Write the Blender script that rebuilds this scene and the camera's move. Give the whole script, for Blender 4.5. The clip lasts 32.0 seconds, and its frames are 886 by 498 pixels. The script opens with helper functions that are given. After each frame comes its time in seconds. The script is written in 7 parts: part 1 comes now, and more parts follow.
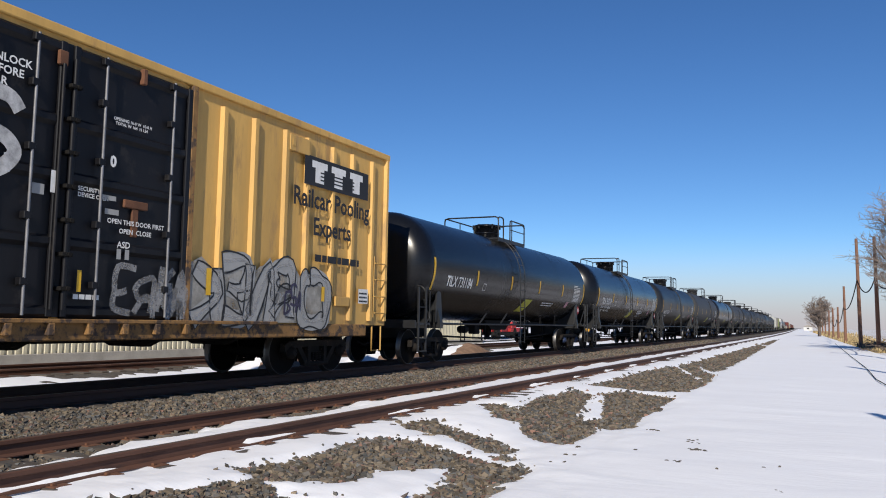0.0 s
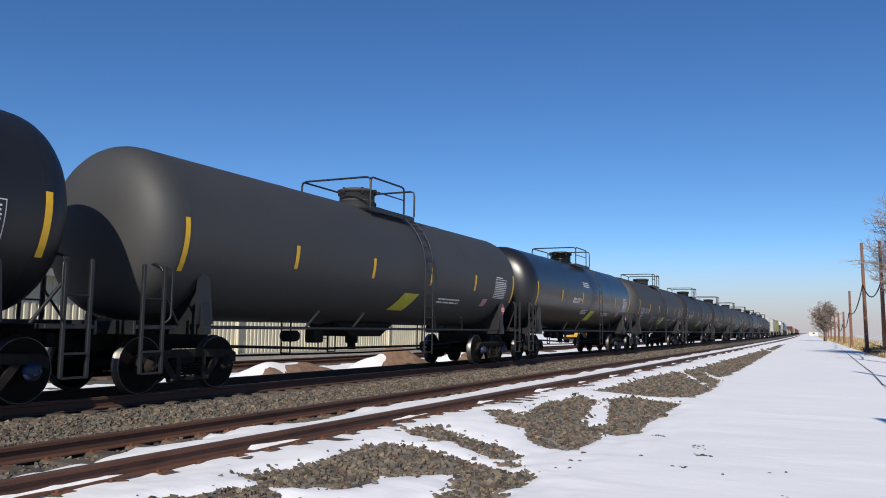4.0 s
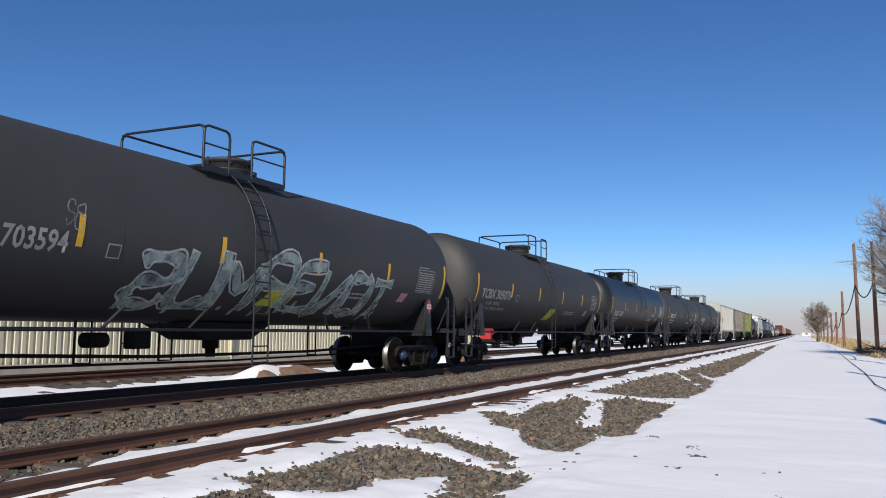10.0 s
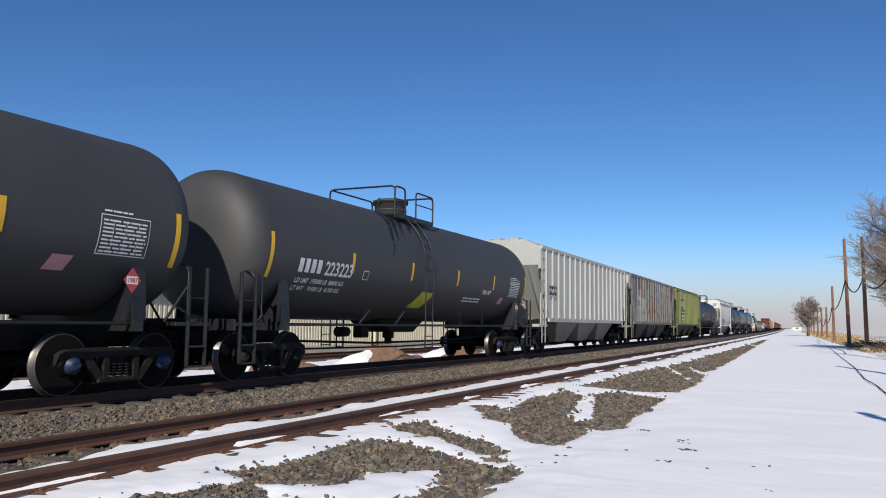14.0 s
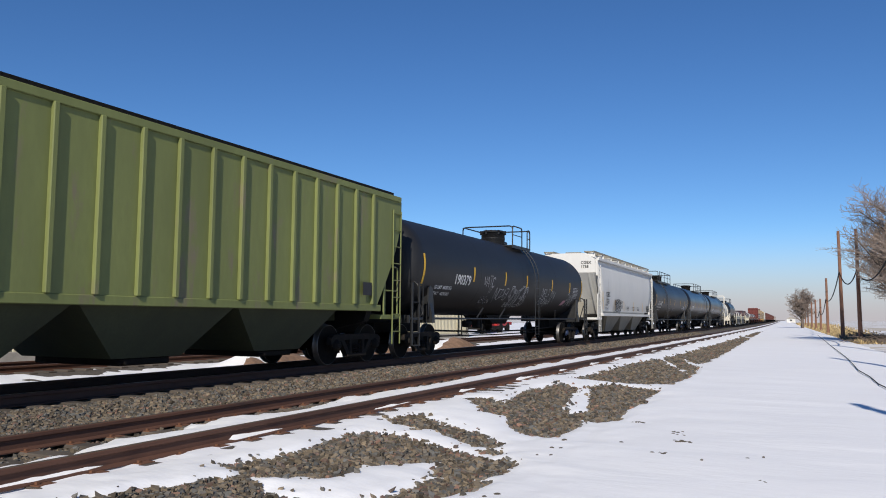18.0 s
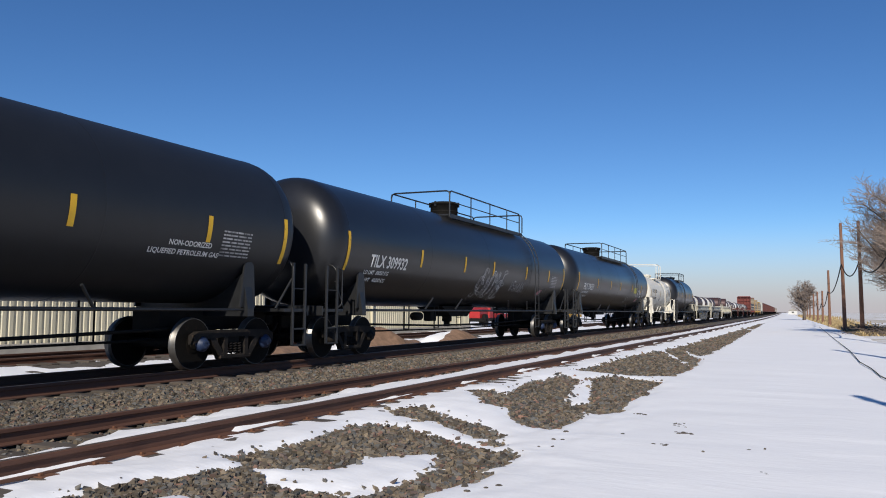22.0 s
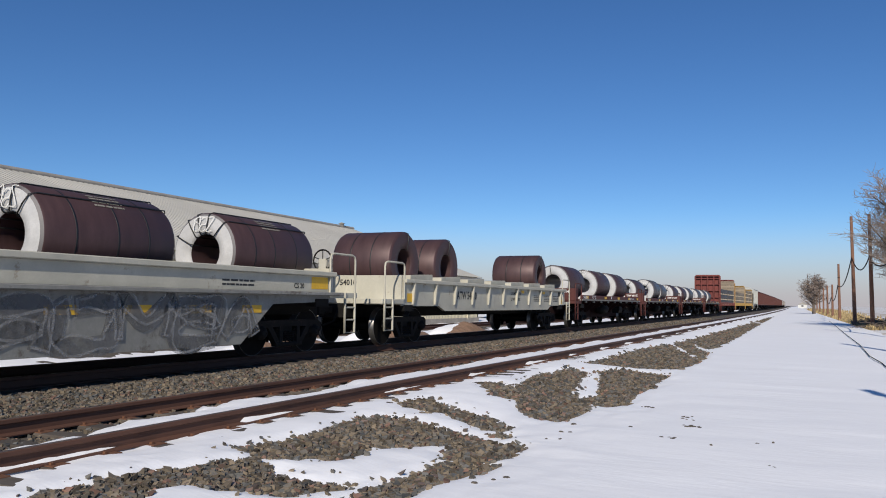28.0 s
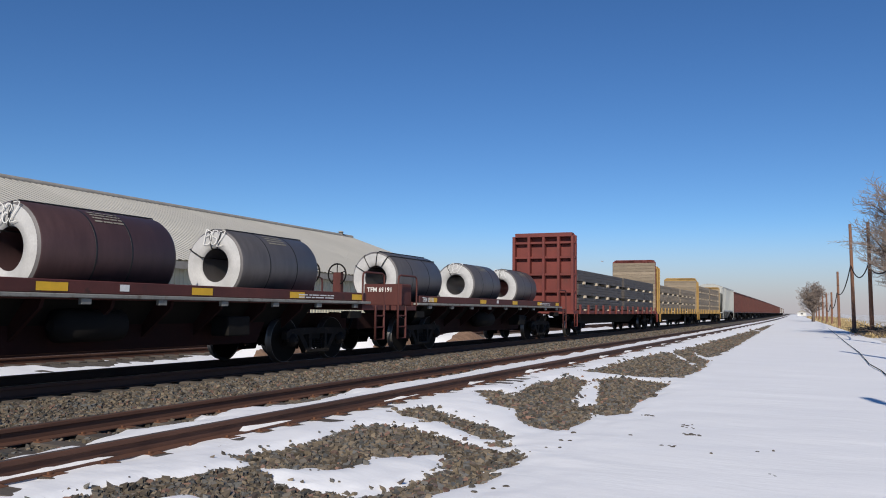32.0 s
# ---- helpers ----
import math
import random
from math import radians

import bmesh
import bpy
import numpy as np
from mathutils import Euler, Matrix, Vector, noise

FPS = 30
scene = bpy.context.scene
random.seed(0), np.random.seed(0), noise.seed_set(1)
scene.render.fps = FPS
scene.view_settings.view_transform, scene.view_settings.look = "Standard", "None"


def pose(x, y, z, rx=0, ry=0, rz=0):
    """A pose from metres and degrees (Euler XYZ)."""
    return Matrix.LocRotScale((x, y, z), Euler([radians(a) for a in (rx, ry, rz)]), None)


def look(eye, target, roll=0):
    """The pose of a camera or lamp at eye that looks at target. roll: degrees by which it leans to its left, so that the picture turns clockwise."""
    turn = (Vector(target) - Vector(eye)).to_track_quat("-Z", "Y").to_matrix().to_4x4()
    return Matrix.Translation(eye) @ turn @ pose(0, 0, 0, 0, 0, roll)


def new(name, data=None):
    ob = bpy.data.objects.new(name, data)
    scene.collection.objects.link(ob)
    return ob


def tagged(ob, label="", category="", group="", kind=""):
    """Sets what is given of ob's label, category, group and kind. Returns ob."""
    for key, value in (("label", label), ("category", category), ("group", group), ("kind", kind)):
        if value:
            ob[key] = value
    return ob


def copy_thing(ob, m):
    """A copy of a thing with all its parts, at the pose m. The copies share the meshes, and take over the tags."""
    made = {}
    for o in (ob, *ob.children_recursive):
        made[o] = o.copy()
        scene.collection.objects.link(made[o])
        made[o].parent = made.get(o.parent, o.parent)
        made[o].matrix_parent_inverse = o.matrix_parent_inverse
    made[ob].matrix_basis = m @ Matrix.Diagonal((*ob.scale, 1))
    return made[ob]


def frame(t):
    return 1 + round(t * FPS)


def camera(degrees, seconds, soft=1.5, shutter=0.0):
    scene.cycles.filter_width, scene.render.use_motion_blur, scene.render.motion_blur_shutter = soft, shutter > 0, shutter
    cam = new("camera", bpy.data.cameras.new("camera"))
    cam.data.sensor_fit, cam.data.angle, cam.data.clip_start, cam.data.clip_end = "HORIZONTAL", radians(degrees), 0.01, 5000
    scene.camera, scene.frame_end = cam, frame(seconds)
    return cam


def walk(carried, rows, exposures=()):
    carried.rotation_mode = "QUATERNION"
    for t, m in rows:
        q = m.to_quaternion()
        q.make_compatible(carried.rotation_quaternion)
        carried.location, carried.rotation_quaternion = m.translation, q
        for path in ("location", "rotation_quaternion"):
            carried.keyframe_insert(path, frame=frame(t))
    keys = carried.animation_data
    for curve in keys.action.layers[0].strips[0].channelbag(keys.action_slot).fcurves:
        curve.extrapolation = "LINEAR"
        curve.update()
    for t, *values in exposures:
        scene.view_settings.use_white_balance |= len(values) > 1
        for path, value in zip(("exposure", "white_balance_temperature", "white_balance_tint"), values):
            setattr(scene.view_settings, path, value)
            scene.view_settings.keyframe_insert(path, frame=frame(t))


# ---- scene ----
cam = camera(58.5, 32.0, soft=1.0, shutter=0.0)
EYE = (0.0, 0.0, 1.123)
# seconds, degrees turned left of the track, degrees tilted up, lean
TURNS = [
    (0, 24.238, 5.273, 0.968), (0.5, 24.268, 5.326, 0.974), (1, 24.303, 5.376, 0.891), (1.5, 24.354, 5.399, 0.807), (2, 24.455, 5.463, 0.795),
    (2.5, 24.528, 5.560, 0.811), (3, 24.550, 5.617, 0.841), (3.5, 24.546, 5.674, 0.855), (5.5, 24.531, 5.685, 0.649), (6, 24.423, 5.649, 0.608),
    (6.5, 24.316, 5.636, 0.618), (7, 24.260, 5.637, 0.615), (7.5, 24.245, 5.640, 0.646), (8, 24.229, 5.709, 0.599), (8.5, 24.187, 5.760, 0.630),
    (9, 24.118, 5.825, 0.594), (9.5, 24.098, 5.883, 0.545), (10, 24.112, 5.819, 0.616), (10.5, 24.115, 5.746, 0.588), (11, 24.119, 5.585, 0.595),
    (11.5, 24.065, 5.461, 0.606), (12, 23.965, 5.402, 0.565), (12.5, 23.855, 5.404, 0.602), (13, 23.736, 5.404, 0.703), (13.5, 23.624, 5.461, 0.619),
    (14, 23.551, 5.396, 0.703), (14.5, 23.499, 5.336, 0.684), (16.5, 23.343, 5.158, 0.681), (17, 23.291, 5.083, 0.652), (17.5, 23.247, 4.979, 0.610),
    (18, 23.196, 4.894, 0.541), (18.5, 23.178, 4.820, 0.513), (19, 23.172, 4.727, 0.484), (19.5, 23.202, 4.666, 0.567), (20, 23.204, 4.661, 0.507),
    (20.5, 23.267, 4.625, 0.556), (21, 23.284, 4.580, 0.517), (21.5, 23.303, 4.489, 0.489), (22, 23.320, 4.321, 0.534), (22.5, 23.306, 4.181, 0.542),
    (23, 23.289, 4.030, 0.490), (23.5, 23.297, 3.901, 0.597), (24, 23.341, 3.821, 0.604), (24.5, 23.397, 3.746, 0.673), (25, 23.418, 3.712, 0.677),
    (25.5, 23.427, 3.669, 0.692), (27.5, 23.810, 3.645, 0.861), (28, 23.921, 3.752, 0.771), (28.5, 24.031, 3.883, 0.675), (29, 24.125, 3.993, 0.654),
    (29.5, 24.175, 4.099, 0.569), (30, 24.183, 4.171, 0.608), (30.5, 24.117, 4.245, 0.582), (31, 24.032, 4.314, 0.498), (31.5, 23.956, 4.350, 0.568),
    (32, 23.869, 4.353, 0.678),
]


def aim(turn, tilt, lean):
    a, b = radians(turn), radians(tilt)
    way = Vector((-math.sin(a) * math.cos(b), math.cos(a) * math.cos(b), math.sin(b)))
    return look(EYE, Vector(EYE) + way, lean)


walk(cam, [(t, aim(*turns)) for t, *turns in TURNS], [(0, 0.12), (14, 0.12), (21, 0.06), (24, 0.06), (25, -0.1), (26, -0.08), (28, -0.04), (32, -0.06)])

# ---- light ----
SUN_WAY = Vector((0.25, -0.97, 0.0)).normalized()      # towards the sun, on the ground
SUN_HIGH = radians(31)
world = bpy.data.worlds.new("clear winter sky")
scene.world = world
world.use_nodes = True
wn = world.node_tree.nodes
sky = wn.new("ShaderNodeTexSky")
sky.sky_type = "NISHITA"
sky.sun_disc = False
sky.sun_elevation = SUN_HIGH
sky.sun_rotation = math.atan2(SUN_WAY.x, SUN_WAY.y)
sky.altitude = 2600
sky.air_density, sky.dust_density, sky.ozone_density = 1.0, 0.12, 3.0
wn["Background"].inputs["Strength"].default_value = 0.099
rich = wn.new("ShaderNodeHueSaturation")
rich.inputs["Saturation"].default_value, rich.inputs["Hue"].default_value = 1.17, 0.506
tint = wn.new("ShaderNodeMix")
tint.data_type, tint.blend_type = "RGBA", "MULTIPLY"
tint.inputs["Factor"].default_value = 1.0
tint.inputs["B"].default_value = (0.82, 0.955, 1.01, 1)
world.node_tree.links.new(sky.outputs["Color"], rich.inputs["Color"])
world.node_tree.links.new(rich.outputs["Color"], tint.inputs["A"])
# pinkish winter haze low round the whole horizon
where_at = wn.new("ShaderNodeTexCoord")
split = wn.new("ShaderNodeSeparateXYZ")
low = wn.new("ShaderNodeMapRange")
low.interpolation_type = "SMOOTHERSTEP"
low.inputs["From Min"].default_value, low.inputs["From Max"].default_value = -0.02, 0.125
low.inputs["To Min"].default_value, low.inputs["To Max"].default_value = 1.0, 0.0
haze = wn.new("ShaderNodeMix")
haze.data_type = "RGBA"
haze.inputs["B"].default_value = (4.9, 4.6, 4.9, 1)
world.node_tree.links.new(where_at.outputs["Generated"], split.inputs[0])
world.node_tree.links.new(split.outputs["Z"], low.inputs["Value"])
world.node_tree.links.new(low.outputs["Result"], haze.inputs["Factor"])
world.node_tree.links.new(tint.outputs["Result"], haze.inputs["A"])
world.node_tree.links.new(haze.outputs["Result"], wn["Background"].inputs["Color"])
lamp = bpy.data.lights.new("sun", "SUN")
lamp.energy, lamp.angle, lamp.color = 4.5, radians(0.5), (1.0, 0.915, 0.79)
sun = new("sun", lamp)
sun.matrix_world = look(Vector((0, 0, 60)), Vector((0, 0, 60)) - (SUN_WAY * math.cos(SUN_HIGH) + Vector((0, 0, math.sin(SUN_HIGH)))))
scene.view_settings.exposure = 0.07

# ---- materials ----
def mat(name, col, rough=0.6, metal=0.0, var=0.25, scale=3.0, bump=0.0, bscale=40.0, col2=None, stain=None, stain_at=0.62,
        stretch=(1, 1, 1), coat=0.0, spec=0.5, per_thing=0.0, per_island=0.0, soft=0.045, tints=None, thin=None):
    """Base colour varied by large and fine noise, an optional second colour in blotches, and fine relief."""
    m = bpy.data.materials.new(name)
    m.use_nodes = True
    n, l = m.node_tree.nodes, m.node_tree.links
    b = n["Principled BSDF"]
    tc = n.new("ShaderNodeTexCoord")
    mp = n.new("ShaderNodeMapping")
    mp.inputs["Scale"].default_value = stretch
    l.new(tc.outputs["Object"], mp.inputs["Vector"])

    def noise_tex(s, detail=5, rough_=0.6):
        t = n.new("ShaderNodeTexNoise")
        t.inputs["Scale"].default_value, t.inputs["Detail"].default_value, t.inputs["Roughness"].default_value = s, detail, rough_
        l.new(mp.outputs["Vector"], t.inputs["Vector"])
        return t

    def ramp(src, a, c):
        r = n.new("ShaderNodeMapRange")
        r.inputs["From Min"].default_value, r.inputs["From Max"].default_value = a, c
        l.new(src, r.inputs["Value"])
        return r.outputs["Result"]

    def mix(fac, a, c):
        x = n.new("ShaderNodeMix")
        x.data_type = "RGBA"
        for sock, v in ((x.inputs[0], fac), (x.inputs[6], a), (x.inputs[7], c)):
            if hasattr(v, "node"):
                l.new(v, sock)
            else:
                sock.default_value = (*v, 1) if isinstance(v, tuple) else v
        return x.outputs[2]

    big, fine = noise_tex(scale), noise_tex(scale * 14, 3)
    dark = tuple(c * (1 - var) for c in col)
    light = tuple(min(1, c * (1 + var)) for c in col)
    c = mix(ramp(big.outputs["Fac"], 0.3, 0.7), dark, light)
    c = mix(ramp(fine.outputs["Fac"], 0.25, 0.75), c, mix(0.5, c, dark))
    if stain:
        s = noise_tex(scale * 1.7, 6, 0.7)
        c = mix(ramp(s.outputs["Fac"], stain_at - soft, stain_at + soft), c, stain)
    if col2:
        s = noise_tex(scale * 0.6, 4)
        c = mix(ramp(s.outputs["Fac"], 0.42, 0.58), c, col2)
    if tints:                                         # each loose piece leans to one of two tints
        pick = n.new("ShaderNodeMath")
        pick.operation = "FRACT"
        times = n.new("ShaderNodeMath")
        times.operation = "MULTIPLY"
        times.inputs[1].default_value = 7.31
        l.new(n.new("ShaderNodeNewGeometry").outputs["Random Per Island"], times.inputs[0])
        l.new(times.outputs[0], pick.inputs[0])
        c = mix(ramp(pick.outputs[0], 0.35, 0.75), c, tints[0])
        c = mix(ramp(pick.outputs[0], 0.86, 0.97), c, tints[1])
    if thin:                                          # paint that lets the ground show through
        t = noise_tex(thin[0], 5, 0.7)
        a = n.new("ShaderNodeMapRange")
        a.inputs["From Min"].default_value, a.inputs["From Max"].default_value = 0.3, 0.62
        a.inputs["To Min"].default_value, a.inputs["To Max"].default_value = thin[1], thin[2]
        l.new(t.outputs["Fac"], a.inputs["Value"])
        l.new(a.outputs["Result"], b.inputs["Alpha"])
    if per_thing or per_island:
        src = n.new("ShaderNodeObjectInfo").outputs["Random"] if per_thing else n.new("ShaderNodeNewGeometry").outputs["Random Per Island"]
        amt = per_thing or per_island
        h = n.new("ShaderNodeHueSaturation")
        r = n.new("ShaderNodeMapRange")
        r.inputs["To Min"].default_value, r.inputs["To Max"].default_value = 1 - amt, 1 + amt
        l.new(src, r.inputs["Value"])
        l.new(r.outputs["Result"], h.inputs["Value"])
        l.new(c, h.inputs["Color"])
        c = h.outputs["Color"]
    l.new(c, b.inputs["Base Color"])
    rr = n.new("ShaderNodeMapRange")
    rr.inputs["To Min"].default_value, rr.inputs["To Max"].default_value = max(0.02, rough - 0.08), min(1, rough + 0.1)
    l.new(big.outputs["Fac"], rr.inputs["Value"])
    l.new(rr.outputs["Result"], b.inputs["Roughness"])
    b.inputs["Metallic"].default_value = metal
    b.inputs["Specular IOR Level"].default_value = spec
    b.inputs["Coat Weight"].default_value = coat
    if bump:
        t = noise_tex(bscale, 4)
        bp = n.new("ShaderNodeBump")
        bp.inputs["Strength"].default_value, bp.inputs["Distance"].default_value = 0.6, bump
        l.new(t.outputs["Fac"], bp.inputs["Height"])
        l.new(bp.outputs["Normal"], b.inputs["Normal"])
    return m


M_BLACK = mat("black tank paint", (0.0125, 0.0138, 0.0165), 0.42, var=0.3, scale=0.5, bump=0.0012, bscale=5, stretch=(1, 0.5, 0.3), spec=0.45)
M_SHINE = mat("shiny black tank paint", (0.0115, 0.0125, 0.0155), 0.3, var=0.3, scale=0.5, bump=0.0012, bscale=5, stretch=(1, 0.5, 0.3), spec=0.5)
M_GLOSS = mat("glossy black tank paint", (0.006, 0.0068, 0.009), 0.24, var=0.3, scale=0.5, bump=0.0012, bscale=5, stretch=(1, 0.5, 0.3), spec=0.32)
M_LONG = mat("worn black tank paint", (0.014, 0.0148, 0.017), 0.5, var=0.3, scale=0.5, bump=0.0012, bscale=5, stretch=(1, 0.5, 0.3), spec=0.35)
M_CHAR = mat("dull charcoal tank paint", (0.038, 0.0375, 0.038), 0.6, var=0.2, scale=0.5, bump=0.0012, bscale=6, stretch=(1, 0.5, 0.3), stain=(0.05, 0.047, 0.043), stain_at=0.7)
M_SLATE = mat("dull blue-black tank paint", (0.023, 0.0235, 0.026), 0.55, var=0.2, scale=0.5, bump=0.0012, bscale=6, stretch=(1, 0.5, 0.3), spec=0.4)
M_GREYTANK = mat("charcoal grey tank paint", (0.041, 0.042, 0.0435), 0.6, var=0.15, scale=0.5, bump=0.0012, bscale=6)
M_WHITETANK = mat("dusty white tank paint", (0.7, 0.67, 0.585), 0.5, var=0.12, scale=0.6, stain=(0.4, 0.36, 0.28), stain_at=0.68, bump=0.001, bscale=8)
M_UNDER = mat("grimy black steel", (0.010, 0.009, 0.008), 0.8, spec=0.2, var=0.4, scale=4, bump=0.003, bscale=60)
M_RAILING = mat("black handrail paint", (0.012, 0.013, 0.015), 0.45, var=0.2, scale=6)
M_TRUCK = mat("dusty cast steel", (0.02, 0.017, 0.015), 0.85, spec=0.2, var=0.4, scale=5, bump=0.004, bscale=50, stain=(0.05, 0.036, 0.026))
M_WHEEL = mat("dark wheel steel", (0.007, 0.006, 0.005), 0.8, spec=0.15, var=0.4, scale=6, bump=0.002, bscale=40, stain=(0.014, 0.009, 0.007))
M_TREAD = mat("polished steel", (0.16, 0.155, 0.15), 0.4, metal=0.8, var=0.2, scale=10)
M_BLUECAP = mat("blue bearing cap", (0.016, 0.03, 0.075), 0.5, var=0.3, scale=8)
M_YELLOW = mat("reflective yellow tape", (0.72, 0.42, 0.02), 0.5, var=0.1, scale=8)
M_WHITE = mat("white lettering paint", (0.72, 0.72, 0.7), 0.6, var=0.12, scale=9)
M_INK = mat("black lettering paint", (0.015, 0.015, 0.016), 0.6, var=0.2, scale=9)
M_RED = mat("red placard", (0.45, 0.05, 0.06), 0.5, var=0.15, scale=9)
M_PINK = mat("faded pink sticker", (0.5, 0.25, 0.28), 0.6, var=0.15, scale=9)
M_OCHRE = mat("faded ochre tape", (0.42, 0.27, 0.06), 0.6, var=0.2, scale=8)
M_SPILL = mat("dark oily spill", (0.012, 0.012, 0.013), 0.4, var=0.3, scale=2, thin=(1.5, 0.35, 0.9))
M_LIME = mat("yellow green placard", (0.5, 0.47, 0.05), 0.5, var=0.15, scale=6)
M_BOXYEL = mat("weathered yellow boxcar paint", (0.6, 0.36, 0.1), 0.6, var=0.2, scale=1.1, stretch=(1, 1, 0.22), stain=(0.4, 0.24, 0.085), stain_at=0.6, bump=0.001, bscale=30)
M_DOORBLK = mat("black door paint", (0.0065, 0.0065, 0.0085), 0.5, var=0.3, scale=1.5, spec=0.3, stain=(0.018, 0.016, 0.015))
M_ROD = mat("worn bare rod steel", (0.22, 0.22, 0.23), 0.5, metal=0.4, var=0.3, scale=6)
M_GRIME = mat("grimy ochre sill paint", (0.28, 0.15, 0.05), 0.8, var=0.4, scale=2.5, stain=(0.06, 0.04, 0.03), stain_at=0.52, bump=0.002)
M_RUST = mat("rusty steel", (0.14, 0.06, 0.03), 0.85, var=0.4, scale=3, bump=0.003, bscale=50)
M_GRAFF = mat("silver grey spray paint", (0.33, 0.33, 0.32), 0.55, var=0.18, scale=2, stain=(0.2, 0.2, 0.2))
M_SILVER = mat("thin silver spray paint", (0.33, 0.32, 0.29), 0.55, var=0.2, scale=2, thin=(2.0, 0.45, 0.95))
M_VIOLET = mat("dark violet spray paint", (0.04, 0.035, 0.07), 0.6, var=0.2, scale=4)
M_FADED = mat("faded grey spray paint", (0.15, 0.15, 0.15), 0.75, var=0.3, scale=1.5, thin=(2.5, 0.15, 0.85))
M_GRAFW = mat("thin white spray paint", (0.55, 0.55, 0.55), 0.7, var=0.2, scale=3, thin=(5.0, 0.35, 0.95))
M_CHALK = mat("faint chalky spray paint", (0.42, 0.42, 0.42), 0.8, var=0.2, scale=3, thin=(4.0, 0.1, 0.55))
M_MINT = mat("pale mint spray paint", (0.4, 0.5, 0.46), 0.7, var=0.25, scale=2, thin=(3.0, 0.15, 0.8))
M_HOPGREY = mat("chalky grey hopper paint", (0.4, 0.41, 0.39), 0.65, var=0.12, scale=0.8, stretch=(1, 1, 0.3), stain=(0.25, 0.18, 0.12), stain_at=0.7, bump=0.001)
M_HOPBLUE = mat("rusted pale blue paint", (0.17, 0.265, 0.32), 0.7, var=0.4, scale=1.1, stretch=(1, 1.6, 0.5), stain=(0.11, 0.055, 0.038), stain_at=0.52, soft=0.08, col2=(0.17, 0.195, 0.195), bump=0.002, per_thing=0.2)
M_HOPDULL = mat("dull cream grey post paint", (0.2, 0.2, 0.185), 0.75, var=0.3, scale=1.6, stain=(0.15, 0.085, 0.06), stain_at=0.56)
M_HOPRUST = mat("rust eaten paint", (0.13, 0.05, 0.034), 0.8, var=0.45, scale=1.1, stretch=(1, 1.6, 0.4), stain=(0.15, 0.2, 0.22), stain_at=0.56, soft=0.07, bump=0.002, per_thing=0.25)
M_SOOT = mat("sooty grey chute steel", (0.075, 0.072, 0.07), 0.75, var=0.35, scale=1.4)
M_DARKGREEN = mat("dark green paint", (0.02, 0.05, 0.02), 0.7, var=0.2, scale=2)
M_CHUTEGREEN = mat("dark green chute steel", (0.04, 0.047, 0.022), 0.75, var=0.35, scale=1.4)
M_GREEN = mat("olive green hopper paint", (0.16, 0.185, 0.06), 0.65, var=0.2, scale=0.8, stretch=(1, 1, 0.3), stain=(0.17, 0.15, 0.09), stain_at=0.6, bump=0.001)
M_HOPWHITE = mat("dusty white hopper paint", (0.6, 0.6, 0.58), 0.55, var=0.08, scale=0.6, stretch=(1, 1, 0.25), stain=(0.42, 0.4, 0.37), stain_at=0.7)
M_HOPPATCH = mat("worn pale patch paint", (0.4, 0.4, 0.39), 0.7, var=0.15, scale=1.5, stretch=(1, 1, 0.4), stain=(0.22, 0.17, 0.14), stain_at=0.64, soft=0.08)
M_HOPSKY = mat("pale blue patch paint", (0.32, 0.45, 0.52), 0.7, var=0.15, scale=2)
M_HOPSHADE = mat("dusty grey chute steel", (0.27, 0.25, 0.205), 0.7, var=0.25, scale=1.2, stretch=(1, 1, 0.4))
M_CREAM = mat("grubby cream paint", (0.47, 0.45, 0.37), 0.6, var=0.16, scale=1.6, stain=(0.26, 0.21, 0.15), stain_at=0.66, bump=0.001)
M_COILCAR = mat("faded grey coil car paint", (0.25, 0.247, 0.225), 0.7, var=0.3, scale=1.6, stain=(0.13, 0.11, 0.09), stain_at=0.6, bump=0.0015)
M_REDCAR = mat("oxide red car paint", (0.085, 0.022, 0.018), 0.7, var=0.3, scale=1.2, stain=(0.04, 0.016, 0.013), stain_at=0.64, bump=0.0015)
# oxide red darkened: the shade beneath the deck is put into this colour
M_REDUNDER = mat("shade-darkened maroon underframe", (0.026, 0.009, 0.008), 0.85, spec=0.2, var=0.35, scale=2.0)
M_BULKRED = mat("bright oxide red paint", (0.15, 0.03, 0.024), 0.65, var=0.3, scale=1.0, stain=(0.09, 0.026, 0.02), stain_at=0.66)
M_COIL = mat("dark wound steel", (0.08, 0.044, 0.045), 0.5, metal=0.3, var=0.22, scale=1.5, stretch=(1, 4, 1), bump=0.001, bscale=25)
M_COILRIM = mat("dull grey outer wraps", (0.16, 0.15, 0.15), 0.6, var=0.25, scale=3.0)
M_COILFACE = mat("frosted coil end", (0.5, 0.5, 0.5), 0.6, var=0.22, scale=2.0, bump=0.002, bscale=30)
M_COILGREY = mat("grey wound steel", (0.12, 0.112, 0.115), 0.42, metal=0.4, var=0.2, scale=1.5, stretch=(1, 4, 1), bump=0.001, bscale=25)
M_STRAP = mat("black strapping", (0.012, 0.012, 0.013), 0.5, var=0.2, scale=6)
M_LUMBER = mat("weathered lumber", (0.27, 0.22, 0.16), 0.85, var=0.3, scale=2.0, stretch=(1, 0.2, 8), per_thing=0.2)
M_BLOCK = mat("pale dunnage timber", (0.5, 0.43, 0.33), 0.85, var=0.25, scale=3.0)
M_PIPE = mat("dark bundled steel", (0.075, 0.066, 0.062), 0.6, var=0.3, scale=3)
M_FARYEL = mat("ochre bulkhead paint", (0.36, 0.22, 0.06), 0.6, var=0.2, scale=1.5)
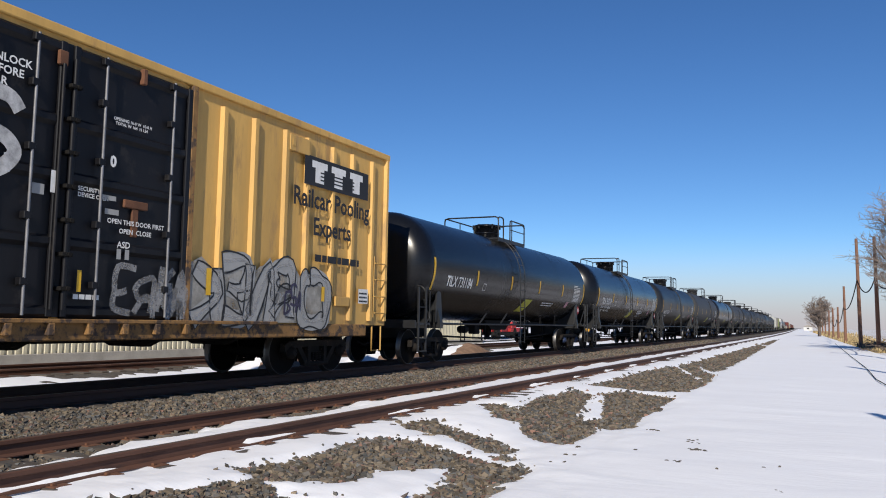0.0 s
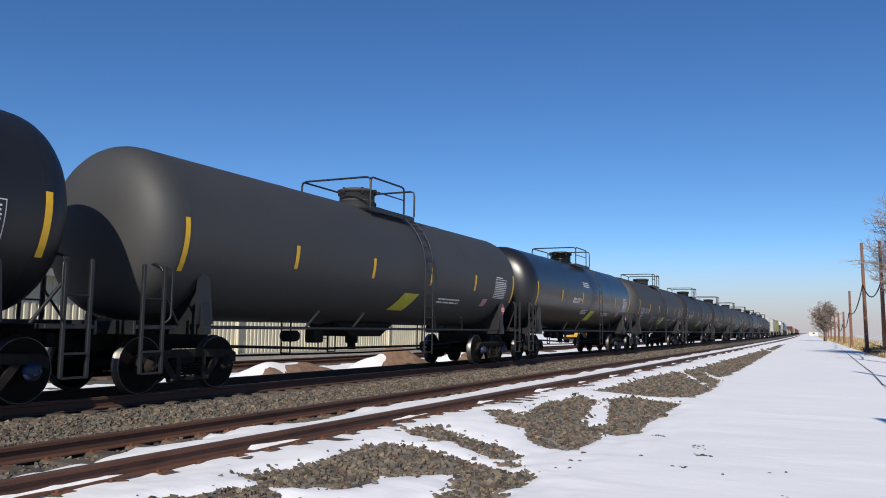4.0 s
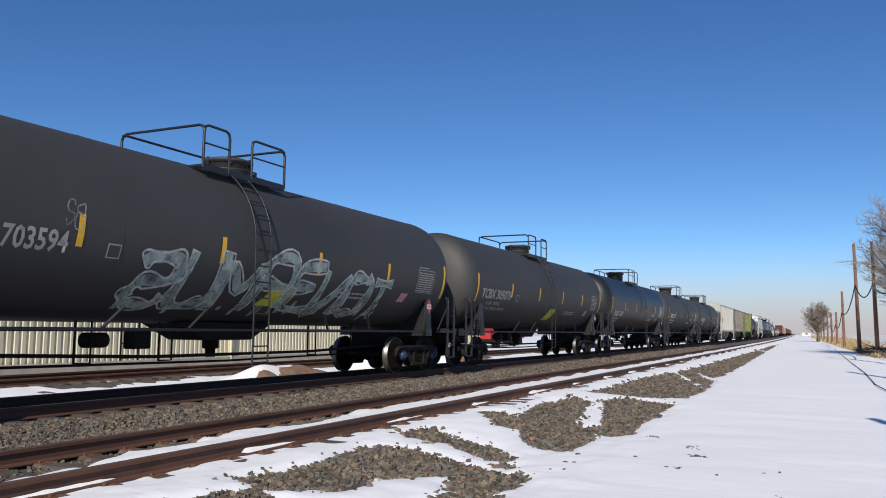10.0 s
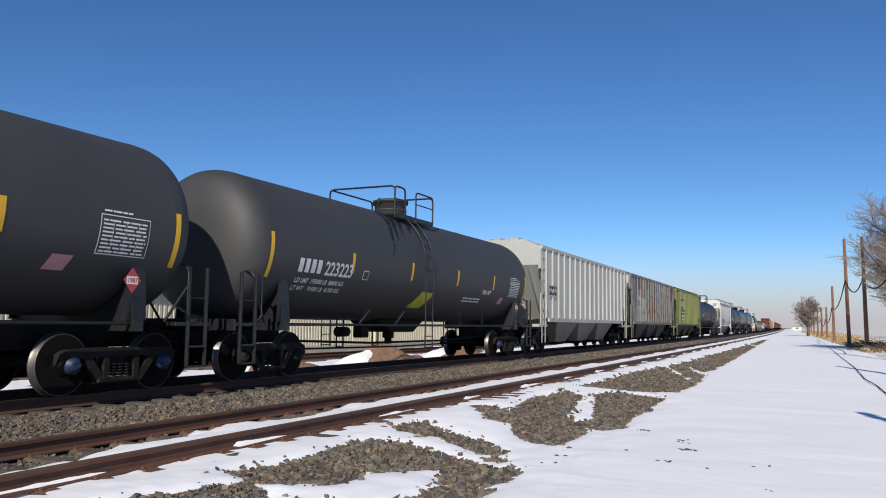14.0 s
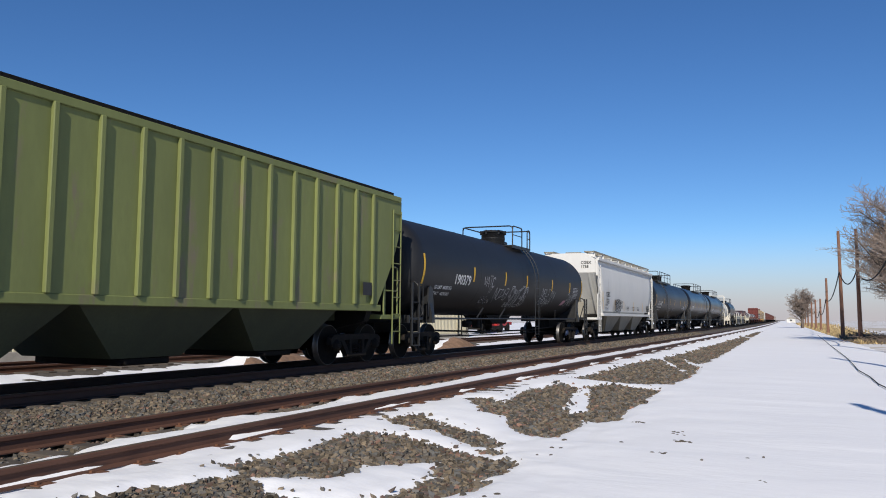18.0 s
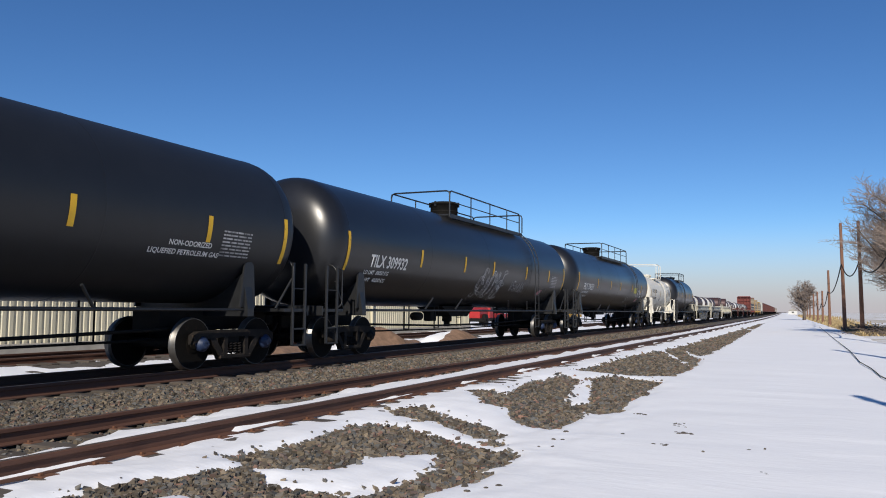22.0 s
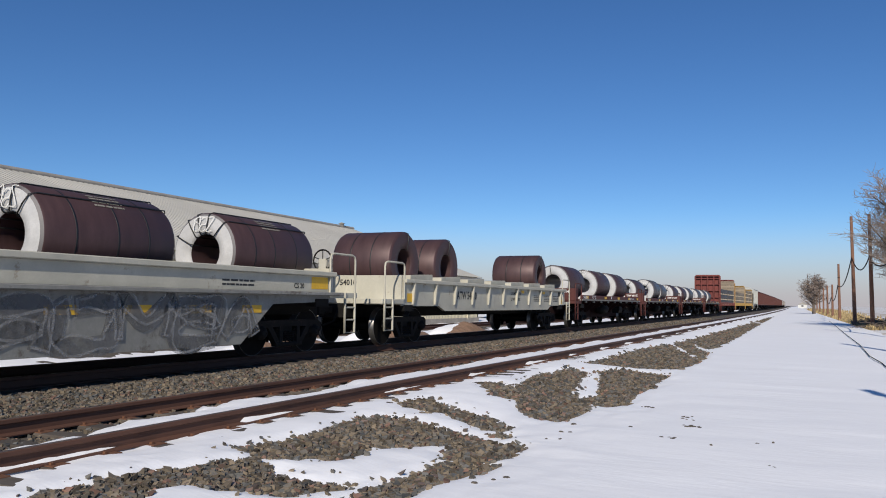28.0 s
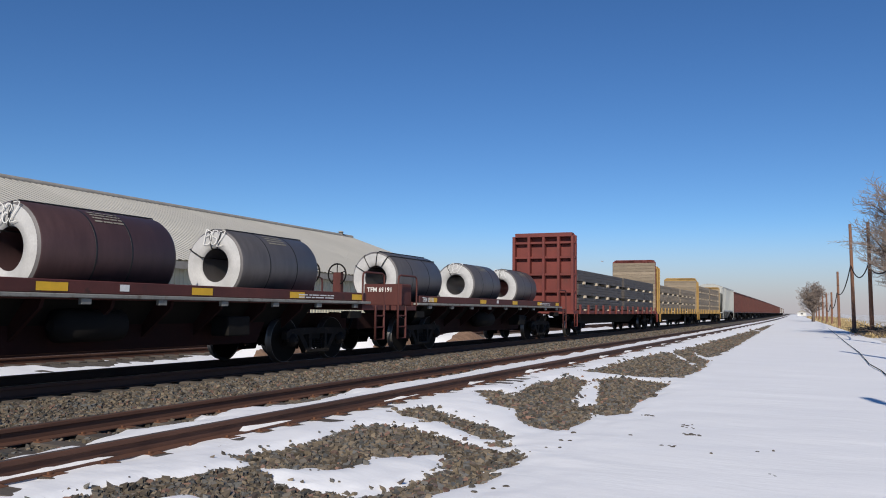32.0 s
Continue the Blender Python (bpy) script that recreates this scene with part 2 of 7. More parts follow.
M_RAIL = mat("rusty rail steel", (0.095, 0.042, 0.026), 0.78, var=0.3, scale=1.2, stretch=(1, 0.2, 1), bump=0.002, bscale=60, stain=(0.05, 0.028, 0.022))
M_RAILTOP = mat("worn rail head", (0.16, 0.12, 0.1), 0.45, metal=0.5, var=0.25, scale=2)
M_TIE = mat("weathered tie timber", (0.085, 0.07, 0.058), 0.9, var=0.35, scale=3, stretch=(0.3, 3, 3), bump=0.006, bscale=20, per_thing=0.25)
M_BALLAST = mat("grey brown ballast bed", (0.1, 0.085, 0.068), 0.95, var=0.5, scale=9, bump=0.03, bscale=22, stain=(0.26, 0.235, 0.2), stain_at=0.64)
M_STONE = mat("crushed ballast stone", (0.15, 0.12, 0.085), 0.9, var=0.25, scale=5, bump=0.003, bscale=40, per_island=0.6, tints=((0.098, 0.098, 0.094), (0.17, 0.1, 0.075)))
M_SNOW = mat("wind-packed snow", (0.87, 0.88, 0.9), 0.75, var=0.03, scale=0.7, bump=0.018, bscale=3.0, stretch=(0.5, 1.3, 1.0), spec=0.3)
M_WALL = mat("pale corrugated sheet", (0.6, 0.56, 0.42), 0.55, var=0.08, scale=0.8, per_thing=0.05)
M_ROOF = mat("pale ribbed roof sheet", (0.42, 0.405, 0.36), 0.55, var=0.08, scale=0.6, per_thing=0.06)
M_CONC = mat("dusty concrete", (0.32, 0.3, 0.27), 0.9, var=0.2, scale=2, bump=0.003)
M_DIRT = mat("red brown gravel", (0.24, 0.15, 0.1), 0.95, var=0.35, scale=5, bump=0.02, bscale=18)
M_GRASS = mat("dry winter grass", (0.4, 0.3, 0.15), 0.9, var=0.3, scale=1.5, per_island=0.3)
M_FIELD = mat("dry stubble field", (0.45, 0.38, 0.27), 0.95, var=0.25, scale=0.05, stain=(0.72, 0.72, 0.73), stain_at=0.46, bump=0.02)
M_POLE = mat("weathered pole timber", (0.2, 0.1, 0.062), 0.85, var=0.25, scale=3, stretch=(4, 4, 0.3), bump=0.004)
M_BARK = mat("grey brown bark", (0.13, 0.1, 0.08), 0.9, var=0.3, scale=4, bump=0.005)
M_TWIG = mat("bare twigs", (0.3, 0.24, 0.2), 0.9, var=0.25, scale=3, per_island=0.2)
M_REDMACH = mat("red machine paint", (0.4, 0.02, 0.02), 0.5, var=0.15, scale=3)
M_ORANGE = mat("yellow machine paint", (0.55, 0.3, 0.03), 0.5, var=0.15, scale=3)


# ---- shaping ----
class Shape:
    """Vertices and faces gathered from simple bodies."""

    def __init__(self):
        self.v, self.f, self.smooth = [], [], []

    def add(self, verts, faces, smooth=False):
        k = len(self.v)
        self.v += [tuple(p) for p in verts]
        self.f += [[i + k for i in f] for f in faces]
        self.smooth += [smooth] * len(faces)
        return self

    def box(self, x0, x1, y0, y1, z0, z1, bevel=0.0):
        b = min(bevel, 0.45 * min(x1 - x0, y1 - y0, z1 - z0))
        if b <= 0:
            v = [(x, y, z) for z in (z0, z1) for y in (y0, y1) for x in (x0, x1)]
            return self.add(v, [(0, 2, 3, 1), (4, 5, 7, 6), (0, 1, 5, 4), (2, 6, 7, 3), (0, 4, 6, 2), (1, 3, 7, 5)])
        v, idx = [], {}
        for sx, x in ((0, x0), (1, x1)):
            for sy, y in ((0, y0), (1, y1)):
                for sz, z in ((0, z0), (1, z1)):
                    dx, dy, dz = (b if s == 0 else -b for s in (sx, sy, sz))
                    for ax, p in ((0, (x, y + dy, z + dz)), (1, (x + dx, y, z + dz)), (2, (x + dx, y + dy, z))):
                        idx[sx, sy, sz, ax] = len(v)
                        v.append(p)
        f = []
        q = ((0, 0), (1, 0), (1, 1), (0, 1))
        for s in (0, 1):
            o = (lambda a: a) if s else (lambda a: a[::-1])
            f.append(o([idx[s, a, c, 0] for a, c in q]))
            f.append(o([idx[a, s, c, 1] for a, c in q][::-1]))
            f.append(o([idx[a, c, s, 2] for a, c in q]))
        for a in (0, 1):
            for c in (0, 1):
                f.append([idx[0, a, c, 1], idx[1, a, c, 1], idx[1, a, c, 2], idx[0, a, c, 2]])
                f.append([idx[a, 0, c, 0], idx[a, 1, c, 0], idx[a, 1, c, 2], idx[a, 0, c, 2]])
                f.append([idx[a, c, 0, 0], idx[a, c, 1, 0], idx[a, c, 1, 1], idx[a, c, 0, 1]])
                for d in (0, 1):
                    f.append([idx[a, c, d, 0], idx[a, c, d, 1], idx[a, c, d, 2]])
        return self.add(v, f)

    def tube(self, pts, r, n=8, caps=True, smooth=True, taper=1.0):
        pts = [Vector(p) for p in pts]
        rings, up = [], None
        for i, p in enumerate(pts):
            d = (pts[min(i + 1, len(pts) - 1)] - pts[max(i - 1, 0)]).normalized()
            if up is None:
                up = d.orthogonal().normalized()
            else:
                up = (up - d * up.dot(d)).normalized()
            side = d.cross(up)
            rad = r * (1 + (taper - 1) * i / max(1, len(pts) - 1))
            rings.append([p + (up * math.cos(a) + side * math.sin(a)) * rad for a in (2 * math.pi * k / n for k in range(n))])
        v = [q for ring in rings for q in ring]
        f = [(i * n + k, i * n + (k + 1) % n, (i + 1) * n + (k + 1) % n, (i + 1) * n + k) for i in range(len(pts) - 1) for k in range(n)]
        self.add(v, f, smooth)
        if caps:
            self.add(rings[0], [list(range(n))[::-1]])
            self.add(rings[-1], [list(range(n))])
        return self

    def lathe(self, prof, axis="y", at=(0, 0, 0), n=24, smooth=True, caps=True):
        """prof: (along, radius) pairs, turned about an axis through at."""
        v, f = [], []
        for a, r in prof:
            for k in range(n):
                c, s = r * math.cos(2 * math.pi * k / n), r * math.sin(2 * math.pi * k / n)
                p = {"y": (s, a, c), "x": (a, c, s), "z": (c, s, a)}[axis]
                v.append((p[0] + at[0], p[1] + at[1], p[2] + at[2]))
        for i in range(len(prof) - 1):
            for k in range(n):
                f.append((i * n + k, i * n + (k + 1) % n, (i + 1) * n + (k + 1) % n, (i + 1) * n + k))
        self.add(v, f, smooth)
        for i, flip in ((0, True), (len(prof) - 1, False)):
            if caps and prof[i][1] > 1e-4:
                ring = list(range(i * n, i * n + n))
                self.add([v[j] for j in ring], [list(range(n))[::-1] if flip else list(range(n))])
        return self

    def prism(self, poly, a, b, axis="y", smooth=False):
        """A flat outline drawn out along an axis from a to b. For y the outline is (x, z); for x, (y, z); for z, (x, y)."""
        put = {"y": lambda p, d: (p[0], d, p[1]), "x": lambda p, d: (d, p[0], p[1]), "z": lambda p, d: (p[0], p[1], d)}[axis]
        n = len(poly)
        v = [put(p, a) for p in poly] + [put(p, b) for p in poly]
        self.add(v, [(k, (k + 1) % n, n + (k + 1) % n, n + k) for k in range(n)], smooth)
        return self.add(v, [list(range(n))[::-1], list(range(n, 2 * n))])

    def mesh(self, name, material):
        me = bpy.data.meshes.new(name)
        me.from_pydata(self.v, [], self.f)
        me.polygons.foreach_set("use_smooth", self.smooth)
        me.materials.append(material)
        bm = bmesh.new()
        bm.from_mesh(me)
        if len(bm.faces) < 60000:
            bmesh.ops.recalc_face_normals(bm, faces=bm.faces)
        bm.to_mesh(me)
        bm.free()
        return me


def part(name, shape, material, parent, label=""):
    me = shape if isinstance(shape, bpy.types.Mesh) else shape.mesh(name, material)
    ob = new(name, me)
    ob.parent = parent
    if label:
        ob["label"] = label
    return ob


def piece(name, shape, material, label="", category="", kind="", group=""):
    return tagged(new(name, shape.mesh(name, material)), label, category, group, kind)


def thing(name, label, category, group=""):
    ob = new(name)
    ob.empty_display_size = 0.3
    return tagged(ob, label, category, group)


# ---- the line of the tracks ----
BEND, REACH = 0.0238, 141.3
NEAR_RAIL, NEAR_TOP = -5.88, -0.121
FAR_TRACK, THIRD_TRACK = -10.754, -17.6
GAUGE = 1.505
LANE = -0.5


def off(y):
    return BEND * REACH * (1 - math.exp(-y / REACH)) if y > 0 else BEND * y


def lean(y):
    return -math.degrees(math.atan(BEND * math.exp(-max(0, y) / REACH)))

# ---- ground ----
def lerp_profile(pts, x):
    for (a, za), (b, zb) in zip(pts, pts[1:]):
        if x < b:
            k = max(0.0, (x - a) / (b - a))
            return za + (zb - za) * k * k * (3 - 2 * k)
    return pts[-1][1]


BED = [(-26, -0.35), (-20, -0.32), (-19.2, -0.30), (-16.2, -0.30), (-15.4, -0.42), (-12.9, -0.42), (-12.3, -0.20), (-9.2, -0.20), (-8.5, -0.29),
       (-7.9, -0.325), (-5.35, -0.325), (-3.0, -0.52), (4.5, -0.52), (6.5, -0.45)]


def bed(x, y):
    z = lerp_profile(BED, x - off(y) if x < -5.3 else x - off(y) * max(0, min(1, (-2.5 - x) / 3)))
    return z + 0.02 * noise.noise((x * 0.9, y * 0.9, 3)) + 0.012 * noise.noise((x * 4, y * 4, 8))


# outlines of the bare stretches of the ballast shoulder
BARE = [
    [(-4.95, 3.6), (-4.97, 4.5), (-4.87, 5.1), (-4.73, 5.45), (-4.6, 5.95), (-4.18, 5.82), (-3.53, 5.97), (-3.75, 5.45), (-4.1, 5.3), (-4.35, 5.15), (-4.65, 4.9), (-4.45, 4.5), (-4.4, 3.6)],
    [(-4.94, 6.28), (-4.74, 7.4), (-4.88, 8.77), (-4.63, 8.9), (-4.02, 8.94), (-3.27, 8.71), (-2.85, 8.43), (-3.47, 8.34), (-4.05, 7.42), (-4.0, 6.77), (-4.45, 6.29)],
    [(-3.6, 8.5), (-2.82, 8.5), (-2.71, 7.7), (-2.77, 7.2), (-2.93, 6.65), (-2.96, 5.9), (-3.05, 5.0), (-3.35, 5.0), (-3.3, 6.0), (-3.26, 6.6), (-3.24, 7.25)],
    [(-5.05, 10.05), (-4.89, 10.55), (-4.27, 10.24), (-3.52, 10.0), (-3.12, 9.18), (-3.2, 8.9), (-3.6, 9.38), (-4.12, 9.7), (-4.58, 9.78)],
    [(-5.1, 13.1), (-4.82, 13.4), (-4.4, 13.05), (-4.58, 14.1), (-4.69, 15.75), (-4.52, 17.3), (-4.1, 16.95), (-3.89, 15.1), (-3.4, 13.4), (-2.91, 12.2), (-2.88, 10.75), (-3.05, 10.5), (-3.54, 11.0), (-4.0, 11.9), (-4.43, 12.0)],
    [(-4.65, 18.9), (-4.5, 20.5), (-4.48, 23.7), (-4.34, 30.1), (-3.3, 27.3), (-2.48, 23.8), (-2.6, 20.4), (-3.1, 20.0), (-4.25, 19.4)],
    [(-3.98, 17.7), (-3.75, 19.1), (-2.9, 18.8), (-2.5, 18.2), (-2.69, 17.4), (-2.47, 15.6), (-2.64, 14.5), (-2.47, 13.05), (-2.73, 12.6), (-3.34, 13.2), (-3.12, 13.9), (-3.45, 15.2), (-3.65, 16.5)],
    [(-4.4, 32.0), (-3.9, 32.3), (-2.66, 28.1), (-2.5, 24.5), (-3.25, 28.0)],
]


def from_edge(poly, x, y):
    """Metres from an outline, less than nought inside it; the way along the line counts less than the way across."""
    inside, best = False, 1e9
    for (ax, ay), (bx, by) in zip(poly, poly[1:] + poly[:1]):
        if (ay > y) != (by > y) and x < ax + (bx - ax) * (y - ay) / (by - ay):
            inside = not inside
        dx, dy = bx - ax, (by - ay) * 0.5
        px, py = x - ax, (y - ay) * 0.5
        k = max(0, min(1, (px * dx + py * dy) / (dx * dx + dy * dy)))
        best = min(best, math.hypot(px - k * dx, py - k * dy))
    return -best if inside else best


def snow_depth(x, y):
    """Above nought the ground is under snow."""
    u = x - off(y)
    n1 = noise.fractal((x * 1.3, y * 0.8, 1.0), 0.9, 2.1, 4)
    n2 = noise.noise((x * 7, y * 5, 5.0))
    if u < -26:
        return 0.4 + n1 * 0.7
    if u < -12.75:
        return 0.28 + 0.6 * n1 + 0.12 * n2 - (0.5 if -18.9 < u < -16.3 else 0.0)
    if u < NEAR_RAIL - GAUGE + 0.3:
        return -0.5 + (0.25 * n1 if u < -9.2 else 0)
    if u < NEAR_RAIL - 0.08:                      # between the rails of the near track
        k = (u - (NEAR_RAIL - GAUGE)) / GAUGE
        return -0.5 + 1.5 * k + 0.3 * max(0, min(1, (y - 6) / 6)) + 0.35 * n1 + 0.2 * n2 - 0.5 * math.exp(-((k - 1) / 0.08) ** 2)
    edge = -2.72 + 0.1 * min(1, max(0, (y - 8) / 30)) + 0.25 * noise.noise((0, y * 0.7, 2))
    if x > edge + 0.3:
        return 0.55
    d = 0.42 + 0.12 * n2
    rough = 0.16 * n1 + 0.16 * n2 + 0.14 * noise.noise((x * 17, y * 11, 2.0))
    streak = 1.3 * max(0, noise.noise((x * 0.9 + y * 0.35, y * 2.1 - x * 1.2, 21)) - 0.3)
    for poly in BARE:
        q = from_edge(poly, x, y) if min(p[1] for p in poly) - 0.6 < y < max(p[1] for p in poly) + 0.6 else 9
        d = min(d, q * 2.6 - 0.03 + rough + streak)
    if y > 28:                                     # farther off the shoulder is bare, crossed by snowy streaks
        far = -0.45 + 2.6 * max(0, noise.noise((x * 0.2, y * 0.3 + x * 1.3, 9)) - 0.2) + 0.2 * n2
        strip = (u + 4.75 + 0.25 * noise.noise((3, y * 0.4, 1))) * -3.0                  # snow stays along the rail
        far = max(far, min(0.4, strip), (x - edge) * 2.5)
        w = min(1, (y - 28) / 6)
        d = d * (1 - w) + far * w
    return d


def grid(xs, ys, z):
    s = Shape()
    s.v = [(x, y, z(x, y)) for y in ys for x in xs]
    n = len(xs)
    s.f = [(j * n + i, j * n + i + 1, (j + 1) * n + i + 1, (j + 1) * n + i) for j in range(len(ys) - 1) for i in range(n - 1)]
    s.smooth = [True] * len(s.f)
    return s


def steps(a, b, first, grow):
    out, d = [a], first
    while out[-1] + d < b:
        out.append(out[-1] + d)
        d *= grow
    return out + [b]


GX = [-3000, -800, -300, -120, -60, -40] + [-32 + 0.5 * i for i in range(36)] + [-14 + 0.14 * i for i in range(126)] + [3.7, 4.5, 5.5, 7, 10, 16, 30, 60, 120, 300, 800, 3000]
GY = [-700, -300, -100, -40, -15, -6, -2] + steps(0.5, 3000, 0.1, 1.016)
ground_shape = grid(GX, GY, lambda x, y: bed(x, y) if x < 8 else -0.45)
ground = piece("ground", ground_shape, M_BALLAST, "grey-brown ballast and dry earth along the railway", "ground", "structure")
ground.data.materials.append(M_FIELD)
ground.data.polygons.foreach_set("material_index", [1 if (sum(ground_shape.v[i][0] for i in f) / 4 > 4.6 or sum(ground_shape.v[i][0] for i in f) / 4 < -34) else 0 for f in ground_shape.f])

SX = [-60, -45, -36] + [-30 + 0.5 * i for i in range(34)] + [-13 + 0.6 * i for i in range(9)] + [-7.6 + 0.07 * i for i in range(82)] + [-1.8, -1.5, -1, -0.5, 0, 0.6, 1.4, 2.2, 3, 3.8, 4.6, 5.4]
SY = [-400, -100, -40, -15, -6, -2, 0] + steps(1.5, 1400, 0.07, 1.0115)


def snow_top(x, y):
    d = snow_depth(x, y)
    if x > 4.4:
        d = 0.35 - (x - 4.4) * 0.9
    drift = 0.02 * noise.noise((x * 0.5, y * 0.35, 4)) + ((0.010 * noise.noise((x * 3.0 + y * 0.8, y * 1.6, 6)) + (0.011 * noise.noise((x * 5.0 + y * 2.2, y * 5.0, 16)) if x < -2.2 else 0)) if y < 60 else 0)
    u = x - off(y)
    if NEAR_RAIL - GAUGE < u < NEAR_RAIL and d > 0:
        drift += 0.08 * math.tanh(d * 3)
    if u > NEAR_RAIL:                             # blown away along the outer rail
        drift -= 0.022 * math.exp(-((u - NEAR_RAIL) / 0.3) ** 2)
    return bed(x, y) + (0.075 + min(0.06, max(0, y - 20) / 900)) * math.tanh(d * 1.6) + (drift if d > 0 else 0)


piece("snow", grid(SX, SY, snow_top), M_SNOW, "thin wind-packed snow, bare in patches on the ballast shoulder", "snow", kind="stuff")


def stones(name, count, span, keep, size, label, seed):
    """Loose crushed stones strewn over a stretch of the bed."""
    rnd = random.Random(seed)
    s = Shape()
    while count > 0:
        y = span[2] * (span[3] / span[2]) ** rnd.random()
        x = rnd.uniform(span[0], span[1]) + off(y)
        count -= 1
        depth = keep(x, y)
        if depth > 0.08 and (depth > 0.36 or rnd.random() > 0.025):
            continue
        r = size * (0.42 + 1.2 * rnd.random() ** 3) * (1 + y / 60)
        z = (bed(x, y) if depth < 0.08 else snow_top(x, y)) + r * 0.15
        t, sq = rnd.random() * 6.28, rnd.uniform(0.6, 1.0)
        tx, ty = rnd.uniform(-0.5, 0.5), rnd.uniform(-0.5, 0.5)
        c, sn = math.cos(t) * r, math.sin(t) * r
        v = []
        for px in (-1, 1):
            for py in (-0.8, 0.8):
                for pz in (-1, 1):
                    j = rnd.uniform(0.55, 1.1)
                    ax, ay, az = px * j + rnd.uniform(-0.25, 0.25), py * j + rnd.uniform(-0.25, 0.25), pz * sq * rnd.uniform(0.6, 1.0)
                    v.append((x + ax * c - ay * sn, y + ax * sn + ay * c, z + r * (az + tx * ax + ty * ay)))
        s.add(v, [(0, 1, 3, 2), (4, 6, 7, 5), (0, 4, 5, 1), (2, 3, 7, 6), (0, 2, 6, 4), (1, 5, 7, 3)])
    return piece(name, s, M_STONE, label, "stones", kind="stuff")


stones("ballast_stones", 105000, (-5.5, -2.2, 4.0, 110), snow_depth, 0.022, "loose crushed stones on the ballast shoulder", 1)
stones("ballast_stones", 60000, (-9.6, -7.5, 5.0, 80), lambda x, y: 0, 0.019, "loose crushed stones between the two tracks", 2)
stones("ballast_stones", 7000, (-7.3, -5.95, 4.0, 30), snow_depth, 0.022, "loose crushed stones between the rails", 3)

# ---- tracks ----
RAIL = [(-0.07, -0.17), (0.07, -0.17), (0.07, -0.158), (0.012, -0.14), (0.010, -0.055), (0.036, -0.042), (0.037, -0.008), (0.030, 0.0),
        (-0.030, 0.0), (-0.037, -0.008), (-0.036, -0.042), (-0.010, -0.055), (-0.012, -0.14), (-0.07, -0.158)]


def rail(name, x0, top, y0, y1, label):
    s = Shape()
    ys = [y0] + steps(max(y0, 0.5), y1, 2.0, 1.06) if y0 < 0.5 else steps(y0, y1, 2, 1.06)
    n = len(RAIL)
    for y in ys:
        s.v += [(x0 + off(y) + a, y, top + b) for a, b in RAIL]
    s.f = [(j * n + k, j * n + (k + 1) % n, (j + 1) * n + (k + 1) % n, (j + 1) * n + k) for j in range(len(ys) - 1) for k in range(n)]
    s.smooth = [False] * len(s.f)
    ob = piece(name, s, M_RAIL, label, "rail", "structure", "rails")
    ob.data.materials.append(M_RAILTOP)
    ob.data.polygons.foreach_set("material_index", [1 if i % n == 7 else 0 for i in range(len(s.f))])
    return ob


rail("near_rail", NEAR_RAIL, NEAR_TOP, -60, 1500, "rust-brown steel rail beside the snowy shoulder")
rail("near_rail", NEAR_RAIL - GAUGE, NEAR_TOP, -60, 1500, "rust-brown steel rail beside the grey ballast")
for side in (1, -1):
    rail("train_rail", FAR_TRACK + side * GAUGE / 2, 0.0, -620, 1500, "dark steel rail under the freight train")
    rail("back_rail", THIRD_TRACK + side * GAUGE / 2, -0.12, -60, 500, "rusty rail of the siding beside the shed")

tie_mesh = Shape().box(-1.3, 1.3, -0.115, 0.115, -0.16, 0, 0.012).mesh("tie", M_TIE)


def ties(track, top, y0, y1, pitch, holder):
    y = y0
    while y < y1:
        t = part("tie", tie_mesh, None, holder)
        t.matrix_basis = pose(track + off(y) + random.uniform(-0.03, 0.03), y, top, 0, 0, lean(y) + random.uniform(-0.6, 0.6))
        y += pitch


ties(NEAR_RAIL - GAUGE / 2, NEAR_TOP - 0.17, 1.55, 60, 0.55, ground)
ties(FAR_TRACK, -0.17, 1.5, 75, 0.55, ground)
ties(THIRD_TRACK, -0.12 - 0.17 + 0.03, 10, 50, 0.55, ground)

# ---- the long shed behind the train ----
SHED_X, SHED_END, EAVE, RIDGE_X, RIDGE = -20.0, 51.0, 2.86, -30.0, 6.36


def ribbed(width, pitch, depth, flat=0.55):
    """Outline of a ribbed sheet, as (along, out) pairs."""
    out, n = [], max(1, round(width / pitch))
    p = width / n
    for i in range(n):
        a = i * p
        out += [(a, 0), (a + p * flat * 0.5, 0), (a + p * (flat * 0.5 + 0.12), depth), (a + p * (0.88), depth)]
    return out + [(width, 0)]


shed = thing("long_shed", "long low metal shed with pale ribbed walls and roof", "shed")
wall_sheet = Shape()
pro = ribbed(3.05, 0.24, 0.035)
wall_sheet.add([(o, a, z) for z in (-0.05, EAVE - 0.02) for a, o in pro], [(i, i + 1, len(pro) + i + 1, len(pro) + i) for i in range(len(pro) - 1)])
wall_mesh = wall_sheet.mesh("wall_panel", M_WALL)
roof_sheet = Shape()
pro = ribbed(3.05, 0.3, 0.03)
run, rise = RIDGE_X - SHED_X, RIDGE - EAVE
ln = math.hypot(run, rise)
nx, nz = rise / ln, -run / ln
x0, z0 = 0.35, -0.35 * rise / -run
roof_sheet.add([(x + o * nx, a, z + o * nz) for x, z in ((x0, z0), (run, rise)) for a, o in pro], [(i, i + 1, len(pro) + i + 1, len(pro) + i) for i in range(len(pro) - 1)])
roof_mesh = roof_sheet.mesh("roof_panel", M_ROOF)
y = SHED_END - 3.05
while y > -14:
    part("wall_panel", wall_mesh, None, shed).location = (SHED_X, y, 0)
    part("roof_panel", roof_mesh, None, shed).location = (SHED_X, y, EAVE)
    y -= 3.05
y += 3.05
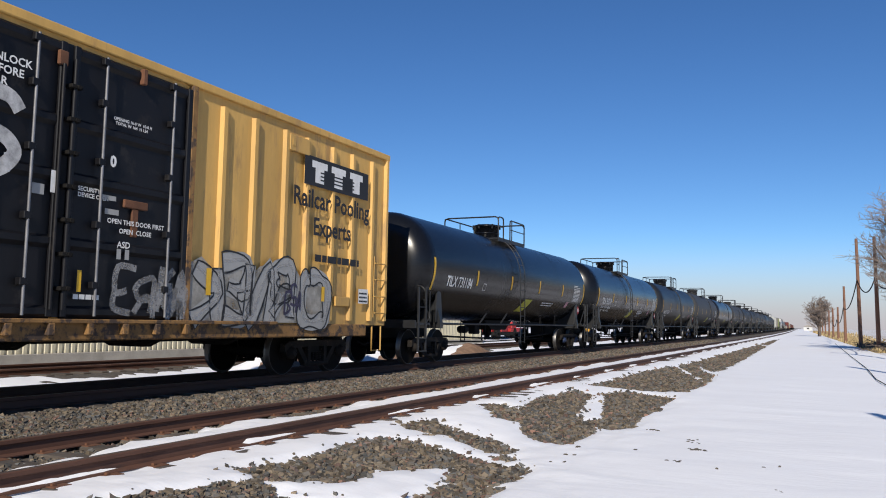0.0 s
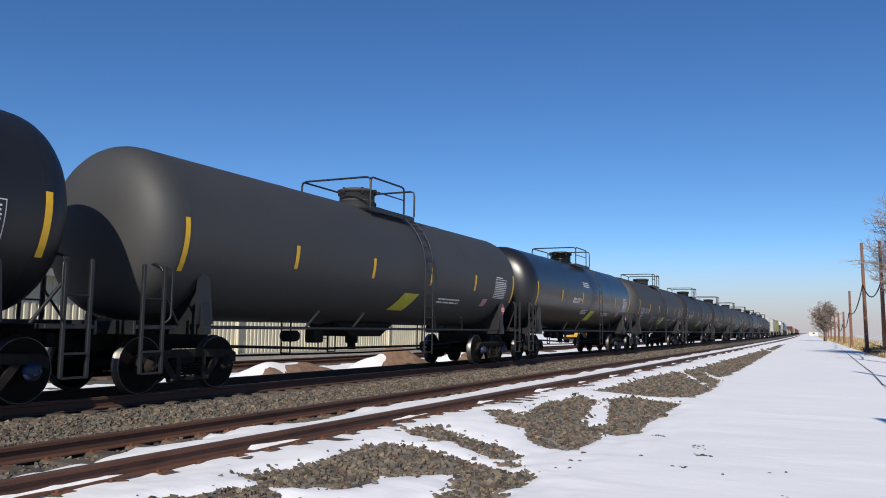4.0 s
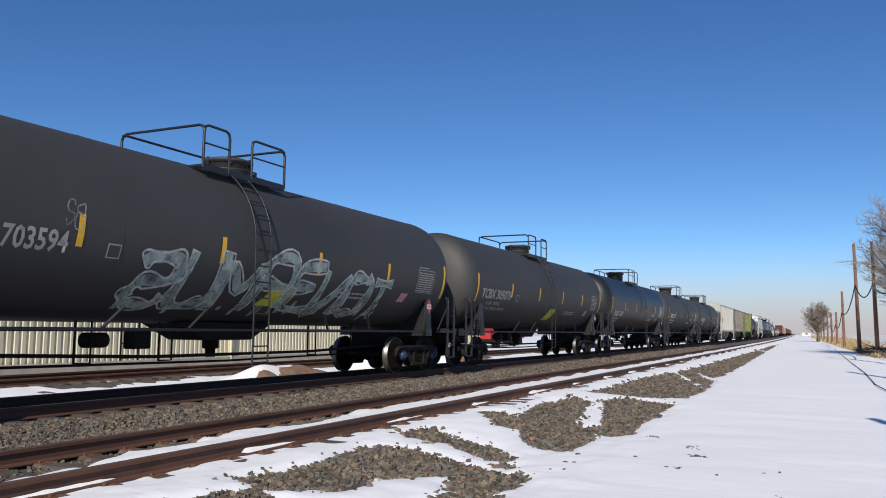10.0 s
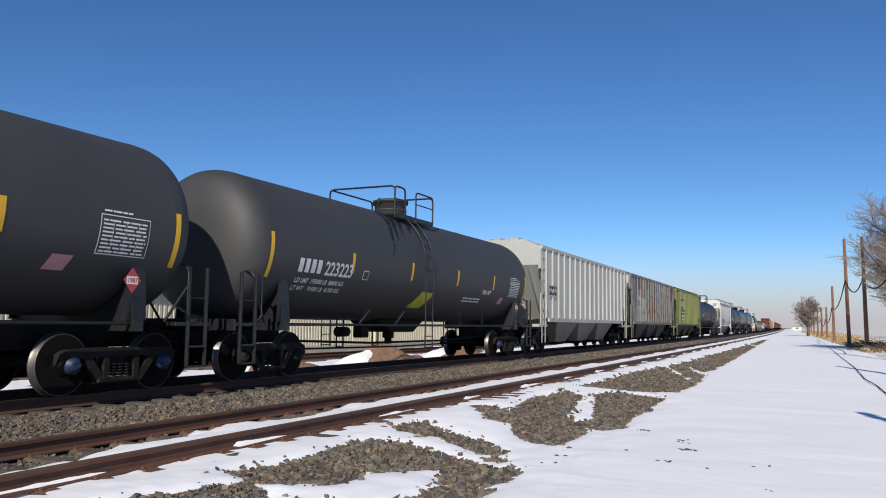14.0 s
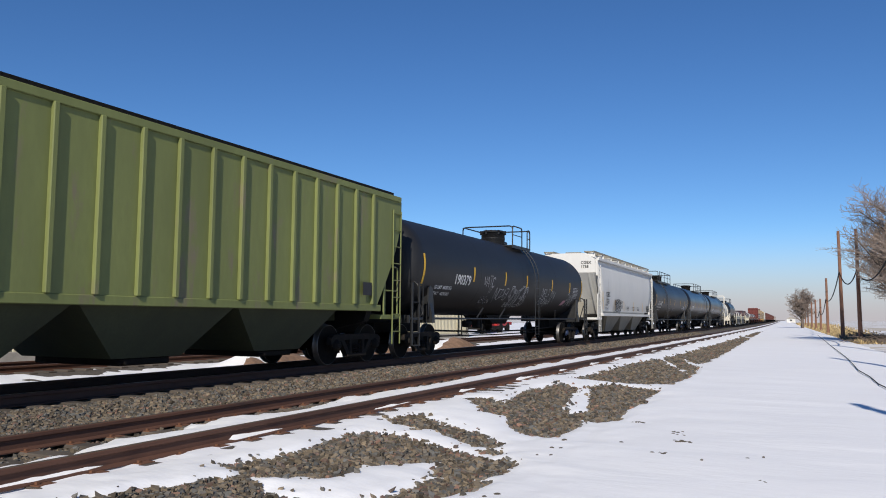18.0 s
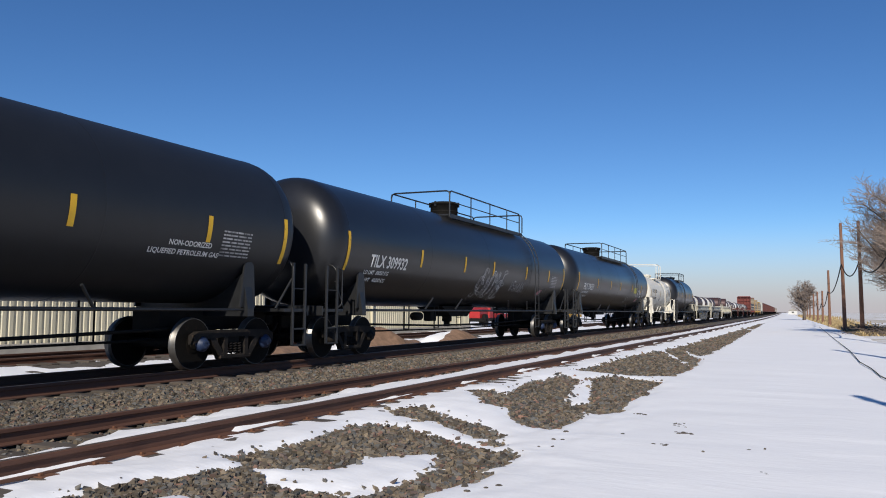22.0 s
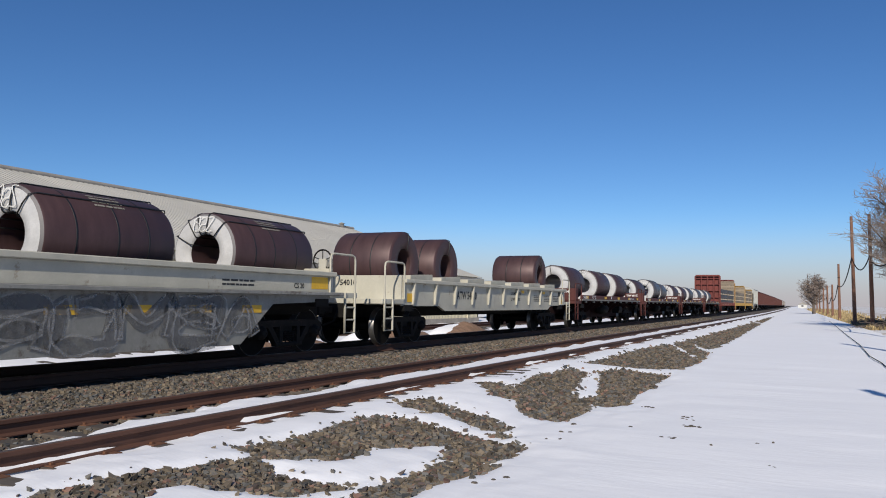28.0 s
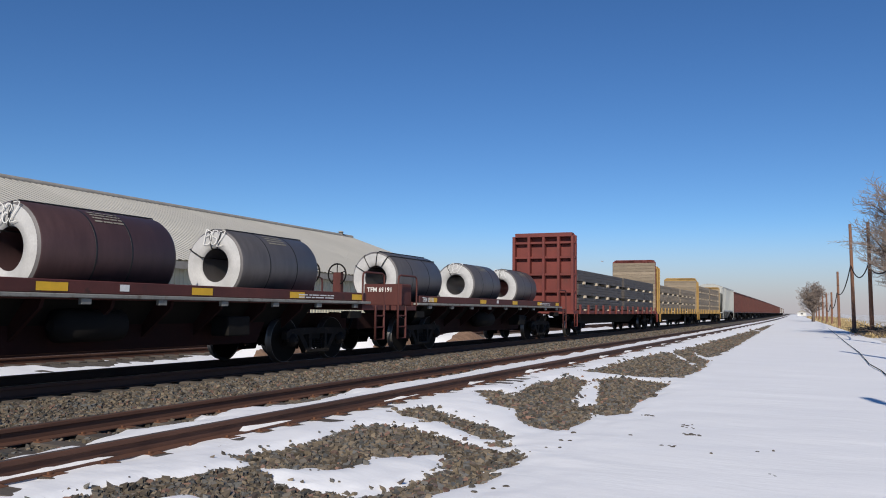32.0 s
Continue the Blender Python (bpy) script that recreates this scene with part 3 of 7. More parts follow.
part("frame", Shape().prism([(SHED_X - 0.1, -0.4), (SHED_X - 0.1, EAVE - 0.1), (RIDGE_X, RIDGE - 0.12), (2 * RIDGE_X - SHED_X, EAVE - 0.1), (2 * RIDGE_X - SHED_X, -0.4)], y + 0.05, SHED_END - 0.05), M_WALL, shed)
part("base_wall", Shape().box(SHED_X - 0.08, SHED_X + 0.16, y, SHED_END, -0.45, 0.02, 0.02), M_CONC, shed, "grey concrete base strip")
part("ridge_cap", Shape().tube([(RIDGE_X, y, RIDGE + 0.03), (RIDGE_X, SHED_END, RIDGE + 0.03)], 0.14, 8), M_CONC, shed, "grey metal ridge cap")
part("fascia", Shape().box(SHED_X + 0.2, SHED_X + 0.36, y, SHED_END, EAVE - 0.42, EAVE - 0.16), M_CONC, shed, "dull metal gutter")
for k in range(5):
    part("downpipe", Shape().tube([(SHED_X + 0.12, 49 - k * 12.2, EAVE - 0.2), (SHED_X + 0.12, 49 - k * 12.2, -0.1)], 0.06, 8), M_WALL, shed)
part("vent", Shape().lathe([(0, 0.16), (0.25, 0.16), (0.27, 0.26), (0.36, 0.05)], "z", (RIDGE_X, SHED_END - 1.6, RIDGE), 12), M_CONC, shed)

# heaps of ploughed snow and dirt between the siding and the train
def heap(cx, cy, w, l, hgt, seed):
    xs, ys = [cx - w + 2 * w * i / 18 for i in range(19)], [cy - l + 2 * l * i / 26 for i in range(27)]

    def top(x, y):
        k = max(0, 1 - ((x - cx) / w) ** 2 - ((y - cy) / l) ** 2)
        return bed(x, y) - 0.06 + hgt * k * (0.75 + 0.5 * noise.noise((x * 1.1, y * 0.8, seed)))
    return xs, ys, top


for cx, cy, w, l, hgt, dirt in ((-14.7, 20.5, 0.9, 3.0, 0.55, 0.2), (-14.3, 27.0, 1.0, 3.4, 0.85, 0.6), (-14.5, 34.5, 1.0, 3.2, 0.7, 0.35)):
    xs, ys, top = heap(cx, cy, w, l, hgt, cy)
    piece("snow_mound", grid(xs, ys, top), M_SNOW, "ploughed heap of dirty snow beside the rails", "snow heap", group="ploughed heaps")
    xs, ys, top = heap(cx + 0.2, cy + 0.2, w * 1.0, l * 0.9, hgt * 1.03, cy)
    piece("gravel_mound", grid(xs, ys, lambda x, y: top(x, y) + 0.16 * noise.noise((x * 1.7, y * 1.1, cy + 7)) + 0.0), M_DIRT, "heap of red-brown gravel showing through snow", "gravel heap", group="ploughed heaps")

# ---- poles, cables ----
POLES = [(4.55, 4.4, 8.0, 0), (5.15, 24.6, 8.0, 0), (5.3, 46, 8.2, 0), (5.39, 67.5, 8.6, -0.6), (4.71, 75.6, 9.3, -0.8), (4.72, 100, 6.4, -0.4), (4.88, 122, 4.6, 0), (4.92, 141, 4.9, 0), (5.0, 163, 5.0, 0.5),
         (5.0, 186, 5.0, 0), (5.05, 210, 5.0, 0), (5.1, 235, 5.0, 0)]
for x, y, hgt, tilt in POLES:
    p = thing("utility_pole", "weathered brown timber pole standing in snow" if y < 110 else "short grey timber pole standing in dry grass", "pole", "row of poles")
    p.matrix_basis = pose(x, y, LANE - 0.3, 0, tilt, 0)
    part("shaft", Shape().tube([(0, 0, 0), (0, 0, hgt * 0.5), (0, 0, hgt + 0.3)], 0.17, 10, taper=0.68), M_POLE, p)
    part("pole_band", Shape().lathe([(hgt * 0.8, 0.135), (hgt * 0.8 + 0.06, 0.135)], "z", (0, 0, 0), 10), M_UNDER, p)
for (x, y, hgt, _), (x2, y2, h2, _) in zip(POLES[2:7], POLES[3:8]):
    pts = []
    for i in range(17):
        k = i / 16
        pts.append((x + (x2 - x) * k - 0.16, y + (y2 - y) * k, LANE + (hgt * (1 - k) + h2 * k) * 0.62 - 1.0 * 4 * k * (1 - k)))
    piece("cable", Shape().tube(pts, 0.045, 6), M_UNDER, "sagging black cable slung between poles", "cable", group="slung cables")

# added dark tube along the snow, in place of a slung cable's shadow
fallen = [(3.3, 91), (2.9, 66), (2.6, 50), (2.4, 36), (2.15, 28.3), (2.2, 25.2), (2.15, 22.5), (2.3, 19), (2.9, 15)]
piece("fallen_cable", Shape().tube([(x, y, snow_top(x, y) + 0.03) for x, y in fallen], 0.014, 6), M_UNDER, "thin dark tube standing in for a cable's shadow on the snowy lane", "cable")

# ---- bare trees ----
def tree(x, y, low, hgt, wide, seed, label, base_r, limbs_n, twigs_n, twig_r, fork_at=0.2):
    """A bare tree: limbs run from the trunk into a rounded crown, each ends in sprays of twigs."""
    rnd = random.Random(seed)
    t = thing("bare_tree", label, "tree")
    t.location = (x, y, -0.55)
    trunk, limbs, twigs = Shape(), Shape(), Shape()
    mid, up = (low + hgt) / 2, (hgt - low) / 2
    lean_x, lean_y = rnd.uniform(-0.05, 0.05), rnd.uniform(-0.05, 0.05)
    axis = lambda z: Vector((lean_x * z + 0.06 * math.sin(z), lean_y * z, z))
    top = hgt * 0.72
    trunk.tube([axis(top * k / 8) for k in range(9)], base_r, 9, caps=False, taper=0.16)

    def spray(p, d, ln, r, deep):
        q1 = p + d * ln * 0.5 + Vector((rnd.uniform(-1, 1), rnd.uniform(-1, 1), rnd.uniform(-0.5, 1))) * ln * 0.09
        q2 = p + d * ln
        twigs.tube([p, q1, q2], r, 3, caps=False, taper=0.5)
        if deep:
            for f in (0.45, 0.7, 0.95):
                a = rnd.random() * 6.28
                side = Vector((math.cos(a), math.sin(a), rnd.uniform(-0.5, 0.8)))
                spray(p.lerp(q2, f), (d * 0.8 + side * 0.75).normalized(), ln * rnd.uniform(0.45, 0.7), max(twig_r * 0.7, r * 0.6), deep - 1)

    for k in range(limbs_n):
        a, c = rnd.random() * 6.28, rnd.uniform(-0.75, 1)
        rad = (1 - c * c) ** 0.5
        far = rnd.uniform(0.55, 0.95) * (1 + 0.25 * noise.noise((math.cos(a) * 1.5, math.sin(a) * 1.5, c * 2 + seed)))
        end = Vector((rad * math.cos(a) * wide * far, rad * math.sin(a) * wide * far, mid + up * c * far))
        root = axis(max(hgt * fork_at, min(top, end.z * rnd.uniform(0.35, 0.7))))
        bow = Vector((0, 0, (end - root).length * rnd.uniform(-0.02, 0.16)))
        wob = lambda w: Vector((rnd.uniform(-w, w), rnd.uniform(-w, w), rnd.uniform(-w, w)))
        ln = (end - root).length
        pts = [root, root.lerp(end, 0.3) + bow * 0.7 + wob(ln * 0.05), root.lerp(end, 0.6) + bow + wob(ln * 0.07), end]
        limbs.tube(pts, base_r * rnd.uniform(0.16, 0.36), 5, caps=False, taper=0.22)
        for q in range(twigs_n):
            f = rnd.uniform(0.3, 1.0)
            p = pts[1].lerp(pts[2], f / 0.6 - 0.5) if f < 0.6 else pts[2].lerp(pts[3], (f - 0.6) / 0.4)
            b = rnd.random() * 6.28
            out = Vector((math.cos(b), math.sin(b), rnd.uniform(-0.5, 0.9)))
            spray(p, ((end - root).normalized() * 0.7 + out * 0.8).normalized(), wide * rnd.uniform(0.16, 0.3), twig_r, 2)
    part("trunk", trunk, M_BARK, t)
    tagged(part("limbs", limbs, M_BARK, t), kind="stuff")
    tagged(part("crown", twigs, M_TWIG, t, "leafless grey-brown twigs"), kind="stuff")
    return t


tree(8.6, 63.0, 1.6, 11.2, 5.4, 4, "tall leafless cottonwood with spreading grey limbs", 0.45, 84, 20, 0.022)
tree(13.0, 78.0, 2.0, 12.5, 5.0, 9, "leafless cottonwood behind the pole row", 0.42, 46, 12, 0.024)
tree(3.5, 170.0, 0.9, 8.0, 2.8, 12, "rounded leafless tree at the end of the lane", 0.34, 64, 13, 0.028, 0.12)

house = thing("far_house", "small white house far off at the end of the lane", "house")
house.location = (5.0, 560, -0.5)
part("wall", Shape().box(-2.6, 2.6, -3, 3, 0, 2.4), M_HOPWHITE, house)
part("roof", Shape().prism([(-2.9, 2.4), (2.9, 2.4), (0, 3.9)], -3.3, 3.3), M_CONC, house)
part("window", Shape().box(-0.6, 0.6, -3.04, -2.99, 1.0, 1.9), M_INK, house)

# dry grass and brush along the pole row
rnd = random.Random(5)
gr = Shape()
for _ in range(5200):
    y = 62 * (330 / 62) ** rnd.random()
    x = 4.7 + abs(rnd.gauss(0, 1)) * (0.9 + y / 90)
    hgt, a = rnd.uniform(0.08, 0.4) * (0.7 + y / 200), rnd.random() * 6.28
    w, lx, ly = 0.05 * (1 + y / 60), rnd.uniform(-0.2, 0.2), rnd.uniform(-0.2, 0.2)
    c, sn = math.cos(a) * w, math.sin(a) * w
    gr.add([(x - c, y - sn, -0.55), (x + c, y + sn, -0.55), (x + lx, y + ly, -0.5 + hgt)], [(0, 1, 2)])
piece("dry_grass", gr, M_GRASS, "straw-coloured dry grass along the poles", "grass", kind="stuff")
br = Shape()
for _ in range(260):
    p = Vector((rnd.gauss(6.6, 0.9), rnd.uniform(60, 80), rnd.uniform(-0.5, -0.2)))
    a = rnd.random() * 6.28
    q = p + Vector((math.cos(a), math.sin(a), rnd.uniform(-0.1, 0.45))) * rnd.uniform(0.5, 1.8)
    br.tube([p, (p + q) / 2 + Vector((0, 0, rnd.uniform(0, 0.2))), q], 0.03, 4, taper=0.5)
piece("brushwood", br, M_BARK, "tangled fallen branches at the foot of the poles", "brushwood", kind="stuff")
# stones and footprints poking through the snow of the lane
st = Shape()
for x, y, many in ((-2.12, 12.62, 7), (-1.36, 11.81, 4), (-1.33, 11.59, 4), (-1.25, 10.9, 9), (-1.35, 9.76, 5), (-0.91, 9.5, 1), (-0.36, 9.98, 2), (-0.15, 8.53, 3), (-1.84, 10.49, 1), (-2.78, 10.37, 3), (-2.61, 6.53, 2), (-2.45, 6.9, 3), (-2.6, 9.1, 3), (-2.55, 9.6, 2)):
    for k in range(many):
        a, r = rnd.random() * 6.28, rnd.uniform(0.012, 0.034)
        cx, cy = x + rnd.uniform(-0.12, 0.12), y + rnd.uniform(-0.1, 0.1)
        st.lathe([(-0.03, r), (0.0, r * 1.1), (0.008, r * 0.6)], "z", (cx, cy, snow_top(cx, cy) + 0.002), 6, False)
piece("lane_stones", st, M_BALLAST, "dark stones poking through the snow of the lane", "stones", kind="stuff")

# spike plates of the near track
plate_mesh = Shape().box(-0.17, 0.17, -0.09, 0.09, -0.185, -0.162, 0.004).box(0.085, 0.115, -0.06, -0.03, -0.17, -0.14).box(-0.115, -0.085, 0.03, 0.06, -0.17, -0.14).mesh("tie_plate", M_RUST)
for x0 in (NEAR_RAIL, NEAR_RAIL - GAUGE):
    for k in range(48):
        yy = 3.2 + k * 0.55
        part("tie_plate", plate_mesh, None, ground).matrix_basis = pose(x0 + off(yy), yy, NEAR_TOP, 0, 0, lean(yy))


def machine(x, y, paint, label, category, big=1.0):
    t = thing("field_machine", label, category, "machines beyond the siding")
    t.location = (x, y, -0.4)
    part("chassis", Shape().box(-0.9 * big, 0.9 * big, -2.6 * big, 2.6 * big, 0.45, 0.75, 0.05), M_UNDER, t)
    part("hood", Shape().prism([(-2.4 * big, 0.75), (-2.4 * big, 1.35 * big), (-0.6 * big, 1.5 * big), (-0.6 * big, 0.75)], -0.6 * big, 0.6 * big, "x"), paint, t)
    part("cab", Shape().prism([(-0.5 * big, 0.75), (-0.3 * big, 2.1 * big), (0.9 * big, 2.1 * big), (1.0 * big, 0.75)], -0.7 * big, 0.7 * big, "x"), paint, t)
    part("cab_window", Shape().box(0.705 * big, 0.72 * big, -0.1 * big, 0.75 * big, 1.35 * big, 1.95 * big), M_INK, t)
    part("bed", Shape().box(-0.9 * big, 0.9 * big, 1.2 * big, 3.4 * big, 0.75, 1.05, 0.03), paint, t)
    for sx in (1, -1):
        for yy in (-1.7, 2.2):
            part("tyre", Shape().lathe([(sx * 0.62 * big, 0.3), (sx * 0.65 * big, 0.5 * big), (sx * 0.9 * big, 0.5 * big), (sx * 0.93 * big, 0.3), (sx * 0.9 * big, 0.12)], "x", (0, yy * big, 0.5 * big), 16), M_UNDER, t)


machine(-24.5, 66.0, M_REDMACH, "red truck parked on the snow beyond the shed", "truck", 1.1)
machine(-27.0, 76.0, M_REDMACH, "red farm implement parked on the snow", "machine", 1.0)
machine(-22.0, 84.0, M_ORANGE, "yellow loader parked on the snow beyond the shed", "loader", 1.2)
machine(-31.0, 70.0, M_HOPWHITE, "white truck parked on the snow beyond the shed", "truck", 1.2)

# ---- railway trucks ----
WHEEL_R = 0.457
wheel_shape = Shape()
wheel_shape.lathe([(0.83, 0.10), (0.84, 0.17), (0.80, 0.20), (0.775, 0.36), (0.80, 0.385), (0.830, 0.39), (0.832, WHEEL_R - 0.014)], "x", (0, 0, 0), 32)
wheel_shape.lathe([(0.69, WHEEL_R - 0.03), (0.71, 0.36), (0.70, 0.1)], "x", (0, 0, 0), 32)
for k in range(3):                                   # scuffs that show the turning
    a = k * 1.9
    wheel_shape.box(0.785, 0.812, math.cos(a) * 0.27 - 0.05, math.cos(a) * 0.27 + 0.05, math.sin(a) * 0.27 - 0.03, math.sin(a) * 0.27 + 0.03, 0.01)
dull = len(wheel_shape.f)
wheel_shape.lathe([(0.832, WHEEL_R - 0.014), (0.834, WHEEL_R - 0.008), (0.826, WHEEL_R - 0.001), (0.735, WHEEL_R), (0.722, WHEEL_R + 0.014), (0.71, WHEEL_R + 0.025), (0.695, WHEEL_R + 0.014), (0.69, WHEEL_R - 0.03)], "x", (0, 0, 0), 32, True, False)
WHEEL = wheel_shape.mesh("wheel", M_WHEEL)
WHEEL.materials.append(M_TREAD)
WHEEL.polygons.foreach_set("material_index", [0 if i < dull else 1 for i in range(len(WHEEL.polygons))])
AXLE = Shape().tube([(-0.85, 0, 0), (0.85, 0, 0)], 0.085, 12).mesh("axle", M_UNDER)
frame_shape = Shape()
top = [(-1.12, 0.62), (-1.0, 0.68), (-0.55, 0.70), (0.55, 0.70), (1.0, 0.68), (1.12, 0.62), (1.12, 0.46), (1.0, 0.53), (0.68, 0.55), (0.30, 0.57), (-0.30, 0.57), (-0.68, 0.55), (-1.0, 0.53), (-1.12, 0.46)]
frame_shape.prism(top, 0.93, 1.06, "x")
for s in (1, -1):
    frame_shape.prism([(s * 0.72, 0.56), (s * 0.56, 0.56), (s * 0.30, 0.24), (s * 0.42, 0.20)], 0.93, 1.06, "x")
    frame_shape.prism([(s * 0.34, 0.58), (s * 0.24, 0.58), (s * 0.24, 0.22), (s * 0.34, 0.22)], 0.92, 1.07, "x")
frame_shape.box(0.92, 1.07, -0.44, 0.44, 0.17, 0.25, 0.02)
SIDE_FRAME = frame_shape.mesh("side_frame", M_TRUCK)
spring_shape = Shape()
for cy in (-0.13, 0.0, 0.13):
    pts = [(1.0 + 0.055 * math.cos(a * 0.9), cy + 0.055 * math.sin(a * 0.9), 0.26 + 0.2 * a / 30) for a in range(31)]
    spring_shape.tube(pts, 0.013, 5)
SPRING = spring_shape.mesh("spring_nest", M_TRUCK)
cap_shape = Shape().lathe([(1.0, 0.135), (1.07, 0.135), (1.09, 0.10), (1.12, 0.095), (1.13, 0.05)], "x", (0, 0, 0), 14)
for k in range(3):
    a = k * 2.094
    cap_shape.box(1.125, 1.145, math.cos(a) * 0.055 - 0.015, math.cos(a) * 0.055 + 0.015, math.sin(a) * 0.055 - 0.015, math.sin(a) * 0.055 + 0.015)
CAP_BLUE, CAP_DARK = cap_shape.mesh("bearing_cap", M_BLUECAP), cap_shape.mesh("bearing_cap", M_TRUCK)
bolster_shape = Shape().box(-1.0, 1.0, -0.2, 0.2, 0.42, 0.68, 0.04).box(-0.35, 0.35, -0.3, 0.3, 0.66, 0.8, 0.03)
for s in (1, -1):
    bolster_shape.box(-0.85, 0.85, s * 0.42 - 0.05, s * 0.42 + 0.05, 0.34, 0.44)
    bolster_shape.box(0.66, 0.78, s * 0.36 - 0.05, s * 0.36 + 0.05, 0.25, 0.6).box(-0.78, -0.66, s * 0.36 - 0.05, s * 0.36 + 0.05, 0.25, 0.6)
BOLSTER = bolster_shape.mesh("truck", M_UNDER)


def truck(car, y0, blue=False, detail=True):
    t = part("truck", BOLSTER, None, car)
    t.location = (0, y0, 0)
    for s in ((0, 180) if detail else (0,)):
        o = part("side_frame", SIDE_FRAME, None, t)
        o.matrix_basis = pose(0, 0, 0, 0, 0, s)
        o = part("spring_nest", SPRING, None, t)
        o.matrix_basis = pose(0, 0, 0, 0, 0, s)
    for dy in (-0.889, 0.889):
        for s in (0, 180):
            part("wheel", WHEEL, None, t).matrix_basis = pose(0, dy, WHEEL_R, 0, 0, s)
        part("axle", AXLE, None, t).location = (0, dy, WHEEL_R)
        for s in ((0, 180) if detail else (0,)):
            o = part("bearing_cap", CAP_BLUE if blue and s == 0 else CAP_DARK, None, t)
            o.matrix_basis = pose(0, dy, WHEEL_R, 0, 0, s)
    return t


def coupler(car, y, s):
    part("coupler", Shape().box(-0.07, 0.07, min(y, y + s * 0.55), max(y, y + s * 0.55), 0.8, 0.96, 0.02).box(-0.14, 0.14, min(y + s * 0.42, y + s * 0.62), max(y + s * 0.42, y + s * 0.62), 0.74, 1.02, 0.04)
         .tube([(0.2, y, 0.85), (0.22, y + s * 0.2, 0.6), (0.1, y + s * 0.5, 0.5), (0.02, y + s * 0.62, 0.6)], 0.025, 6), M_UNDER, car)


# ---- painted marks ----
def bend_to(me, radius, zc, at):
    """Lays a flat sheet (x out, y along, z up) round a tank's side."""
    for v in me.vertices:
        z = v.co.z
        a = (z - zc) / radius
        v.co = Vector(((radius + at) * math.cos(a), v.co.y, zc + (radius + at) * math.sin(a)))
    return me


def letters(car, text, y, z, size, material, tank=None, x=1.55, bold=0.0, align="LEFT", name="lettering", stretch=1.0, facing=None, head=None):
    """Writing on the near side, read along +y; z is its base line. facing: on the end of the car, at that y. head: on the domed end of a tank (half, R, zc)."""
    cu = bpy.data.curves.new("lettering", "FONT")
    cu.body, cu.size, cu.align_x, cu.offset, cu.resolution_u = text, size, align, bold or size * 0.022, 2
    tmp = new("tmp", cu)
    me = bpy.data.meshes.new_from_object(tmp.evaluated_get(bpy.context.evaluated_depsgraph_get()))
    bpy.data.objects.remove(tmp)
    bpy.data.curves.remove(cu)
    for v in me.vertices:
        a, b = v.co.x * stretch, v.co.y
        v.co = Vector((x, y + a, z + b)) if facing is None else Vector((y + a, facing, z + b))
    if head:
        for v in me.vertices:
            k = 1 - (math.hypot(v.co.x, v.co.z - head[2]) / head[1]) ** KNUCKLE
            v.co.y = -head[0] - head[1] * HEAD * max(0, k) ** (1 / KNUCKLE) - 0.015
    if tank:
        bend_to(me, tank[0], tank[1], 0.008)
    me.materials.clear()
    me.materials.append(material)
    me.name = name
    return part(name, me, None, car)


def patch(car, y0, y1, z0, z1, material, tank=None, x=1.55, name="marking", skew=0.0, label="", at=0.006):
    """A thin painted or stuck-on panel on the near side."""
    s = Shape()
    n = 6 if tank else 1
    for i in range(n + 1):
        k = i / n
        z = z0 + (z1 - z0) * k
        for yy in (y0, y1):
            if tank:
                a = (z - tank[1]) / tank[0]
                s.v.append(((tank[0] + at) * math.cos(a), yy + skew * k, tank[1] + (tank[0] + at) * math.sin(a)))
            else:
                s.v.append((x, yy + skew * k, z))
    s.f = [(2 * i, 2 * i + 1, 2 * i + 3, 2 * i + 2) for i in range(n)]
    s.smooth = [False] * n
    return part(name, s, material, car, label)


def bars(car, y0, y1, z0, z1, rows, material, tank=None, x=1.55, seed=1, name="small_print", at=0.01):
    """Small print that cannot be read, as plain bars."""
    r, s = random.Random(seed), Shape()
    hgt = (z1 - z0) / rows
    for i in range(rows):
        yy, z = y0, z0 + i * hgt
        while yy < y1 - 0.02:
            w = min(r.uniform(0.08, 0.3) * (y1 - y0), y1 - yy)
            for q in ((yy, z), (yy + w * 0.85, z), (yy + w * 0.85, z + hgt * 0.45), (yy, z + hgt * 0.45)):
                if tank:
                    a = (q[1] - tank[1]) / tank[0]
                    s.v.append(((tank[0] + at) * math.cos(a), q[0], tank[1] + (tank[0] + at) * math.sin(a)))
                else:
                    s.v.append((x, *q))
            s.f.append([len(s.v) - 4, len(s.v) - 3, len(s.v) - 2, len(s.v) - 1])
            s.smooth.append(False)
            yy += w
    return tagged(part(name, s, material, car), kind="stuff")


# hand strokes of sprayed letters, as x, y pairs on a grid of 4 by 6
STROKES = {
    "A": "00 26 40|12 32", "B": "00 06 26 45 34 03 34 42 30 00", "C": "45 36 16 05 01 10 30 41", "D": "00 06 26 44 42 20 00", "E": "46 06 03 33|03 00 40",
    "G": "45 36 16 05 01 10 30 41 43 23", "H": "00 06|40 46|03 43", "K": "00 06|46 03 40", "L": "06 00 40", "M": "00 06 23 46 40", "N": "00 06 40 46",
    "O": "16 05 01 10 30 41 45 36 16", "P": "00 06 36 45 44 33 03", "R": "00 06 36 45 44 33 03 23 40", "S": "45 36 16 05 04 13 33 42 41 30 10 01", "T": "06 46|26 20",
    "U": "06 01 10 30 41 46", "V": "06 20 46", "Y": "06 23 46|23 20", "Z": "06 46 00 40"}


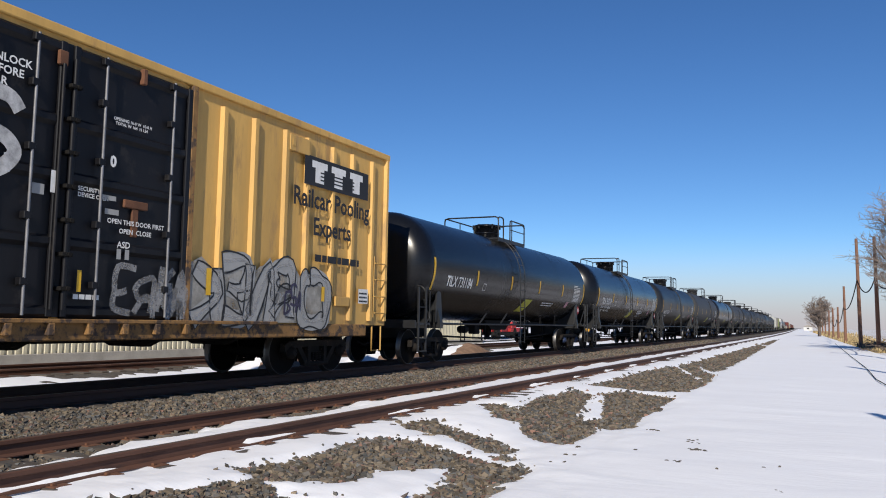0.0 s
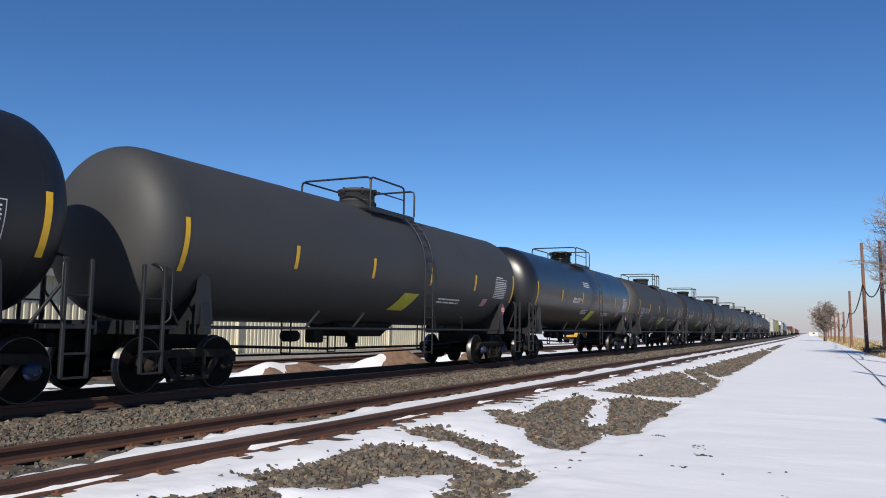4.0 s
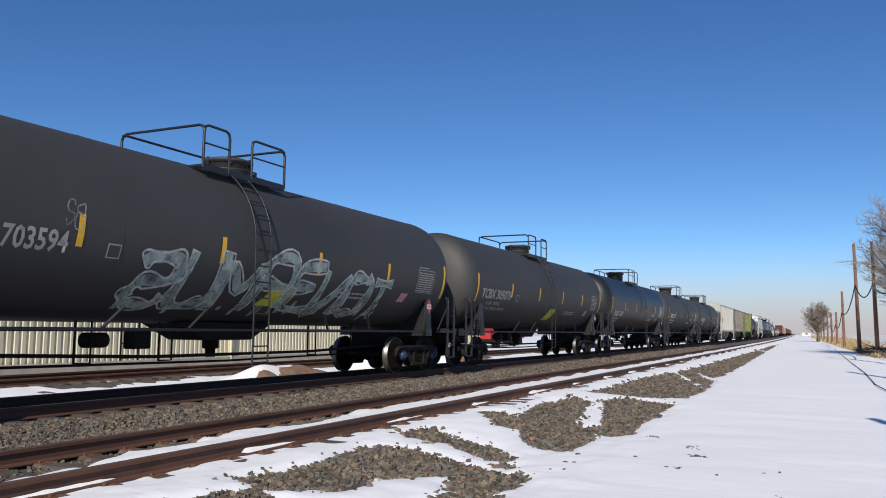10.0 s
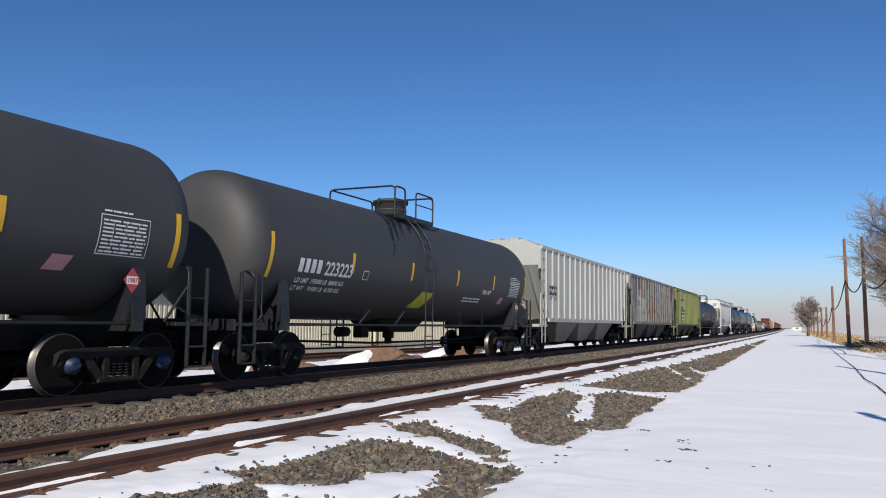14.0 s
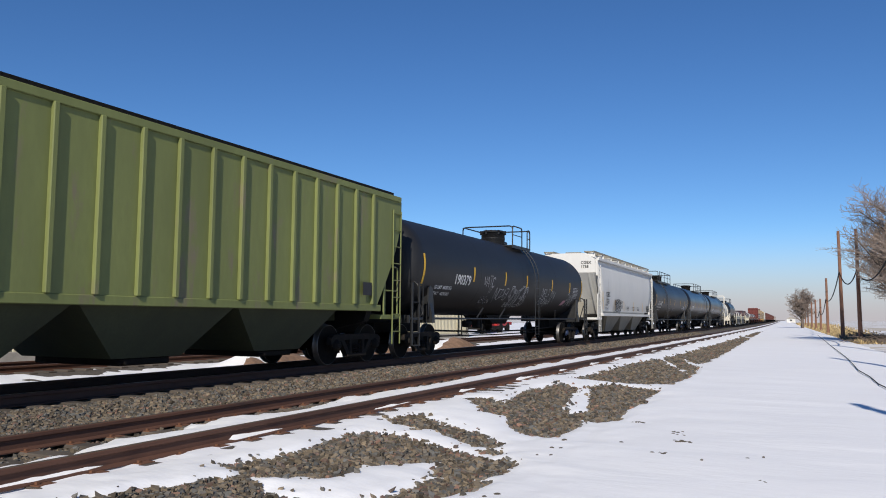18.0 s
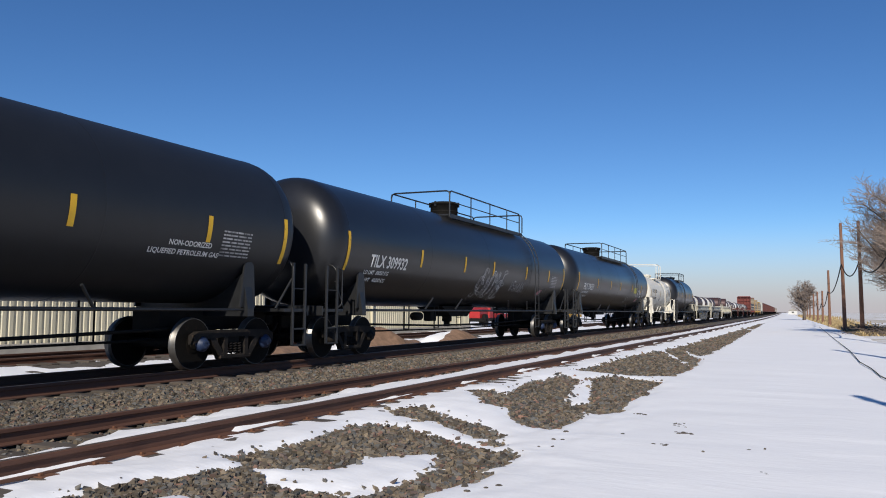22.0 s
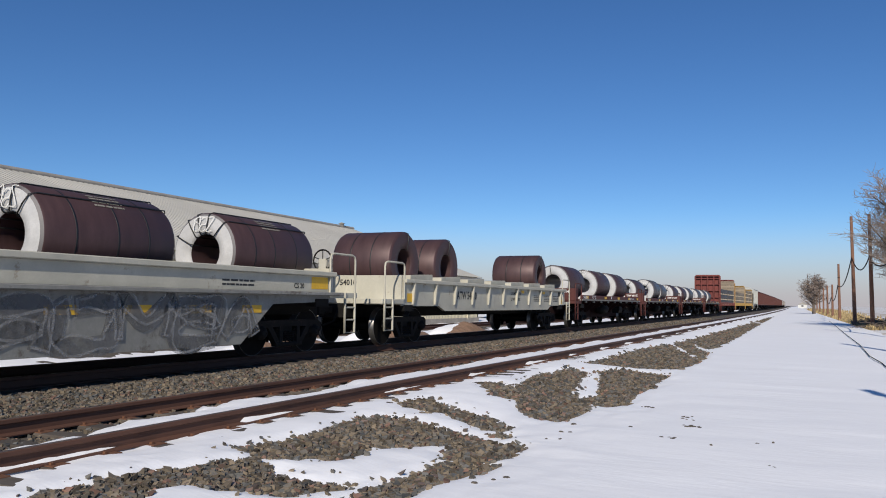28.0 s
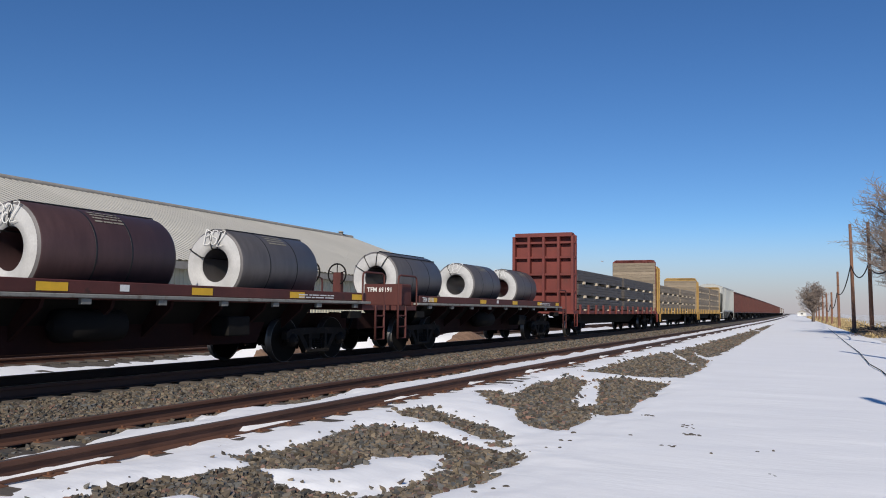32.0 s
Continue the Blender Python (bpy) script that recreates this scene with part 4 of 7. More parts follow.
def ribbon(s, pts, wide, put, closed=False):
    """A painted stroke of even width along pts, laid on the car by put(y, z)."""
    n, k0 = len(pts), len(s.v)
    for i, (a, b) in enumerate(pts):
        p, q = (pts[i - 1], pts[(i + 1) % n]) if closed else (pts[max(0, i - 1)], pts[min(n - 1, i + 1)])
        dy, dz = q[0] - p[0], q[1] - p[1]
        ln = math.hypot(dy, dz) or 1
        s.v += [put(a - dz / ln * wide, b + dy / ln * wide), put(a + dz / ln * wide, b - dy / ln * wide)]
    for i in range(n if closed else n - 1):
        j = (i + 1) % n
        s.f.append([k0 + 2 * i, k0 + 2 * i + 1, k0 + 2 * j + 1, k0 + 2 * j])
        s.smooth.append(False)


def rounded(pts, n=5):
    """A smooth line through pts."""
    out = []
    for i in range(len(pts) - 1):
        p0, p1, p2, p3 = pts[max(0, i - 1)], pts[i], pts[i + 1], pts[min(len(pts) - 1, i + 2)]
        for k in range(n):
            t = k / n
            out.append(tuple(0.5 * (2 * b + (c - a) * t + (2 * a - 5 * b + 4 * c - d) * t * t + (3 * b - a - 3 * c + d) * t ** 3) for a, b, c, d in zip(p0, p1, p2, p3)))
    return out + [pts[-1]]


def spray(car, text, y0, y1, z0, z1, material, tank=None, x=1.55, seed=1, wide=0.018, slant=0.12, fat=0.0, wild=0.1, turned=True, drips=0, label="sprayed scrawl", at=0.014):
    """Sprayed letter shapes: single strokes, or with fat the outlines of swollen ones. turned: some are mirrored, so that they read as no word."""
    r, s = random.Random(seed), Shape()
    layer = [at]

    def put(y, z):
        if tank:
            t = (z - tank[1]) / tank[0]
            return ((tank[0] + layer[0]) * math.cos(t), y, tank[1] + (tank[0] + layer[0]) * math.sin(t))
        return (x + layer[0], y, z)

    step = (y1 - y0) / len(text)
    for i, c in enumerate(text):
        if c == " ":
            continue
        flip, dz, big = turned and r.random() < 0.5, r.uniform(-wild, wild) * (z1 - z0), r.uniform(1 - wild, 1 + 0.4 * wild)
        for stroke in STROKES[c].split("|"):
            pts = []
            for q in stroke.split():
                a, b = int(q[0]) / 4, int(q[1]) / 6
                a = 1 - a if flip else a
                a, b = a + r.uniform(-wild, wild) * 0.5, b + r.uniform(-wild, wild) * 0.5
                pts.append((y0 + step * (i + 0.08 + 0.84 * a) + slant * b * (z1 - z0), z0 + dz + (z1 - z0) * b * big))
            pts = rounded(pts)
            layer[0] += 0.0004
            if fat:
                left, right = [], []
                for k, (a, b) in enumerate(pts):
                    p, q = pts[max(0, k - 1)], pts[min(len(pts) - 1, k + 1)]
                    dy, dz_ = q[0] - p[0], q[1] - p[1]
                    ln = math.hypot(dy, dz_) or 1
                    w = fat * (0.8 + 0.35 * math.sin(k * 0.7 + i))
                    left.append((a - dz_ / ln * w, b + dy / ln * w))
                    right.append((a + dz_ / ln * w, b - dy / ln * w))
                ribbon(s, left + right[::-1], wide, put, True)
            else:
                ribbon(s, pts, wide, put)
    for k in range(drips):
        layer[0] += 0.0004
        yy, zz = r.uniform(y0, y1), z0 + r.uniform(0, 0.35) * (z1 - z0)
        ribbon(s, [(yy, zz), (yy + 0.005, zz - r.uniform(0.1, 0.35))], wide * 0.45, put)
    return tagged(part("graffiti", s, material, car, label), kind="stuff")


# ---- tank cars ----
HEAD, KNUCKLE = 0.5, 2.7          # depth of a domed end in radii, and how square its shoulder is


def dome(half, R, zc, head=HEAD, n=56):
    prof = []
    for k in range(13):
        a = math.pi / 2 * k / 12
        prof.append((-half - R * head * max(0, math.cos(a)) ** (2 / KNUCKLE), max(1e-5, R * math.sin(a) ** (2 / KNUCKLE))))
    prof += [(-half + 0.02 + (2 * half - 0.04) * k / 8, R) for k in range(9)]
    for k in range(13):
        a = math.pi / 2 * (1 - k / 12)
        prof.append((half + R * head * max(0, math.cos(a)) ** (2 / KNUCKLE), max(1e-5, R * math.sin(a) ** (2 / KNUCKLE))))
    return Shape().lathe(prof, "y", (0, 0, zc), n)


def bent(p, r=0.12):
    """Rounds the corners of a rail's path."""
    out = [Vector(p[0])]
    for a, b, c in zip(p, p[1:], p[2:]):
        a, b, c = Vector(a), Vector(b), Vector(c)
        k = min(r, (b - a).length * 0.45, (c - b).length * 0.45)
        q0, q1 = b + (a - b).normalized() * k, b + (c - b).normalized() * k
        out += [q0, q0 * 0.25 + b * 0.5 + q1 * 0.25, q1]
    return out + [Vector(p[-1])]


RUNG = [Shape().tube([(0, -0.22, 0), (0, 0.22, 0)], 0.014, 5).mesh("rung", m) for m in (M_RAILING, M_WHITETANK)]


def tank_base(label, half, R, zc, paint, tc, lad, plat, long_deck=False, trim=None, frame_end=None, dome_h=0.42, rail_h=0.58, mh=None):
    """A stub-sill tank car: shell, sills, trucks, end platforms, manway, deck and rails."""
    trim = trim or M_RAILING
    car = thing("tank_car", label, "tank car", "tank cars of the train")
    part("shell", dome(half, R, zc), paint, car)
    end = frame_end or half + 1.05
    for yb in (-half * 0.5, 0.0, half * 0.5, -half + 0.02, half - 0.02):
        part("weld_seam", Shape().lathe([(yb - 0.018, R + 0.002), (yb, R + 0.006), (yb + 0.018, R + 0.002)], "y", (0, 0, zc), 48, True, False), paint, car)
    for s in (1, -1):
        y0, y1 = sorted((s * (tc - 1.2), s * end))
        part("stub_sill", Shape().box(-0.33, 0.33, y0, y1, 0.68, 1.08, 0.02), M_UNDER, car)
        part("body_bolster", Shape().prism([(-1.38, 0.95), (1.38, 0.95), (1.38, 1.1), (1.25, 1.75), (0.95, zc - R * 0.72), (-0.95, zc - R * 0.72), (-1.25, 1.75), (-1.38, 1.1)], s * tc - 0.09, s * tc + 0.09), trim, car)
        for k in (1, -1):
            part("gusset", Shape().prism([(s * (tc - 0.1), 1.92), (s * (tc + 0.06), 1.98), (s * (tc + 0.16), 1.9), (s * (tc + 0.22), 1.12), (s * (tc - 0.22), 1.12)], k * 1.26, k * 1.3, "x"), trim, car)
            for back in (0.1, 0.52):
                part("end_post", Shape().box(min(k * 1.38, k * 1.43), max(k * 1.38, k * 1.43), s * (end - back) - 0.03, s * (end - back) + 0.03, 0.36, 2.02, 0.008), trim, car)
            part("post_rung", Shape().tube([(k * 1.4, s * (end - 0.1), 1.5), (k * 1.4, s * (end - 0.52), 1.5)], 0.016, 6), trim, car)
            part("grab_iron", Shape().tube(bent([(k * 1.42, s * (end - 0.52), 1.12), (k * 1.47, s * (end - 0.62), 1.2), (k * 1.47, s * (end - 0.62), 1.95), (k * 1.42, s * (end - 0.52), 2.0)], 0.06), 0.016, 6), trim, car)
            part("post_brace", Shape().tube([(k * 1.36, s * (end - 0.5), 1.7), (k * 1.3, s * (end - 0.95), 1.1)], 0.024, 6), trim, car)
            for z in (0.35, 0.68) if k > 0 else (0.35,):
                part("sill_step", Shape().box(min(k * 1.37, k * 1.45), max(k * 1.37, k * 1.45), min(s * (end - 0.1), s * (end - 0.52)), max(s * (end - 0.1), s * (end - 0.52)), z, z + 0.03), trim, car)
        part("end_platform", Shape().box(-1.4, 1.4, min(s * (end - 0.8), s * end), max(s * (end - 0.8), s * end), 1.03, 1.1, 0.01).box(-1.4, 1.4, min(s * end, s * (end + 0.05)), max(s * end, s * (end + 0.05)), 0.95, 1.16, 0.01), trim, car)
        part("end_rail", Shape().tube(bent([(-1.4, s * (end - 0.52), 1.9), (-1.3, s * (end - 0.5), 2.06), (1.3, s * (end - 0.5), 2.06), (1.4, s * (end - 0.52), 1.9)], 0.1), 0.022, 6), trim, car)
        truck(car, s * tc, blue=(s > 0))
        coupler(car, s * (end - 0.05), s)
        for k in range(1, 3):
            part("shell_brace", Shape().tube([(1.27, s * (tc * 0.26 * k + 0.3), 1.1), (1.37, s * (tc * 0.26 * k), 1.42)], 0.028, 5), trim, car)
    for k in (1, -1):
        part("running_rod", Shape().tube([(k * 1.28, -tc + 0.1, 1.07), (k * 1.28, tc - 0.1, 1.07)], 0.028, 6), trim, car)
    part("train_line", Shape().tube(bent([(0.55, -tc + 1.2, 0.72), (0.62, -2.2, 0.62), (0.62, 2.4, 0.62), (0.55, tc - 1.2, 0.72)]), 0.03, 6), M_UNDER, car)
    part("brake_rod", Shape().tube([(0.2, -tc + 1.2, 0.52), (0.3, 0, 0.48), (0.2, tc - 1.2, 0.52)], 0.022, 6), M_UNDER, car)
    part("bottom_outlet", Shape().prism([(-1.5, zc - R + 0.03), (1.2, zc - R + 0.03), (0.55, 0.88), (-0.75, 0.88)], -0.45, 0.45, "x").lathe([(0.55, 0.1), (0.7, 0.1), (0.72, 0.16), (0.9, 0.16)], "z", (0, -0.1, 0), 12), M_UNDER, car)
    part("brake_cylinder", Shape().lathe([(-3.5, 0.05), (-3.46, 0.12), (-3.05, 0.12), (-3.0, 0.05)], "y", (0.45, 0, 0.9), 12), M_UNDER, car)
    part("brake_valve", Shape().box(0.35, 0.6, -2.6, -2.2, 0.75, 1.05, 0.03), M_UNDER, car)
    for yy in (-tc * 0.55, -tc * 0.3, tc * 0.34, tc * 0.6):
        part("pipe_hanger", Shape().tube([(0.6, yy, 1.2), (0.6, yy, 0.55)], 0.02, 5).tube([(0.6, yy + 0.3, 1.2), (0.6, yy + 0.3, 0.55), (0.6, yy, 0.55)], 0.018, 5), M_UNDER, car)
    top = zc + R
    if mh is None:
        mh = -0.4 if long_deck else 0.0 if lad > 0 else -0.25
    neck = Shape().lathe([(top - 0.25, 0.45), (top + dome_h - 0.04, 0.45), (top + dome_h - 0.03, 0.5), (top + dome_h, 0.51), (top + dome_h + 0.02, 0.51), (top + dome_h + 0.06, 0.4), (top + dome_h + 0.08, 0.15)], "z", (0, mh, 0), 24)
    neck.lathe([(top + dome_h * 0.35, 0.452), (top + dome_h * 0.4, 0.47), (top + dome_h * 0.45, 0.452)], "z", (0, mh, 0), 24, True, False)
    manway = part("manway", neck, paint if not long_deck else M_UNDER, car, "round manway housing with a bolted lid")
    for k in range(6):
        a = k * 1.0472 + 0.3
        part("lid_bolt", Shape().box(0.47 * math.cos(a) - 0.03, 0.47 * math.cos(a) + 0.03, mh + 0.47 * math.sin(a) - 0.03, mh + 0.47 * math.sin(a) + 0.03, top + dome_h - 0.1, top + dome_h + 0.06, 0.008), trim, manway)
    part("valve_box", Shape().box(-0.2, 0.25, mh + 0.6, mh + 0.95, top - 0.12, top + 0.12, 0.03).lathe([(top + 0.1, 0.07), (top + 0.24, 0.07), (top + 0.26, 0.03)], "z", (0.05, mh + 0.75, 0), 10), trim, car)
    p0, p1 = plat
    deck = Shape()
    for k in range(int((p1 - p0) / 0.09)):
        yy = p0 + k * 0.09
        deck.box(0.55, 1.0, yy, yy + 0.03, top - 0.17, top - 0.13)
    deck.box(0.55, 0.59, p0, p1, top - 0.24, top - 0.12).box(0.97, 1.01, p0, p1, top - 0.24, top - 0.12)
    grating = part("deck_grating", deck, trim, car)
    part("deck_grating", grating.data, None, car).location = (-1.56, 0, 0)
    th = top + rail_h
    if rail_h:
        for k in (1, -1):
            runs = [(p0, p1)] if k < 0 else [q for q in ((p0, lad - 0.32), (lad + 0.32, p1)) if q[1] - q[0] > 0.3]
            for a, b in runs:
                part("deck_rail", Shape().tube(bent([(k * 1.0, a, top - 0.2), (k * 1.0, a, th), (k * 1.0, b, th), (k * 1.0, b, top - 0.2)]), 0.025, 6), trim, car)
                part("knee_rail", Shape().tube([(k * 1.0, a, top + 0.25), (k * 1.0, b, top + 0.25)], 0.018, 6), trim, car)
        for yy in (p0, p1):
            part("end_deck_rail", Shape().tube(bent([(-1.0, yy, top + 0.1), (-1.0, yy, th), (1.0, yy, th), (1.0, yy, top - 0.1)]), 0.025, 6), trim, car)
        nmid = max(1, round((p1 - p0) / 1.6))
        for k in range(1, nmid):
            yy = p0 + (p1 - p0) * k / nmid
            for q in (1, -1):
                if q > 0 and abs(yy - lad) < 0.3:
                    continue
                part("rail_post", Shape().tube([(q * 1.0, yy, top - 0.2), (q * 1.0, yy, th)], 0.02, 6), trim, car)
    # ladder up the near side and a gentler one on the far side
    for sgn in (1, -1):
        lad_s = Shape()
        spots = []
        for yy in (lad - 0.22, lad + 0.22):
            pts = [(sgn * (R + 0.13), yy, 0.45), (sgn * (R + 0.13), yy, zc)]
            for k in range(1, 8):
                a = radians(8 * k)
                pts.append((sgn * (R + 0.13) * math.cos(a), yy, zc + (R + 0.13) * math.sin(a)))
            lad_s.tube(pts, 0.018, 6)
        for k in range(14):
            z = 0.5 + k * 0.29
            if z <= zc:
                px, pz = R + 0.13, z
            else:
                a = (z - zc) / (R + 0.13)
                if a > 0.97:
                    break
                px, pz = (R + 0.13) * math.cos(a), zc + (R + 0.13) * math.sin(a)
            spots.append((px, pz))
        if sgn < 0:
            for px, pz in spots:
                lad_s.tube([(-px, lad - 0.22, pz), (-px, lad + 0.22, pz)], 0.014, 5)
        ladder = part("ladder", lad_s, trim, car)
        if sgn > 0:
            for px, pz in spots:
                part("rung", RUNG[trim is M_WHITETANK], None, ladder).location = (px, lad, pz)
    return car


def stripes(car, ys, tank, tall_ends=True, material=None, z0=2.22, z1=2.68):
    for i, yy in enumerate(ys):
        end = tall_ends and i in (0, len(ys) - 1)
        part_z = (1.95, 2.85) if end else (z0, z1)
        patch(car, yy - 0.055, yy + 0.055, *part_z, material or M_YELLOW, tank, name="reflective_stripe")


# the train: every car is built about its own middle and stands S metres down the line at the start
TRAIN = []
RS, ZC = 1.475, 2.655
STRIPES = [-7.45, -4.45, -1.5, 1.45, 4.35, 7.45]


# deck from and to, manway, its height: the cars differ in where their ladders and decks sit
DECK = {114.2: ((-1.2, 1.0), 0.1, 0.3), 131.86: ((-1.65, 0.75), 0.2, 0.3), 149.45: ((-1.8, 0.6), 0.1, 0.3), 167.0: ((-1.6, 0.75), 0.2, 0.3), 184.35: ((-1.5, 0.7), 0.1, 0.3),
        201.9: ((-1.45, 1.15), -0.45, 0.42), 219.1: ((-0.85, 1.45), None, 0.42), 236.5: ((-1.7, 0.6), -0.1, 0.42)}


def std_tank(s0, paint, lad, label):
    plat, mh, high = DECK.get(s0, ((-1.0, 1.25) if lad > 0 else (-1.65, 0.95), None, 0.42))
    return tank_base(label, 7.4, RS, ZC, paint, 6.8, lad, plat, frame_end=8.35, dome_h=high, mh=mh)


TK = (RS, ZC)
# S, paint, ladder, mark, limit weight line, light weight line, scrawls (y, y, z, z, strokes), label
STD = [
    (26.65, M_GLOSS, -0.85, "TILX 731184", "", "", (), "glossy black tank car with yellow reflective stripes"),
    (44.25, M_GLOSS, -0.85, "TILX 362218", "LD LMT  194800 LB  88350 KG", "LT WT    91200 LB  41350 KG", ((-0.3, 0.3, 1.55, 2.0, "SN"), (2.2, 3.1, 1.55, 2.1, "ERSA")), "glossy black tank car with small pale graffiti"),
    (61.65, M_BLACK, -0.85, "SHQX 71553", "LD LMT  203800 LB", "LT WT    82200 LB", (), "black tank car with a dull sheen"),
    (79.1, M_GREYTANK, 1.0, "", "", "", (), "plain charcoal grey tank car"),
    (96.55, M_SHINE, 1.0, "", "", "", (), "glossy black tank car with a printed data panel"),
    (114.2, M_CHAR, -0.1, "TCBX 305108", "LD LMT", "LT WT", ((-7.0, -6.2, 1.8, 2.15, "GSC"), (-3.4, -2.1, 1.55, 1.95, "DASK"), (-0.9, 0.4, 1.6, 1.95, "MEME"), (4.2, 5.0, 1.5, 1.85, "ESO")), "dusty charcoal tank car with chalky scrawls"),
    (131.86, M_SLATE, -0.52, "CRDX 300227", "LD LMT", "LT WT", (), "dusty charcoal tank car with faded print"),
    (149.45, M_SLATE, -0.95, "225866", "LD LMT", "LT WT", (), "charcoal tank car with a white scrawl along its side"),
    (167.0, M_CHAR, -0.6, "GBRX 703594", "LD LMT", "LT WT", (), "charcoal tank car with long white graffiti"),
    (184.35, M_CHAR, -0.3, "TCBX 305070", "LD LMT  195700 LB", "LT WT   90300 LB  40960 KG", (), "dusty charcoal tank car with grey lettering"),
    (201.9, M_BLACK, 0.6, "SHQX 71473", "LD LMT  203800 LB", "LT WT    82200 LB", (), "shiny black tank car with white lettering"),
    (219.1, M_GREYTANK, 0.85, "223091", "LD LMT  195000 LB  88900 KG", "LT WT    90000 LB  40800 KG", (), "clean charcoal grey tank car with white lettering"),
    (236.5, M_GREYTANK, -0.8, "223223", "LD LMT  195000 LB  88400 KG", "LT WT    91000 LB  41300 KG", (), "charcoal grey tank car with dark spill streaks"),
]
for i, (s0, paint, lad, mark, l1, l2, tags, label) in enumerate(STD):
    car = std_tank(s0, paint, lad, label)
    stripes(car, STRIPES, TK)
    ink = M_GRAFF if paint in (M_CHAR, M_SLATE) else M_WHITE
    mark_z, mark_size, mark_wide = (1.92, 0.36, 1.0) if mark.startswith("SHQX") else (2.12, 0.42, 0.8 if len(mark) > 8 else 0.9)
    owner = mark and not mark[0].isalpha()
    if mark:
        if owner:                                    # the owner's name stands as plain bars
            for k in range(4):
                patch(car, -6.5 + k * 0.22, -6.35 + k * 0.22, 2.13, 2.42, ink, TK, name="owner_bar")
        wide_set = mark.startswith("TCBX")
        letters(car, mark, -5.55 if owner else -7.05 if wide_set else -6.6, mark_z, mark_size, ink, TK, stretch=1.03 if wide_set else mark_wide)
        patch(car, -3.95, -3.7, 2.1, 2.32, ink, TK, name="plate_box")
        patch(car, -3.93, -3.72, 2.12, 2.30, paint, TK, name="plate_box_ground", at=0.009)
    if mark:
        letters(car, mark, -0.3 if owner else -0.45, ZC + 0.28, 0.24, M_WHITE, head=(7.4, RS, ZC), stretch=0.9)
        for k in range(2):
            letters(car, ("CAPY  30240 GAL", "CAPY 114460 L")[k], -0.1, ZC + 0.1 - k * 0.15, 0.11, ink, head=(7.4, RS, ZC))
    panel = patch(car, 5.9, 6.85, 2.06, 2.66, ink, TK, name="data_panel", label="printed data table in a white frame")
    patch(car, 5.915, 6.835, 2.075, 2.645, paint, TK, name="panel_ground", at=0.008)
    for k in range(1, 4):
        patch(car, 5.9 + k * 0.24, 5.906 + k * 0.24, 2.08, 2.56, ink, TK, name="panel_line", at=0.0095)
    for k, t in enumerate((l1, l2)):
        if t:
            letters(car, t, -6.5, mark_z - 0.22 - 0.18 * k, 0.15, ink, TK, stretch=0.95)
    bars(car, 2.2, 3.6, 1.75, 1.95, 2, ink, TK, seed=i + 20)
    bars(car, 5.95, 6.8, 2.1, 2.62, 9, ink, TK, seed=i + 40, name="table_print")
    bars(car, 5.95, 6.5, 2.7, 2.76, 1, ink, TK, seed=i + 41)
    if i in (6, 10, 11, 12):
        letters(car, "FRA AIP", 3.55, 2.06, 0.2, ink, TK)
    if i < 10 or s0 == 236.5:
        sheet = -0.98 if s0 in (149.45, 236.5) else -0.1
        patch(car, sheet, sheet + 0.78, 1.4, 1.95, M_LIME, TK, skew=0.35, name="caution_placard", label="yellow-green caution sheet")
    patch(car, 5.15, 5.5, 1.75, 2.0, M_PINK, TK, skew=0.08, name="sticker", label="faded pink and white sticker")
    d = Shape()
    for q in (1.46,):
        d.add([(q, 6.55, 1.52), (q, 6.72, 1.72), (q, 6.55, 1.92), (q, 6.38, 1.72)], [(0, 1, 2, 3)])
    part("hazard_placard", d, M_RED, car, "red diamond hazard placard")
    patch(car, 6.44, 6.66, 1.66, 1.78, M_WHITE, x=1.463, name="placard_band")
    letters(car, "1987", 6.55, 1.685, 0.1, M_RED, x=1.466, align="CENTER")
    for k, (a, b, c, e, n) in enumerate(tags):
        spray(car, n, a, b, c, e, M_GRAFW, TK, seed=i * 7 + k, wide=0.024, turned=n not in ("GSC", "DASK", "MEME"))
    if i == 8:                                       # long swollen outlines with a soft shadow of spray
        spray(car, "SUMP", -3.4, 0.6, 1.3, 2.3, M_MINT, TK, seed=3, wide=0.1, wild=0.12, drips=9, label="pale mint sprayed letter shapes")
        spray(car, "SUMP", -3.4, 0.6, 1.3, 2.3, M_GRAFW, TK, seed=3, wide=0.02, fat=0.14, wild=0.12, drips=6, label="white outlined letter shapes")
        spray(car, "ENOT", 0.7, 4.6, 1.35, 2.3, M_MINT, TK, seed=5, wide=0.1, wild=0.12, drips=9, label="pale mint sprayed letter shapes")
        spray(car, "ENOT", 0.7, 4.6, 1.35, 2.3, M_GRAFW, TK, seed=5, wide=0.02, fat=0.14, wild=0.12, drips=6, label="white outlined letter shapes")
        spray(car, "SB", -4.75, -4.45, 2.5, 2.85, M_CHALK, TK, seed=6, wide=0.012)
